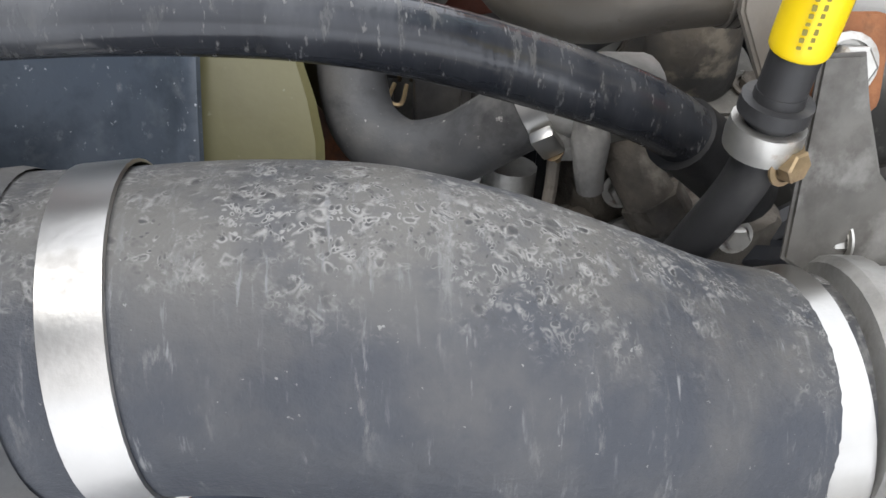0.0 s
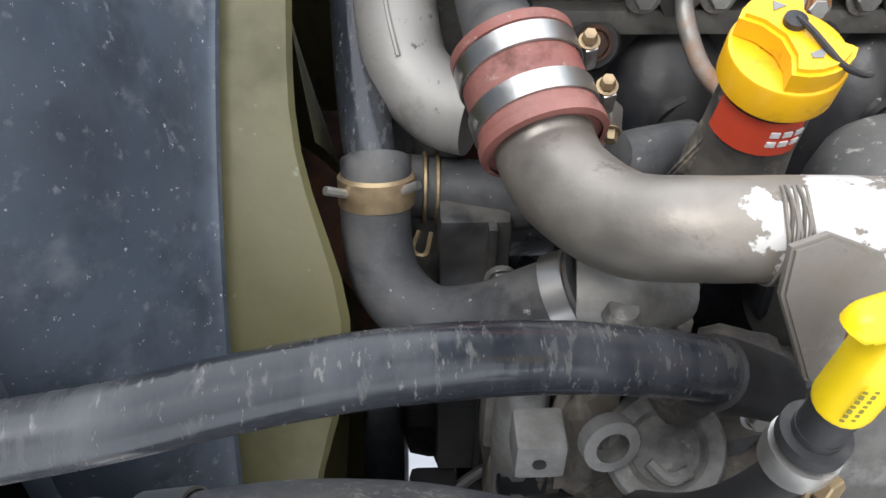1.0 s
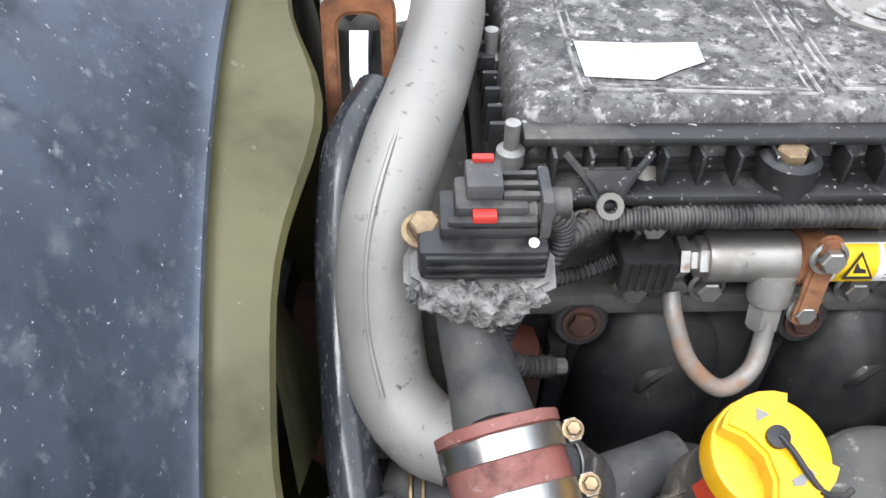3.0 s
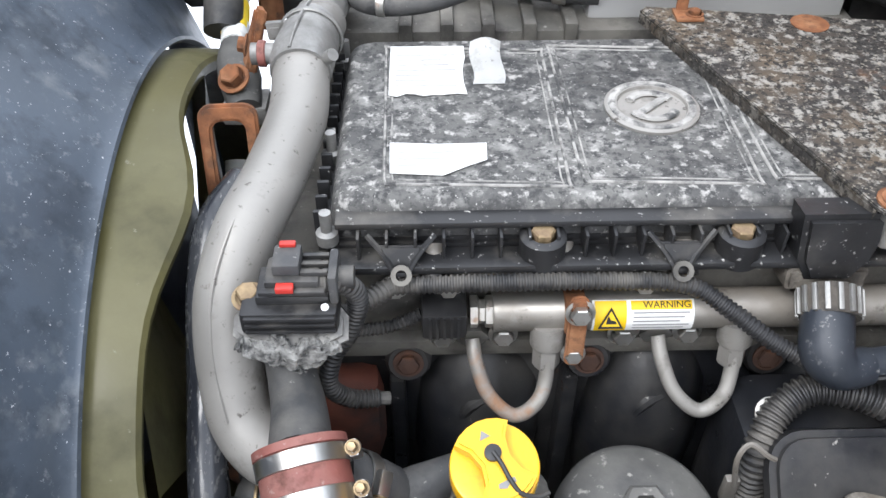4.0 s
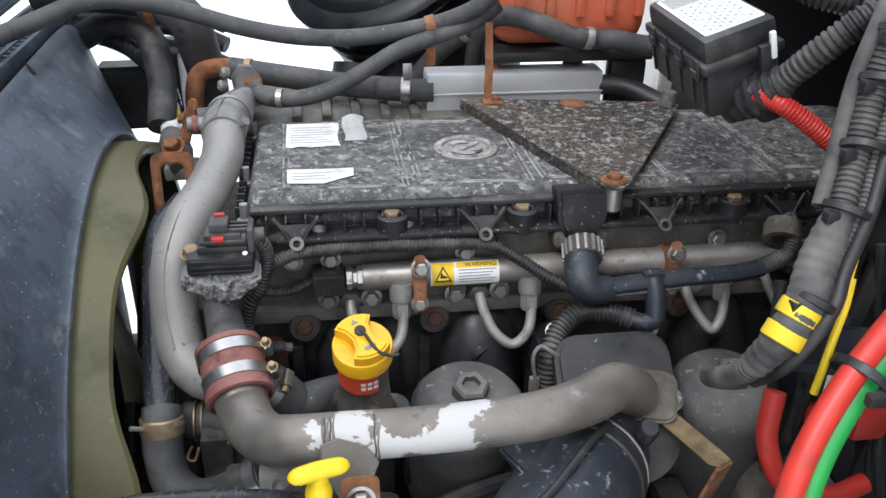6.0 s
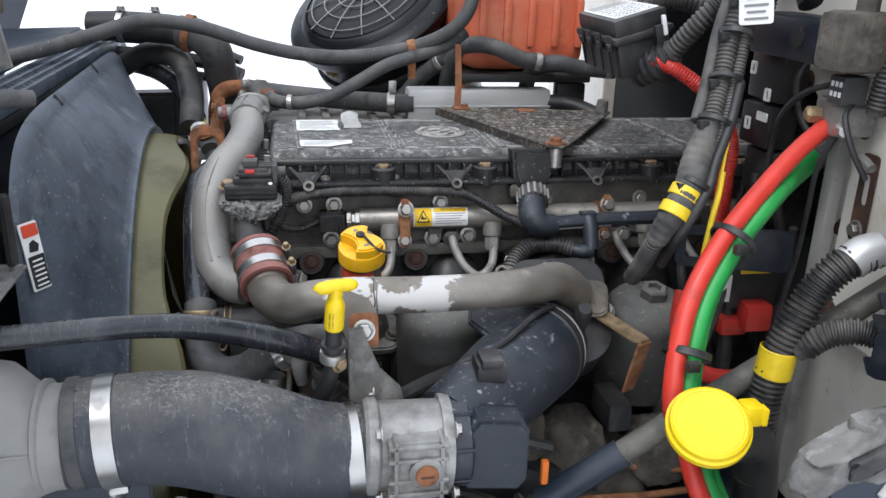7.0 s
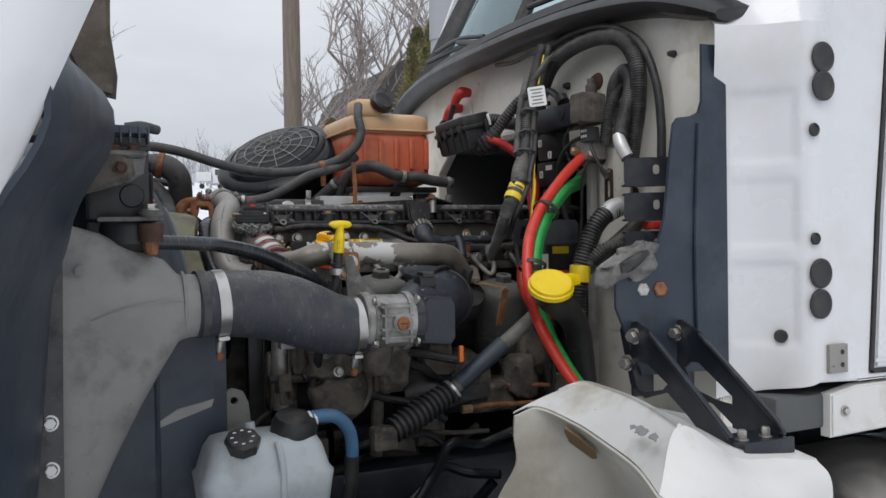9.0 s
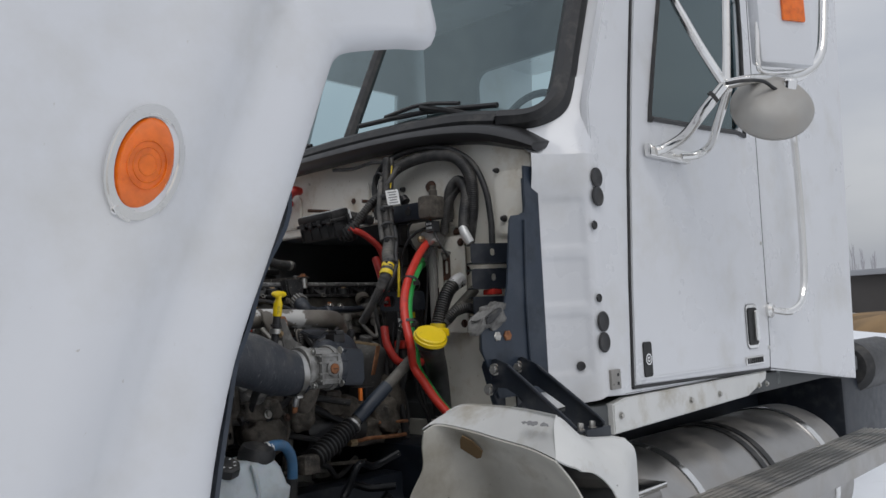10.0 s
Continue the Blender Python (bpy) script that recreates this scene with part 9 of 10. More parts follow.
# steering shaft with boot
ss = thing("steering_shaft", "dull steering shaft with black rubber bellows", "steering shaft", (0.4, 0.32, 1.0))
SA, SB = Vector((0.372, 0.335, 1.055)), Vector((0.80, 0.26, 1.40))
part("shaft", tube([SA, SA.lerp(SB, 0.5), SB], 0.0155, 20, 3), M["head"], ss)
part("sleeve", tube([SA.lerp(SB, 0.02), SA.lerp(SB, 0.25)], 0.0185, 20, 2), M["navy"], ss)
part("bellows", tube([(0.225, 0.318, 0.985), (0.30, 0.328, 1.018), (0.362, 0.335, 1.048)], [0.027, 0.030, 0.024], 24, 8, ridge=(0.013, 0.006)), M["rubber_black"], ss)
part("clip", lathe([(0.0245, -0.004), (0.026, -0.003), (0.026, 0.003), (0.0245, 0.004)], (0.364, 0.335, 1.049), (0.42, 0.02, 0.3), 22), M["steel"], ss)
part("yoke", box((0.178, 0.300, 0.948), (0.230, 0.338, 0.996), 0.010), M["grime"], ss)

# yellow filler cap on its black neck
yc = thing("washer_filler", "lemon yellow hinged filler cap on a black neck", "filler cap", (0.5, 0.17, 1.2))
YA = Vector((-0.20, -0.52, 0.82)).normalized()
YC = Vector((0.503, 0.166, 1.270))
my = Matrix.Translation(YC) @ frame_of(YA)
cp = part("cap", lathe([(0, 0.010), (0.030, 0.0105), (0.0385, 0.0115), (0.0415, 0.0095), (0.0425, 0.006), (0.0425, 0.003), (0.0455, 0.001), (0.0455, -0.007), (0.043, -0.010), (0, -0.010)], YC, YA, 44), M["yellow"], yc)
part("rim_line", tube([my @ Vector((0.036 * math.cos(a), 0.036 * math.sin(a), 0.0108)) for a in [2 * math.pi * q / 24 for q in range(25)]], 0.0012, 6, 2, False), M["yellow"], cp)
part("hinge", box((0.507 + 0.034, 0.158, 1.268), (0.507 + 0.056, 0.182, 1.292), 0.004), M["yellow"], cp)
part("hinge_rib", box((0.560, 0.156, 1.270), (0.566, 0.170, 1.290), 0.001), M["yellow"], cp)
part("neck", tube([YC - YA * 0.012, YC - YA * 0.03 + Vector((0.012, 0, 0)), (0.575, 0.225, 1.215), (0.630, 0.265, 1.165), (0.660, 0.285, 1.05)], [0.038, 0.035, 0.030, 0.028, 0.028], 24, 6), M["rubber_black"], yc)

# grey latch bracket on the navy splash panel
gb = thing("hood_rest_bracket", "grey cast hood rest bracket with rubber pocket", "bracket", (0.60, 0.07, 1.24))
def tilted_lump(at, size, seed, turn):
    b_ = lump((0, 0, 0), size, seed, 0.45)
    bmesh.ops.transform(b_, matrix=Matrix.Translation(at) @ Matrix.Rotation(radians(turn), 4, "Y"), verts=b_.verts)
    return b_


part("cup", tilted_lump((0.588, 0.040, 1.314), (0.062, 0.020, 0.022), 2.0, -27), M["castgrey"], gb, sharp=60)
part("cup", tilted_lump((0.616, 0.045, 1.318), (0.034, 0.022, 0.030), 5.0, -20), M["castgrey"], gb, sharp=60)
part("pocket", tilted_lump((0.590, 0.024, 1.317), (0.034, 0.010, 0.010), 8.0, -27), M["rubber_black"], gb, "dark rubber pocket", sharp=60)
part("leg", slab([(0, 0), (0.060, 0.024), (0.078, 0.0), (0.070, -0.06), (0.055, -0.110), (0.020, -0.125), (0.002, -0.09), (0.008, -0.04)], 0.016, plane_at((0.580, 0.080, 1.318), (1, -0.2, 0), (0, 0.12, 1)), 0.006), M["castgrey"], gb)
bolt(gb, (0.628, 0.050, 1.262), (-0.1, -1, 0.1), 0.013, M["zinc"])
bolt(gb, (0.664, 0.045, 1.262), (-0.1, -1, 0.1), 0.014, M["rust"])

# navy splash panel beside the cab
sp = thing("mud_guard", "navy plastic mud guard standing along the cab edge", "mud guard", (0.75, 0.03, 1.1))
part("panel", slab([(0.60, 1.23), (0.655, 1.10), (0.855, 1.10), (0.855, 1.72), (0.848, 1.735), (0.796, 1.735), (0.795, 1.625), (0.787, 1.602), (0.770, 1.594), (0.740, 1.590), (0.730, 1.578), (0.722, 1.52), (0.708, 1.40), (0.690, 1.34), (0.655, 1.31), (0.60, 1.28)], 0.006, plane_at((-0.030, 0.110, 0), (1, -0.10, 0), (0, 0.0, 1)), 0.002), M["navy"], sp)
part("return_edge", slab([(0, 0), (0.03, 0), (0.03, 0.60), (0, 0.60)], 0.005, plane_at((0.792, 0.055, 1.105), (0.1, -1, 0), (0, 0, 1)), 0.001), M["navy"], sp)
part("crease", tube([(0.745, 0.022, 1.12), (0.742, 0.023, 1.35), (0.752, 0.022, 1.58)], 0.004, 6, 4), M["navy"], sp)

# black bracket channels stacked on the firewall edge
for k, z in enumerate((1.496, 1.424, 1.345)):
    t = thing("bracket_channel", "black pressed steel channel with a round hole", "bracket", (0.76, 0.16, z - 0.03), "firewall channels")
    part("face", slab(rounded(0.15, 0.058, 0.010, 3), 0.004, plane_at((0.748, 0.130, z), (0.86, -0.5, 0), (0, 0, 1)), 0.001, holes=[rounded(0.013, 0.020, 0.006, 4, -0.010, 0.004)]), M["black_steel"], t)
    part("top_flange", slab(rounded(0.15, 0.045, 0.004, 2), 0.004, plane_at((0.760, 0.150, z + 0.0245), (0.86, -0.5, 0), (0.5, 0.86, 0)), 0.001), M["black_steel"], t)
    part("bottom_flange", slab(rounded(0.15, 0.045, 0.004, 2), 0.004, plane_at((0.760, 0.150, z - 0.0285), (0.86, -0.5, 0), (0.5, 0.86, 0)), 0.001), M["black_steel"], t)
single("red_lamp_block", box((0.725, 0.125, 1.378), (0.765, 0.165, 1.394), 0.004), M["redplastic"], "small dark red plastic block between the channels", "block")

# black connector stack behind the harness
cs = thing("connector_stack", "stacked black plugs with small white clips on the firewall", "connector", (0.75, 0.53, 1.48))
part("body", box((0.735, 0.500, 1.555), (0.775, 0.585, 1.622), 0.005), M["plastic"], cs)
part("body", box((0.728, 0.505, 1.490), (0.772, 0.580, 1.550), 0.005), M["plastic"], cs)
part("body", box((0.738, 0.500, 1.420), (0.776, 0.572, 1.485), 0.005), M["plastic"], cs)
for y, z in ((0.560, 1.598), (0.556, 1.520), (0.516, 1.566)):
    part("white_clip", slab(rounded(0.014, 0.018, 0.002, 2), 0.003, plane_at((0.727, y, z), (0, -1, 0), (0, 0, 1)), 0.0005, holes=[rounded(0.006, 0.010, 0.001, 2)]), M["label"], cs)
part("white_tag", slab(rounded(0.026, 0.012, 0.001, 2), 0.002, plane_at((0.726, 0.520, 1.535), (0, -1, 0), (0, 0, 1)), 0), M["label"], cs)
for k in range(4):
    part("lead", tube([(0.74, 0.512 + 0.018 * k, 1.42), (0.735, 0.515 + 0.015 * k, 1.38), (0.728 + 0.006 * k, 0.50 + 0.01 * k, 1.32)], 0.004, 8, 4), M["rubber_black"], cs)

# upper firewall cross bracket with fittings
ub = thing("pedal_bracket", "dark steel bracket with a rusty fitting on the firewall", "bracket", (0.77, 0.45, 1.6))
part("bar", box((0.705, 0.34, 1.622), (0.775, 0.560, 1.676), 0.006), M["black_steel"], ub)
part("bar_hole", lathe([(0.012, 0), (0.012, 0.002), (0, 0.002)], (0.7045, 0.432, 1.650), (-1, 0, 0), 14), M["ink"], ub)
part("block", box((0.690, 0.325, 1.620), (0.760, 0.378, 1.690), 0.012), M["grime"], ub)
part("fitting", lathe([(0, 0), (0.013, 0), (0.013, 0.02), (0.009, 0.024), (0.009, 0.035), (0, 0.035)], (0.735, 0.352, 1.688), (0, 0, 1), 12), M["grime"], ub)
part("rod", tube([(0.75, 0.50, 1.70), (0.755, 0.545, 1.725), (0.765, 0.58, 1.735)], 0.009, 10, 4), M["plastic"], ub)
part("rod_end", lathe([(0, 0), (0.016, 0), (0.016, 0.02), (0, 0.02)], (0.748, 0.485, 1.690), (0, 0.5, 0.6), 12), M["plastic"], ub)
for y, z in ((0.60, 1.66), (0.70, 1.70), (0.80, 1.74), (0.56, 1.58), (0.33, 1.58), (0.42, 1.40), (0.30, 1.46)):
    bolt(fw, (0.8135, y, z), (-1, 0, 0), 0.010, M["rust_dark"])
for y, z in ((0.64, 1.715), (0.93, 1.72)):
    part("stud_rod", tube([(0.81, y, z), (0.73, y + 0.03, z + 0.002)], 0.006, 8, 2), M["rust_dark"], fw)
# big harness loops on the firewall
for i, (pts, r) in enumerate((
        ([(0.770, 0.640, 1.69), (0.775, 0.656, 1.771), (0.775, 0.598, 1.838), (0.775, 0.467, 1.858), (0.775, 0.335, 1.841), (0.778, 0.232, 1.783), (0.780, 0.182, 1.694), (0.780, 0.166, 1.60), (0.778, 0.164, 1.53)], 0.0095),
        ([(0.765, 0.63, 1.66), (0.770, 0.622, 1.733), (0.770, 0.551, 1.805), (0.770, 0.414, 1.826), (0.768, 0.290, 1.805), (0.764, 0.226, 1.739), (0.760, 0.216, 1.648), (0.756, 0.226, 1.580), (0.752, 0.232, 1.535)], 0.0185),
        ([(0.778, 0.330, 1.62), (0.776, 0.322, 1.700), (0.778, 0.285, 1.732), (0.760, 0.240, 1.69), (0.730, 0.225, 1.62), (0.702, 0.205, 1.572)], 0.0165),
        ([(0.76, 0.335, 1.58), (0.765, 0.325, 1.65), (0.785, 0.31, 1.70), (0.80, 0.29, 1.72)], 0.014))):
    if i == 0:
        lp = thing("harness_loop", "thin smooth black hose looped on the firewall", "hose", pts[0])
        part("hose", tube(pts, r, 12, 10), M["rubber_black"], lp)
        continue
    conduit(pts, r, "black corrugated harness loop on the firewall", "harness_loop", 0.0055, r * 0.09)
single("silver_wrap", tube([(0.706, 0.186, 1.530), (0.700, 0.196, 1.552), (0.700, 0.208, 1.578)], [0.0135, 0.0145, 0.012], 14, 4), M["silver"], "crumpled silver foil wrap on a cable", "wrap", "foil wraps")
single("silver_wrap", tube([(0.708, 0.262, 1.412), (0.724, 0.262, 1.424), (0.742, 0.258, 1.430)], 0.0215, 14, 4), M["silver"], "white paper wrap on a thick conduit", "wrap", "foil wraps")
conduit([(0.735, 0.260, 1.426), (0.700, 0.264, 1.408), (0.672, 0.268, 1.37), (0.645, 0.27, 1.30), (0.635, 0.27, 1.24), (0.635, 0.27, 1.12)], 0.021, "thick black corrugated conduit beside the steering shaft", pitch=0.007)
conduit([(0.74, 0.19, 1.335), (0.71, 0.215, 1.345), (0.68, 0.235, 1.335), (0.66, 0.25, 1.31)], 0.016, "black corrugated conduit into the channel brackets", pitch=0.006)
single("yellow_band", lathe([(0.0215, -0.018), (0.0225, -0.017), (0.0225, 0.017), (0.0215, 0.018)], (0.6415, 0.27, 1.285), (0.1, 0, 1), 24), M["yellowtape"], "yellow tape band on the thick conduit", "tape")
# air fitting manifold
af = thing("air_fitting", "grey brass air fitting block with plugs and wires", "fitting", (0.745, 0.38, 1.5))
part("block", box((0.725, 0.350, 1.540), (0.775, 0.405, 1.585), 0.006), M["castalu"], af)
part("connector", box((0.718, 0.345, 1.580), (0.752, 0.375, 1.615), 0.004), M["rubber"], af)
for k in range(6):
    part("pin_hole", box((0.7165, 0.348 + 0.008 * (k % 3), 1.590 + 0.012 * (k // 3)), (0.7178, 0.352 + 0.008 * (k % 3), 1.596 + 0.012 * (k // 3)), 0), M["label"], af)
part("wire", tube([(0.735, 0.365, 1.612), (0.745, 0.375, 1.635), (0.775, 0.36, 1.64), (0.80, 0.34, 1.635)], 0.003, 6, 5), M["redplastic"], af)
part("elbow", tube([(0.765, 0.43, 1.512), (0.785, 0.44, 1.525), (0.80, 0.44, 1.55)], 0.010, 10, 4), M["castalu"], af)
part("wall_strip", box((0.755, 0.385, 1.02), (0.772, 0.405, 1.535), 0.003), M["duct"], af)
single("pale_panel", slab(rounded(0.12, 0.30, 0.01, 3), 0.006, plane_at((0.79, 0.335, 1.42), (0.0, -1, 0), (0, 0, 1)), 0.003), M["cream"], "cream painted cover plate on the firewall", "cover plate")
for y, z in ((0.292, 1.545), (0.378, 1.545), (0.292, 1.30), (0.378, 1.30)):
    bolt(fw, (0.7835, y, z), (-1, 0, 0), 0.008, M["rust_dark"])
ps = thing("latch_strip", "rusty slotted strap bolted on the cream cover plate", "bracket", (0.78, 0.36, 1.45))
part("strap", slab(rounded(0.030, 0.115, 0.006, 3), 0.004, plane_at((0.7825, 0.352, 1.462), (0, -1, 0), (0, 0, 1)), 0.001, holes=[rounded(0.012, 0.040, 0.005, 3, 0.0, 0.012)]), M["rust_dark"], ps)
bolt(ps, (0.778, 0.352, 1.422), (-1, 0, 0), 0.008, M["zinc"])
part("lever", tube([(0.775, 0.352, 1.50), (0.758, 0.345, 1.515), (0.752, 0.330, 1.518), (0.750, 0.310, 1.512)], 0.006, 8, 4), M["castalu"], ps)
for y, z, r_, mt in ((0.425, 1.735, 0.018, "rust_dark"), (0.155, 1.745, 0.007, "rubber_black"), (0.135, 1.60, 0.009, "rubber_black"), (0.55, 1.745, 0.008, "rubber_black")):
    part("wall_plug", lathe([(0, 0.014), (r_ * 0.7, 0.013), (r_, 0.006), (r_ * 1.15, 0.0), (r_ * 1.15, -0.003), (0, -0.003)], (0.805, y, z), (-1, 0, 0), 18), M[mt], fw)
for k, pts in enumerate((
        [(0.735, 0.362, 1.545), (0.722, 0.372, 1.50), (0.728, 0.385, 1.44), (0.735, 0.40, 1.37), (0.73, 0.41, 1.28)],
        [(0.748, 0.395, 1.60), (0.730, 0.43, 1.585), (0.725, 0.47, 1.55), (0.735, 0.50, 1.49), (0.725, 0.49, 1.40)],
        [(0.742, 0.352, 1.585), (0.720, 0.335, 1.57), (0.722, 0.315, 1.535), (0.74, 0.305, 1.50)],
        [(0.752, 0.45, 1.640), (0.738, 0.47, 1.60), (0.740, 0.455, 1.55), (0.755, 0.43, 1.515)])):
    part("wire", tube(pts, 0.0035 + 0.001 * (k % 2), 6, 5), M["rubber_black"], af)
part("hex_nut", lathe([(0, 0), (0.011, 0), (0.011, 0.014), (0.007, 0.018), (0, 0.018)], (0.725, 0.392, 1.562), (-1, 0.2, 0), 6), M["brass"], af)
part("side_port", lathe([(0, 0), (0.009, 0), (0.009, 0.018), (0.006, 0.024), (0, 0.024)], (0.730, 0.352, 1.552), (-0.5, -1, 0), 12), M["zinc"], af)
# frame bracket and red relay parts behind the hoses
rb = thing("relay_bracket", "black bracket with grey rim holding red and yellow relays", "bracket", (0.65, 0.43, 1.3))
part("plate", slab(rounded(0.15, 0.058, 0.010, 3), 0.006, plane_at((0.655, 0.425, 1.375), (0.9, -0.3, 0), (0, 0.1, 1)), 0.002, holes=[rounded(0.035, 0.030, 0.006, 3, -0.045, 0)]), M["black_steel"], rb)
part("relay_box", box((0.675, 0.455, 1.27), (0.76, 0.52, 1.36), 0.006), M["plastic"], rb)
part("yellow_label", box((0.690, 0.4520, 1.325), (0.735, 0.4545, 1.342), 0.0005), M["yellowtape"], rb)
part("white_label", box((0.66, 0.449, 1.285), (0.676, 0.4515, 1.325), 0.0005), M["label"], rb)
part("red_cover", box((0.668, 0.445, 1.232), (0.712, 0.49, 1.258), 0.008), M["redplastic"], rb)
part("red_cover", box((0.695, 0.428, 1.245), (0.735, 0.46, 1.285), 0.006), M["redplastic"], rb)
part("red_cable", tube([(0.61, 0.46, 1.30), (0.60, 0.44, 1.25), (0.62, 0.42, 1.20), (0.67, 0.41, 1.185), (0.72, 0.42, 1.19)], 0.012, 12, 6), M["redplastic"], rb)
part("red_cable", tube([(0.715, 0.60, 1.52), (0.705, 0.57, 1.47), (0.70, 0.55, 1.42), (0.69, 0.53, 1.36)], 0.013, 12, 6), M["redplastic"], rb)
part("orange_clip", box((0.368, 0.302, 1.112), (0.377, 0.311, 1.145), 0.002), M["far_orange"], rb)
part("copper_line", tube([(0.50, 0.46, 1.03), (0.58, 0.44, 1.025), (0.66, 0.43, 1.02)], 0.005, 10, 4), M["rust"], rb)
rnd3 = random.Random(21)
for k in range(9):
    p = Vector((rnd3.uniform(0.60, 0.76), rnd3.uniform(0.44, 0.56), rnd3.uniform(1.30, 1.46)))
    pts = [p]
    for _ in range(4):
        pts.append(pts[-1] + Vector((rnd3.uniform(-0.035, 0.035), rnd3.uniform(-0.03, 0.02), rnd3.uniform(-0.15, -0.07))))
    part("dark_line", tube(pts, rnd3.uniform(0.005, 0.011), 8, 5), M[rnd3.choice(("rubber_black", "conduit", "plastic"))], rb)
# red battery terminals on the firewall
for dy, dz in ((0.09, 0.02), (0.15, -0.02)):
    t = thing("battery_terminal", "red rubber battery terminal boot on the firewall", "terminal", (0.775, 1.0 + dy, 1.77 + dz), "terminals")
    part("boot", tube([(0.80, 1.0 + dy, 1.795 + dz), (0.775, 1.0 + dy, 1.795 + dz), (0.762, 1.005 + dy, 1.785 + dz), (0.755, 1.02 + dy, 1.76 + dz)], [0.014, 0.018, 0.016, 0.012], 12, 4), M["redplastic"], t)
    part("cable", tube([(0.755, 1.02 + dy, 1.76 + dz), (0.75, 1.05 + dy, 1.72), (0.76, 1.08 + dy, 1.66)], 0.009, 10, 4), M["rubber_black"], t)
part("grey_line", tube([(0.77, 0.86, 1.855), (0.765, 0.75, 1.842), (0.76, 0.65, 1.845), (0.75, 0.55, 1.83)], 0.006, 8, 5), M["rubber"], fw)
part("thin_line", tube([(0.74, 0.60, 1.72), (0.735, 0.615, 1.77), (0.74, 0.60, 1.80), (0.75, 0.57, 1.78)], 0.005, 8, 5), M["rubber_black"], fw)
single("transmission_housing", box((0.86, 0.45, 0.6), (1.6, 1.25, 0.96), 0.05), M["block"], "dark bell housing under the cab floor", "engine part")
# dark plate added where only floor shadow lies below the firewall
single("floor_shadow_plate", box((0.62, 0.05, 0.80), (0.80, 0.9, 0.96), 0.02), M["black_steel"], "dark plate standing in for floor shadow low on the firewall", "plate")

# ---- gray inlet duct, rubber flap and splash liner at the front ----
dc = thing("inlet_duct", "grey moulded air inlet duct flaring towards the hood", "air duct", (-0.27, 0.24, 0.9))
bm = bmesh.new()
loops = []
SEC = [(-0.160, 0.257, 1.257, 0.0540, 0.0545, 2.0, 0.0), (-0.174, 0.257, 1.257, 0.0545, 0.0545, 2.0, 0.0), (-0.192, 0.257, 1.255, 0.056, 0.058, 2.1, 0.0), (-0.215, 0.258, 1.248, 0.058, 0.090, 2.3, 0.012), (-0.250, 0.252, 1.222, 0.055, 0.128, 2.6, 0.030), (-0.290, 0.245, 1.185, 0.052, 0.180, 3.0, 0.050), (-0.330, 0.238, 1.145, 0.050, 0.238, 3.4, 0.055), (-0.368, 0.232, 1.110, 0.048, 0.285, 3.8, 0.04), (-0.392, 0.230, 1.09, 0.046, 0.31, 4.0, 0.02), (-0.42, 0.228, 1.08, 0.046, 0.32, 4.0, 0.0)]
for x, y, z, hy, hz_, pw, sl in SEC:
    row = []
    for j in range(56):
        a = 2 * math.pi * j / 56
        c, s = math.cos(a), math.sin(a)
        dz = hz_ * math.copysign(abs(s) ** (2 / pw), s)
        row.append(bm.verts.new((x + sl * dz / 0.2 * 0.25, y + hy * math.copysign(abs(c) ** (2 / pw), c), z + dz)))
    loops.append(row)
for a, b in zip(loops, loops[1:]):
    for j in range(56):
        k = (j + 1) % 56
        bm.faces.new((a[j], a[k], b[k], b[j]))
bm.faces.new(loops[0])
bm.faces.new(loops[-1][::-1])
part("duct", bm, M["duct"], dc)
part("rim", lathe([(0.0540, -0.004), (0.0583, -0.002), (0.0583, 0.002), (0.0540, 0.004)], (-0.184, 0.257, 1.259), (1, 0, 0), 48), M["duct"], dc)
part("mould_line", tube([(-0.17, 0.206, 1.268), (-0.22, 0.197, 1.27), (-0.28, 0.190, 1.262), (-0.33, 0.186, 1.245)], 0.0012, 6, 5), M["duct"], dc)
part("pad", lathe([(0.008, 0), (0.008, 0.003), (0, 0.004)], (-0.345, 0.186, 1.325), (0, -1, 0), 14), M["duct"], dc)
fl = thing("rubber_flap", "dark grey rubber seal flap riveted beside the duct", "rubber flap", (-0.41, 0.19, 0.7))
part("flap", slab([(-0.55, 0.70), (-0.378, 0.70), (-0.376, 1.10), (-0.372, 1.36), (-0.40, 1.42), (-0.55, 1.42)], 0.008, plane_at((0, 0.186, 0), (1, 0.10, 0), (0, 0, 1)), 0.002), M["rubber"], fl)
for z in (1.336, 1.10, 1.03, 0.9):
    bolt(fl, (-0.392, 0.140, z), (0, -1, 0), 0.008, M["label"], "rivet")
ln = thing("splash_liner", "dark navy plastic liner below the duct", "liner", (-0.25, 0.3, 0.7))
part("panel", slab([(-0.40, 0.62), (-0.10, 0.62), (-0.10, 1.20), (-0.20, 1.24), (-0.40, 1.24)], 0.008, plane_at((0, 0.33, 0), (1, 0.05, 0), (0, 0, 1)), 0.003), M["navy"], ln)
part("fold", tube([(-0.222, 0.314, 0.70), (-0.222, 0.314, 1.14)], 0.006, 8, 2), M["navy"], ln)
part("scuffed_edge", slab([(0, 0), (0.09, 0.028), (0.095, 0.042), (0.03, 0.030), (0.0, 0.012)], 0.003, plane_at((-0.218, 0.312, 1.04), (1, 0.05, 0), (0, 0, 1)), 0.001), M["duct"], ln)
tb_ = thing("mount_lug", "pale grey steel lug with a hole", "bracket", (-0.08, 0.38, 0.95))
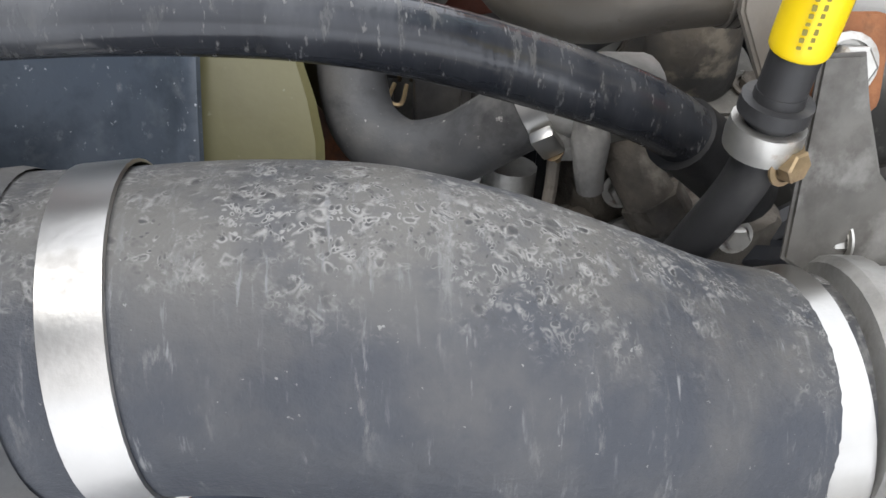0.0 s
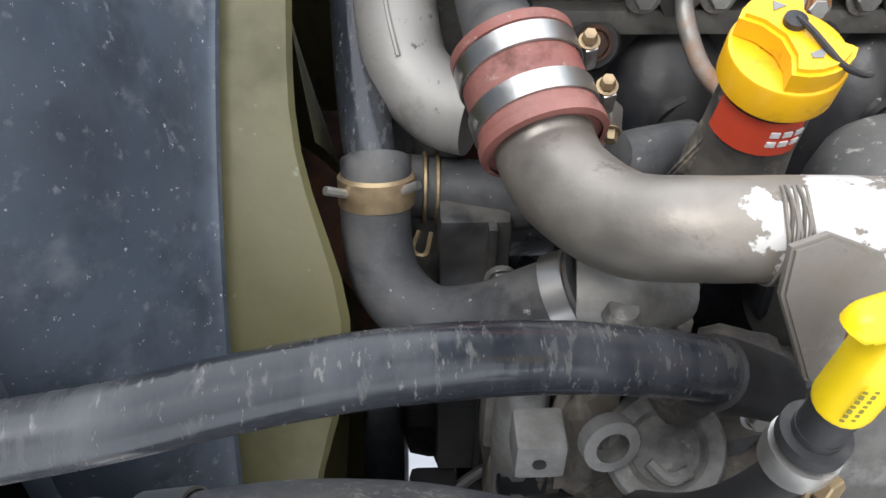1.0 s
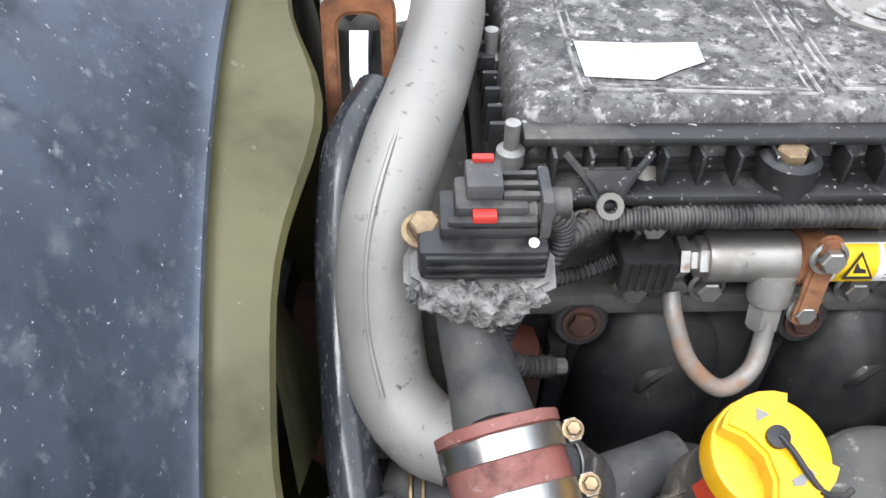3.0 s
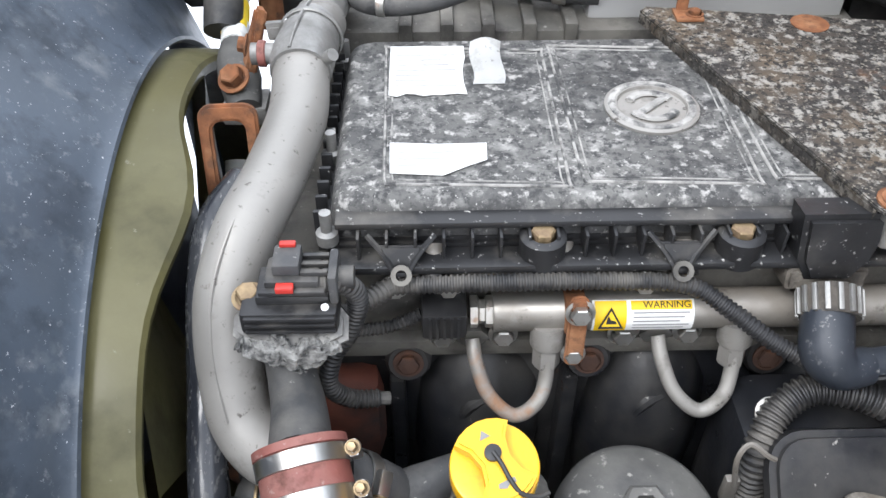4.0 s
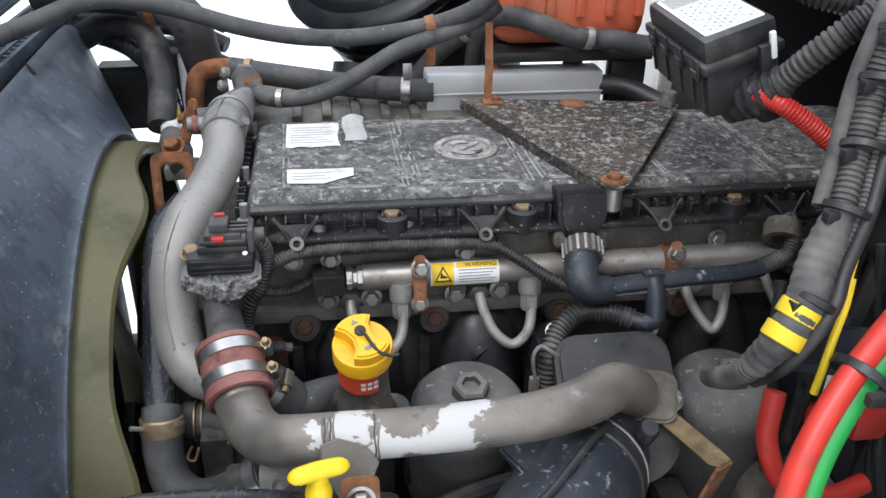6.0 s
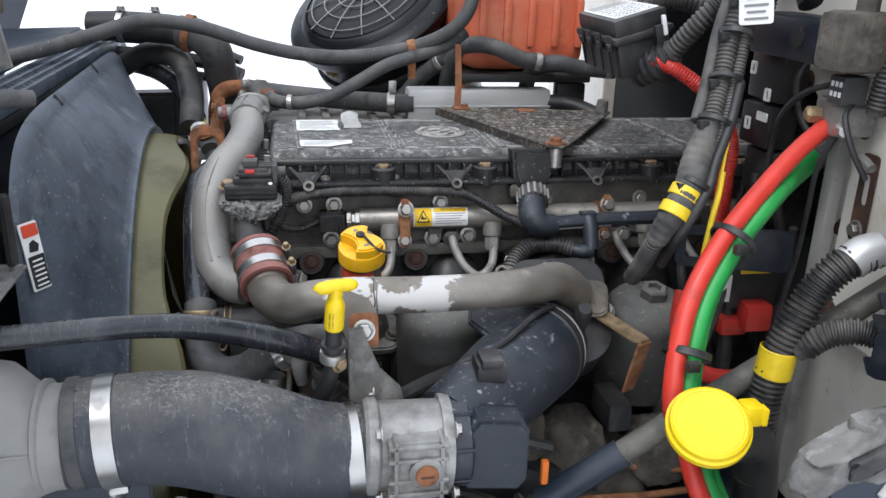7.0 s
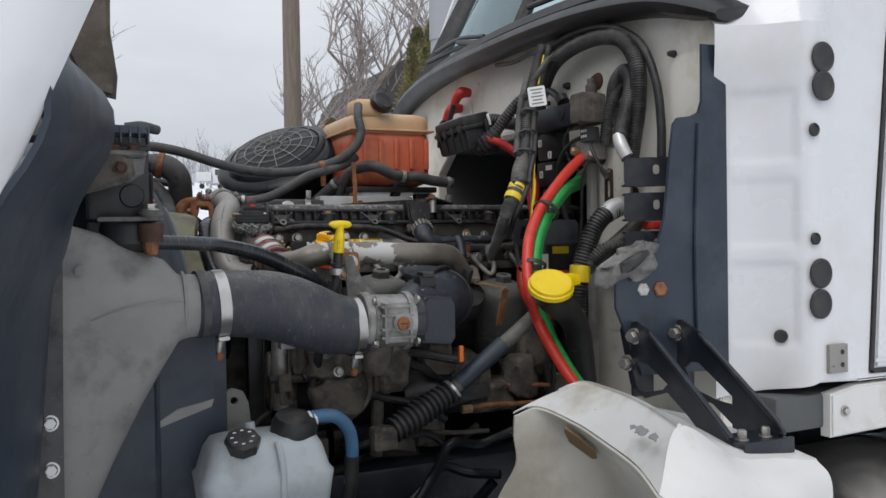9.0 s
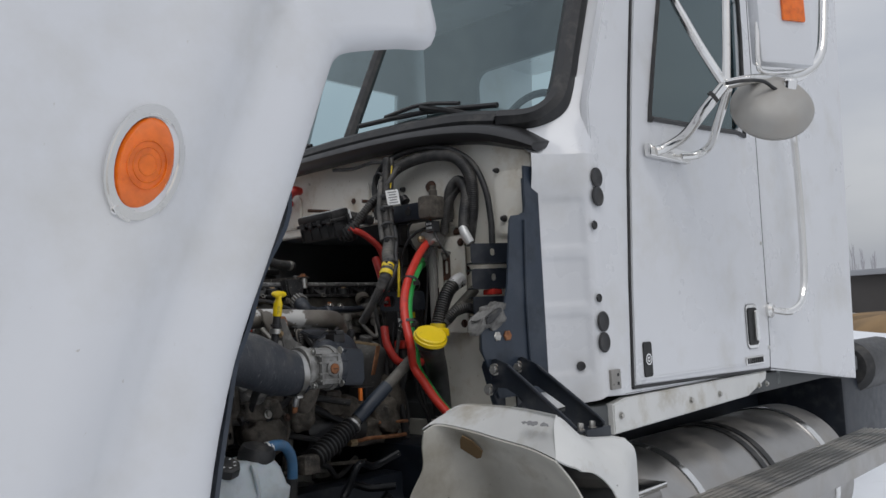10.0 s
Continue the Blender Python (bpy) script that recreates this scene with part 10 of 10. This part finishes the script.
part("lug", slab([(-0.038, -0.10), (0.038, -0.10), (0.030, 0.0), (0.020, 0.022), (0.0, 0.030), (-0.020, 0.022), (-0.030, 0.0)], 0.008, plane_at((-0.080, 0.375, 1.058), (1, 0.1, 0), (0, 0.1, 1)), 0.002, holes=[rounded(0.013, 0.013, 0.006, 4, 0.002, 0.006)]), M["duct"], tb_)

# ---- power steering reservoir ----
pr = thing("steering_reservoir", "milky plastic power steering reservoir with two black caps", "fluid reservoir", (-0.04, 0.27, 0.82))
bm = bmesh.new()
loops = []
for z, w, d in ((0.80, 0.20, 0.13), (0.92, 0.225, 0.145), (0.955, 0.235, 0.15), (0.962, 0.222, 0.140), (1.00, 0.200, 0.125), (1.018, 0.180, 0.105), (1.024, 0.14, 0.07)):
    loops.append([bm.verts.new((x - 0.048, y + 0.268, z)) for x, y in rounded(w, d, 0.028, 5)])
for a, b in zip(loops, loops[1:]):
    for j in range(len(a)):
        k = (j + 1) % len(a)
        bm.faces.new((a[j], a[k], b[k], b[j]))
bm.faces.new(loops[0][::-1])
bm.faces.new(loops[-1])
part("bottle", bm, M["milk"], pr, sharp=60)
part("mould_rib", tube([(-0.035, 0.205, 1.018), (-0.030, 0.197, 0.985), (-0.028, 0.193, 0.95), (-0.028, 0.193, 0.86)], 0.006, 8, 5), M["milk"], pr)
c1 = part("cap", lathe([(0, 0), (0.029, 0), (0.031, 0.004), (0.031, 0.020), (0.027, 0.024), (0, 0.024)], (-0.092, 0.225, 1.008), (-0.05, -0.45, 0.9), 8), M["plastic"], pr)
for k in range(8):
    a = 2 * math.pi * k / 8
    q = Matrix.Translation((-0.092, 0.225, 1.008)) @ frame_of((-0.05, -0.45, 0.9)) @ Vector((0.018 * math.cos(a), 0.018 * math.sin(a), 0.0243))
    part("text_bar", box(q - Vector((0.0028, 0.0010, 0.0010)), q + Vector((0.0028, 0.0010, 0.0010)), 0), M["label"], c1)
part("dome_cap", lathe([(0.038, -0.03), (0.042, 0), (0.042, 0.024), (0.036, 0.038), (0.016, 0.044), (0, 0.044)], (0.005, 0.255, 1.012), (0.1, -0.25, 0.95), 32), M["rubber_black"], pr)
part("fill_stub", tube([(-0.065, 0.275, 1.012), (-0.068, 0.278, 1.040)], 0.009, 12, 2), M["milk"], pr)
bhz = thing("blue_hose", "blue rubber return hose with a pale clip", "hose", (0.1, 0.28, 0.9))
part("hose", tube([(0.030, 0.252, 1.038), (0.055, 0.250, 1.044), (0.09, 0.258, 1.036), (0.118, 0.272, 1.005), (0.126, 0.28, 0.96), (0.122, 0.285, 0.90)], 0.0125, 16, 7), M["blue"], bhz)
part("lower_hose", tube([(0.125, 0.281, 0.955), (0.122, 0.285, 0.89), (0.10, 0.29, 0.82)], 0.0138, 16, 5), M["rubber_black"], bhz)
for x in (0.037, 0.045):
    part("clip", lathe([(0.0130, -0.0025), (0.0142, -0.002), (0.0142, 0.002), (0.0130, 0.0025)], (x, 0.251, 1.041), (1, 0, 0.2), 20), M["label"], bhz)

lc = thing("lower_cables", "glossy black brake hoses and cables below the steering shaft", "cables", (0.3, 0.2, 0.7))
rnd5 = random.Random(5)
for k in range(9):
    p = Vector((rnd5.uniform(0.12, 0.24), rnd5.uniform(0.18, 0.30), rnd5.uniform(0.66, 0.86)))
    pts = [p]
    for j in range(4):
        pts.append(pts[-1] + Vector((rnd5.uniform(0.04, 0.10), rnd5.uniform(-0.05, 0.04), rnd5.uniform(-0.03, 0.075))))
    part("hose", tube(pts, rnd5.uniform(0.006, 0.012), 10, 6), M["satin_black"], lc)
for k in range(5):
    p = Vector((0.20 + 0.05 * k, 0.22 - 0.02 * k, 0.80 + 0.02 * (k % 2)))
    part("clip", lathe([(0.010, -0.005), (0.014, -0.004), (0.014, 0.004), (0.010, 0.005)], p, (1, 0.2, 0.3), 14), M["plastic"], lc)

# ---- torn white wheel flare with its black stays ----
wf = thing("wheel_flare", "torn scuffed white fibreglass wheel flare with chipped edge", "fender", (0.55, -0.1, 0.7))
def sheet(rows, material, name, thick=0.005, cuts=3):
    bm = bmesh.new()
    n = 6
    cols = [smooth_path(r, n) for r in rows]
    cols = [smooth_path([c[j] for c in cols], n) for j in range(len(cols[0]))]
    g = [[bm.verts.new(p) for p in c] for c in cols]
    for a, b in zip(g, g[1:]):
        for j in range(len(a) - 1):
            bm.faces.new((a[j], b[j], b[j + 1], a[j + 1]))
    bmesh.ops.recalc_face_normals(bm, faces=bm.faces)
    bmesh.ops.solidify(bm, geom=bm.faces[:], thickness=thick)
    return part(name, bm, material, wf, sharp=60)


LIP = [(0.357, 0.066, 1.054), (0.405, 0.060, 1.061), (0.424, -0.03, 1.048), (0.424, -0.11, 1.034), (0.405, -0.22, 1.022), (0.370, -0.315, 1.008)]
RDG = [(0.470, 0.088, 1.080), (0.503, 0.062, 1.096), (0.497, -0.03, 1.097), (0.485, -0.12, 1.095), (0.465, -0.20, 1.091), (0.446, -0.268, 1.086)]
BK1 = [(0.56, 0.095, 1.04), (0.575, 0.06, 1.058), (0.575, -0.03, 1.058), (0.57, -0.12, 1.05), (0.565, -0.20, 1.036), (0.560, -0.262, 1.024)]
BK2 = [(0.72, 0.09, 1.0), (0.73, 0.06, 1.015), (0.73, -0.03, 1.015), (0.73, -0.12, 1.012), (0.73, -0.20, 1.008), (0.725, -0.27, 1.002)]
sheet([LIP, [(0.5 * (a[0] + b[0]), 0.5 * (a[1] + b[1]), 0.5 * (a[2] + b[2]) + 0.002) for a, b in zip(LIP, RDG)], [(0.06 * a[0] + 0.94 * b[0], 0.06 * a[1] + 0.94 * b[1], 0.06 * a[2] + 0.94 * b[2]) for a, b in zip(LIP, RDG)], [(0.05 * a[0] + 0.95 * b[0], 0.05 * a[1] + 0.95 * b[1], 0.05 * a[2] + 0.95 * b[2] + 0.0) for a, b in zip(BK1, RDG)], BK1, BK2], M["white_dirty"], "top_shell")
sheet([[(0.370, -0.315, 1.008), (0.446, -0.268, 1.086), (0.560, -0.262, 1.024), (0.640, -0.268, 1.013), (0.725, -0.27, 1.000)],
       [(0.385, -0.330, 0.996), (0.455, -0.312, 1.036), (0.545, -0.310, 1.000), (0.630, -0.315, 0.985), (0.735, -0.288, 0.975)],
       [(0.410, -0.338, 0.985), (0.470, -0.335, 0.988), (0.550, -0.335, 0.955), (0.628, -0.333, 0.930), (0.738, -0.290, 0.920)],
       [(0.430, -0.340, 0.975), (0.490, -0.338, 0.958), (0.555, -0.332, 0.915), (0.610, -0.328, 0.850), (0.745, -0.284, 0.800)]], M["white_dirty"], "outer_cheek")
WALL = [(0.357, 0.066, 1.050), (0.362, 0.078, 1.010), (0.372, 0.090, 0.955), (0.345, 0.110, 0.890), (0.315, 0.125, 0.80), (0.31, 0.13, 0.72)]
INN = [[w] + [(x + dx, y, z - dz) for x, y, z in LIP[1:]] for w, dx, dz in zip(WALL, (0.0, 0.040, 0.085, 0.12, 0.13, 0.10), (0.0, 0.035, 0.085, 0.15, 0.25, 0.36))]
sheet([[(x + 0.001, y, z - 0.003) for x, y, z in r] for r in INN], M["flare_inside"], "inner_face", 0.004)
part("torn_patch", slab([(-0.002, 0.004), (0.024, 0.046), (0.040, 0.040), (0.060, 0.012), (0.052, -0.030), (0.034, -0.050), (0.018, -0.034)], 0.003, plane_at((0.450, 0.03, 0.998), (0.1, -1, 0), (0.80, 0.05, -0.75)), 0), M["drygrass"], wf)
rr2 = random.Random(3)
for k in range(8):
    y = -0.20 - 0.012 * k
    x = 0.416 - 0.35 * (-0.20 - y) ** 1.0 + rr2.uniform(-0.004, 0.010)
    s = rr2.uniform(0.004, 0.011)
    part("chip", slab([(s * math.cos(a) * rr2.uniform(0.4, 1), s * math.sin(a) * rr2.uniform(0.3, 1)) for a in [2 * math.pi * q / 7 for q in range(7)]], 0.0015, plane_at((x, y, 1.0735), (1, 0, 0.45), (0, 1, 0.1)), 0), M["greyink"], wf)
STAYS = (
    (0.600, [(0.078, 1.184), (0.071, 1.199), (0.028, 1.205), (-0.016, 1.19), (-0.195, 1.056), (-0.215, 1.039), (-0.21, 1.013), (-0.171, 1.009), (-0.108, 1.055), (-0.057, 1.086), (0.006, 1.065), (0.047, 1.085)], [(0.038, 1.113), (0.024, 1.131), (-0.004, 1.129), (-0.058, 1.101), (-0.045, 1.089), (0.005, 1.076), (0.025, 1.078)]),
    (0.700, [(0.089, 1.177), (0.073, 1.195), (0.019, 1.204), (-0.034, 1.183), (-0.216, 1.056), (-0.223, 1.038), (-0.218, 1.012), (-0.169, 0.995), (-0.061, 1.057), (0.006, 1.061), (0.061, 1.119)], [(0.01, 1.114), (-0.006, 1.127), (-0.026, 1.127), (-0.114, 1.076), (-0.111, 1.064), (-0.069, 1.065), (-0.01, 1.077)]))
for x0, outline, slot in STAYS:
    t = thing("flare_stay", "black painted steel stay with a long slot", "bracket", (x0, 0.05, 1.0), "flare stays")
    part("arm", slab(outline, 0.006, plane_at((x0, 0, 0), (0, 1, 0), (0, 0, 1)), 0.0015, holes=[slot]), M["black_steel"], t)
    top = outline[3:6]
    part("flange", tube([(x0 - 0.004, y, z - 0.002) for y, z in top], 0.0045, 8, 4), M["black_steel"], t)
    part("back_leg", box((x0 + 0.006, 0.045, 1.06), (x0 + 0.055, 0.052, 1.195), 0.002), M["black_steel"], t)
    bolt(t, (x0 - 0.001, 0.030, 1.178), (-1, -0.35, 0), 0.010, M["zinc"], h=1.5)
    bolt(t, (x0 - 0.001, 0.052, 1.125), (-1, -0.35, 0), 0.010, M["zinc"], h=1.5)
fp = thing("stay_foot", "black steel foot plate with upturned edges on the white flare", "bracket", (0.66, -0.2, 1.0))
part("plate", slab([(0.600, -0.165), (0.600, -0.222), (0.615, -0.236), (0.700, -0.240), (0.712, -0.225), (0.712, -0.165)], 0.005, plane_at((0, 0, 1.029), (1, 0, 0), (0, 1, 0.02)), 0.001), M["black_steel"], fp)
part("front_lip", box((0.602, -0.242, 1.008), (0.708, -0.236, 1.034), 0.002), M["black_steel"], fp)
for x in (0.630, 0.682):
    bolt(fp, (x, -0.205, 1.030), (0, -0.05, 1), 0.007, M["zinc"], h=2.0)

# ---- tilted hood with its liner and marker lamp ----
hd_ = thing("tilted_hood", "white truck hood tipped forward with soft pressed creases", "hood", (-0.8, -0.4, 0.5))
EDGE = [(-0.545, 0.70), (-0.538, 0.95), (-0.526, 1.10), (-0.484, 1.27), (-0.416, 1.43), (-0.352, 1.58), (-0.308, 1.69), (-0.290, 1.722), (-0.258, 1.740), (-0.160, 1.766), (-0.076, 1.788), (-0.085, 1.86), (-0.10, 2.0), (-0.13, 2.3)]


def hood_y(x, z):
    """The hood's outer skin: bowed, with two soft creases."""
    u = x + 0.42 * (1.4 - z) + 0.47
    y = -0.452 + 0.05 * max(0, -u - 0.2) ** 1.0
    y -= 0.018 * math.exp(-((u + 0.16) / 0.05) ** 2)
    y += 0.016 * math.exp(-((u + 0.075) / 0.03) ** 2)
    y += 0.20 * max(0, -u - 0.42) ** 1.5
    return y


bm = bmesh.new()
outer = []
smp = smooth_path([(x, 0, z) for x, z in EDGE], 4)
for q in smp:
    row = []
    for k in range(34):
        f = k / 33
        x = q.x - 1.5 * f ** 1.3
        row.append(bm.verts.new((x, hood_y(x, q.z) + (0.030 * (1 - f * 18) ** 2 if f < 1 / 18 else 0), q.z + 0.15 * f)))
    outer.append(row)
for a, b in zip(outer, outer[1:]):
    for j in range(33):
        bm.faces.new((a[j], b[j], b[j + 1], a[j + 1]))
bmesh.ops.recalc_face_normals(bm, faces=bm.faces)
bmesh.ops.solidify(bm, geom=bm.faces[:], thickness=-0.006)
part("outer_skin", bm, M["white"], hd_, sharp=60)
MK = Vector((-0.622, hood_y(-0.622, 1.515) - 0.004, 1.514))
lampm = plane_at(MK, (1, -0.04, -0.36), (0.38, 0.0, 1))
def oval(w, h, n=32):
    return [(w * math.cos(2 * math.pi * k / n), h * math.sin(2 * math.pi * k / n)) for k in range(n)]


part("marker_bezel", slab(oval(0.046, 0.076), 0.010, lampm @ Matrix.Translation((0, 0, 0.0)), 0.003, holes=[oval(0.0355, 0.060)]), M["chrome"], hd_, "chrome oval bezel")
bm = bmesh.new()
loops = []
for f, h in ((1.0, 0.0), (0.97, 0.006), (0.85, 0.011), (0.5, 0.0135), (0.2, 0.014)):
    loops.append([bm.verts.new(lampm @ Vector((x * f, y * f, h))) for x, y in oval(0.0355, 0.060)])
for a, b in zip(loops, loops[1:]):
    for j in range(32):
        bm.faces.new((a[j], a[(j + 1) % 32], b[(j + 1) % 32], b[j]))
bm.faces.new(loops[-1])
part("marker_lens", bm, M["amber"], hd_, "amber marker lens")
for k in range(3):
    part("lens_ring", tube([lampm @ Vector((x * (0.3 + 0.18 * k), -0.004 + y * (0.22 + 0.14 * k), 0.0140)) for x, y in oval(0.0355, 0.060, 20) + [(0.0355, 0)]], 0.0009, 6, 2, False), M["amber"], hd_)
bolt(hd_, lampm @ Vector((-0.016, -0.067, 0.006)), lampm.to_3x3() @ Vector((0, 0, 1)), 0.004, M["chrome"])
# dark wheel-house liner inside the hood
hl = thing("hood_liner", "dark navy plastic wheel-house liner inside the hood", "liner", (-0.45, 0.0, 1.0))
bm = bmesh.new()
rows_ = []
for k in range(45):
    f = k / 44
    z = 0.75 + 1.06 * f
    xe = float(np.interp(z, [0.7, 1.0, 1.30, 1.36, 1.41, 1.444, 1.487, 1.53, 1.585, 1.61, 1.65, 1.70, 1.81], [-0.44, -0.41, -0.385, -0.363, -0.352, -0.336, -0.308, -0.292, -0.296, -0.330, -0.360, -0.362, -0.42]))
    row = []
    for j in range(11):
        h = j / 10
        row.append(bm.verts.new((xe - 0.10 * h ** 1.3 + 0.016 * math.sin(7 * z + 4 * h) * h, 0.13 - 0.56 * h, z - 0.06 * h * f)))
    rows_.append(row)
for a, b in zip(rows_, rows_[1:]):
    for j in range(10):
        bm.faces.new((a[j], a[j + 1], b[j + 1], b[j]))
bmesh.ops.recalc_face_normals(bm, faces=bm.faces)
bmesh.ops.solidify(bm, geom=bm.faces[:], thickness=0.006)
part("liner", bm, M["navy"], hl)
part("fold", tube([(-0.33, 0.05, 1.50), (-0.345, -0.03, 1.495), (-0.37, -0.12, 1.505), (-0.395, -0.20, 1.52)], [0.006, 0.011, 0.010, 0.005], 8, 5), M["navy"], hl)
part("fold", tube([(-0.40, 0.0, 1.33), (-0.43, -0.12, 1.335), (-0.46, -0.22, 1.35)], [0.005, 0.012, 0.006], 8, 5), M["navy"], hl)
gi = thing("grille_surround", "grey composite top frame of the radiator with brown cloth above it", "hood part", (-0.45, 0.6, 1.55))
part("light_panel", slab([(-0.468, 1.61), (-0.374, 1.62), (-0.366, 1.651), (-0.349, 1.666), (-0.31, 1.661), (-0.287, 1.638), (-0.278, 1.583), (-0.335, 1.562), (-0.472, 1.561)], 0.02, plane_at((0, 0.64, 0), (1, 0, 0), (0, 0, 1)), 0.006), M["duct"], gi, "pale grey moulded panel")
part("cloth", slab([(-0.318, 1.668), (-0.262, 1.655), (-0.258, 1.7), (-0.270, 1.79), (-0.268, 1.98), (-0.36, 1.98), (-0.352, 1.74)], 0.02, plane_at((0, 0.58, 0), (1, 0, 0), (0, 0, 1)), 0.008), M["cloth"], gi, "brown cloth flap")
# far wall and crown of the tipped hood, with its dirty inside towards the engine; unseen, added to shade the bay
bm = bmesh.new()
rows_ = []
for q in smp:
    row = []
    for k in range(13):
        f = k / 12
        row.append(bm.verts.new((min(q.x, -0.20) - 0.32 - 0.22 * math.sin(math.pi * f) ** 0.5, -0.43 + 2.62 * f, q.z)))
    rows_.append(row)
for a, b in zip(rows_, rows_[1:]):
    for j in range(12):
        bm.faces.new((a[j], a[j + 1], b[j + 1], b[j]))
bmesh.ops.recalc_face_normals(bm, faces=bm.faces)
bmesh.ops.solidify(bm, geom=bm.faces[:], thickness=0.008)
part("crown_shade_panel", bm, M["navy"], hd_, "unseen dark inside of the hood, added to shade the bay", sharp=60)
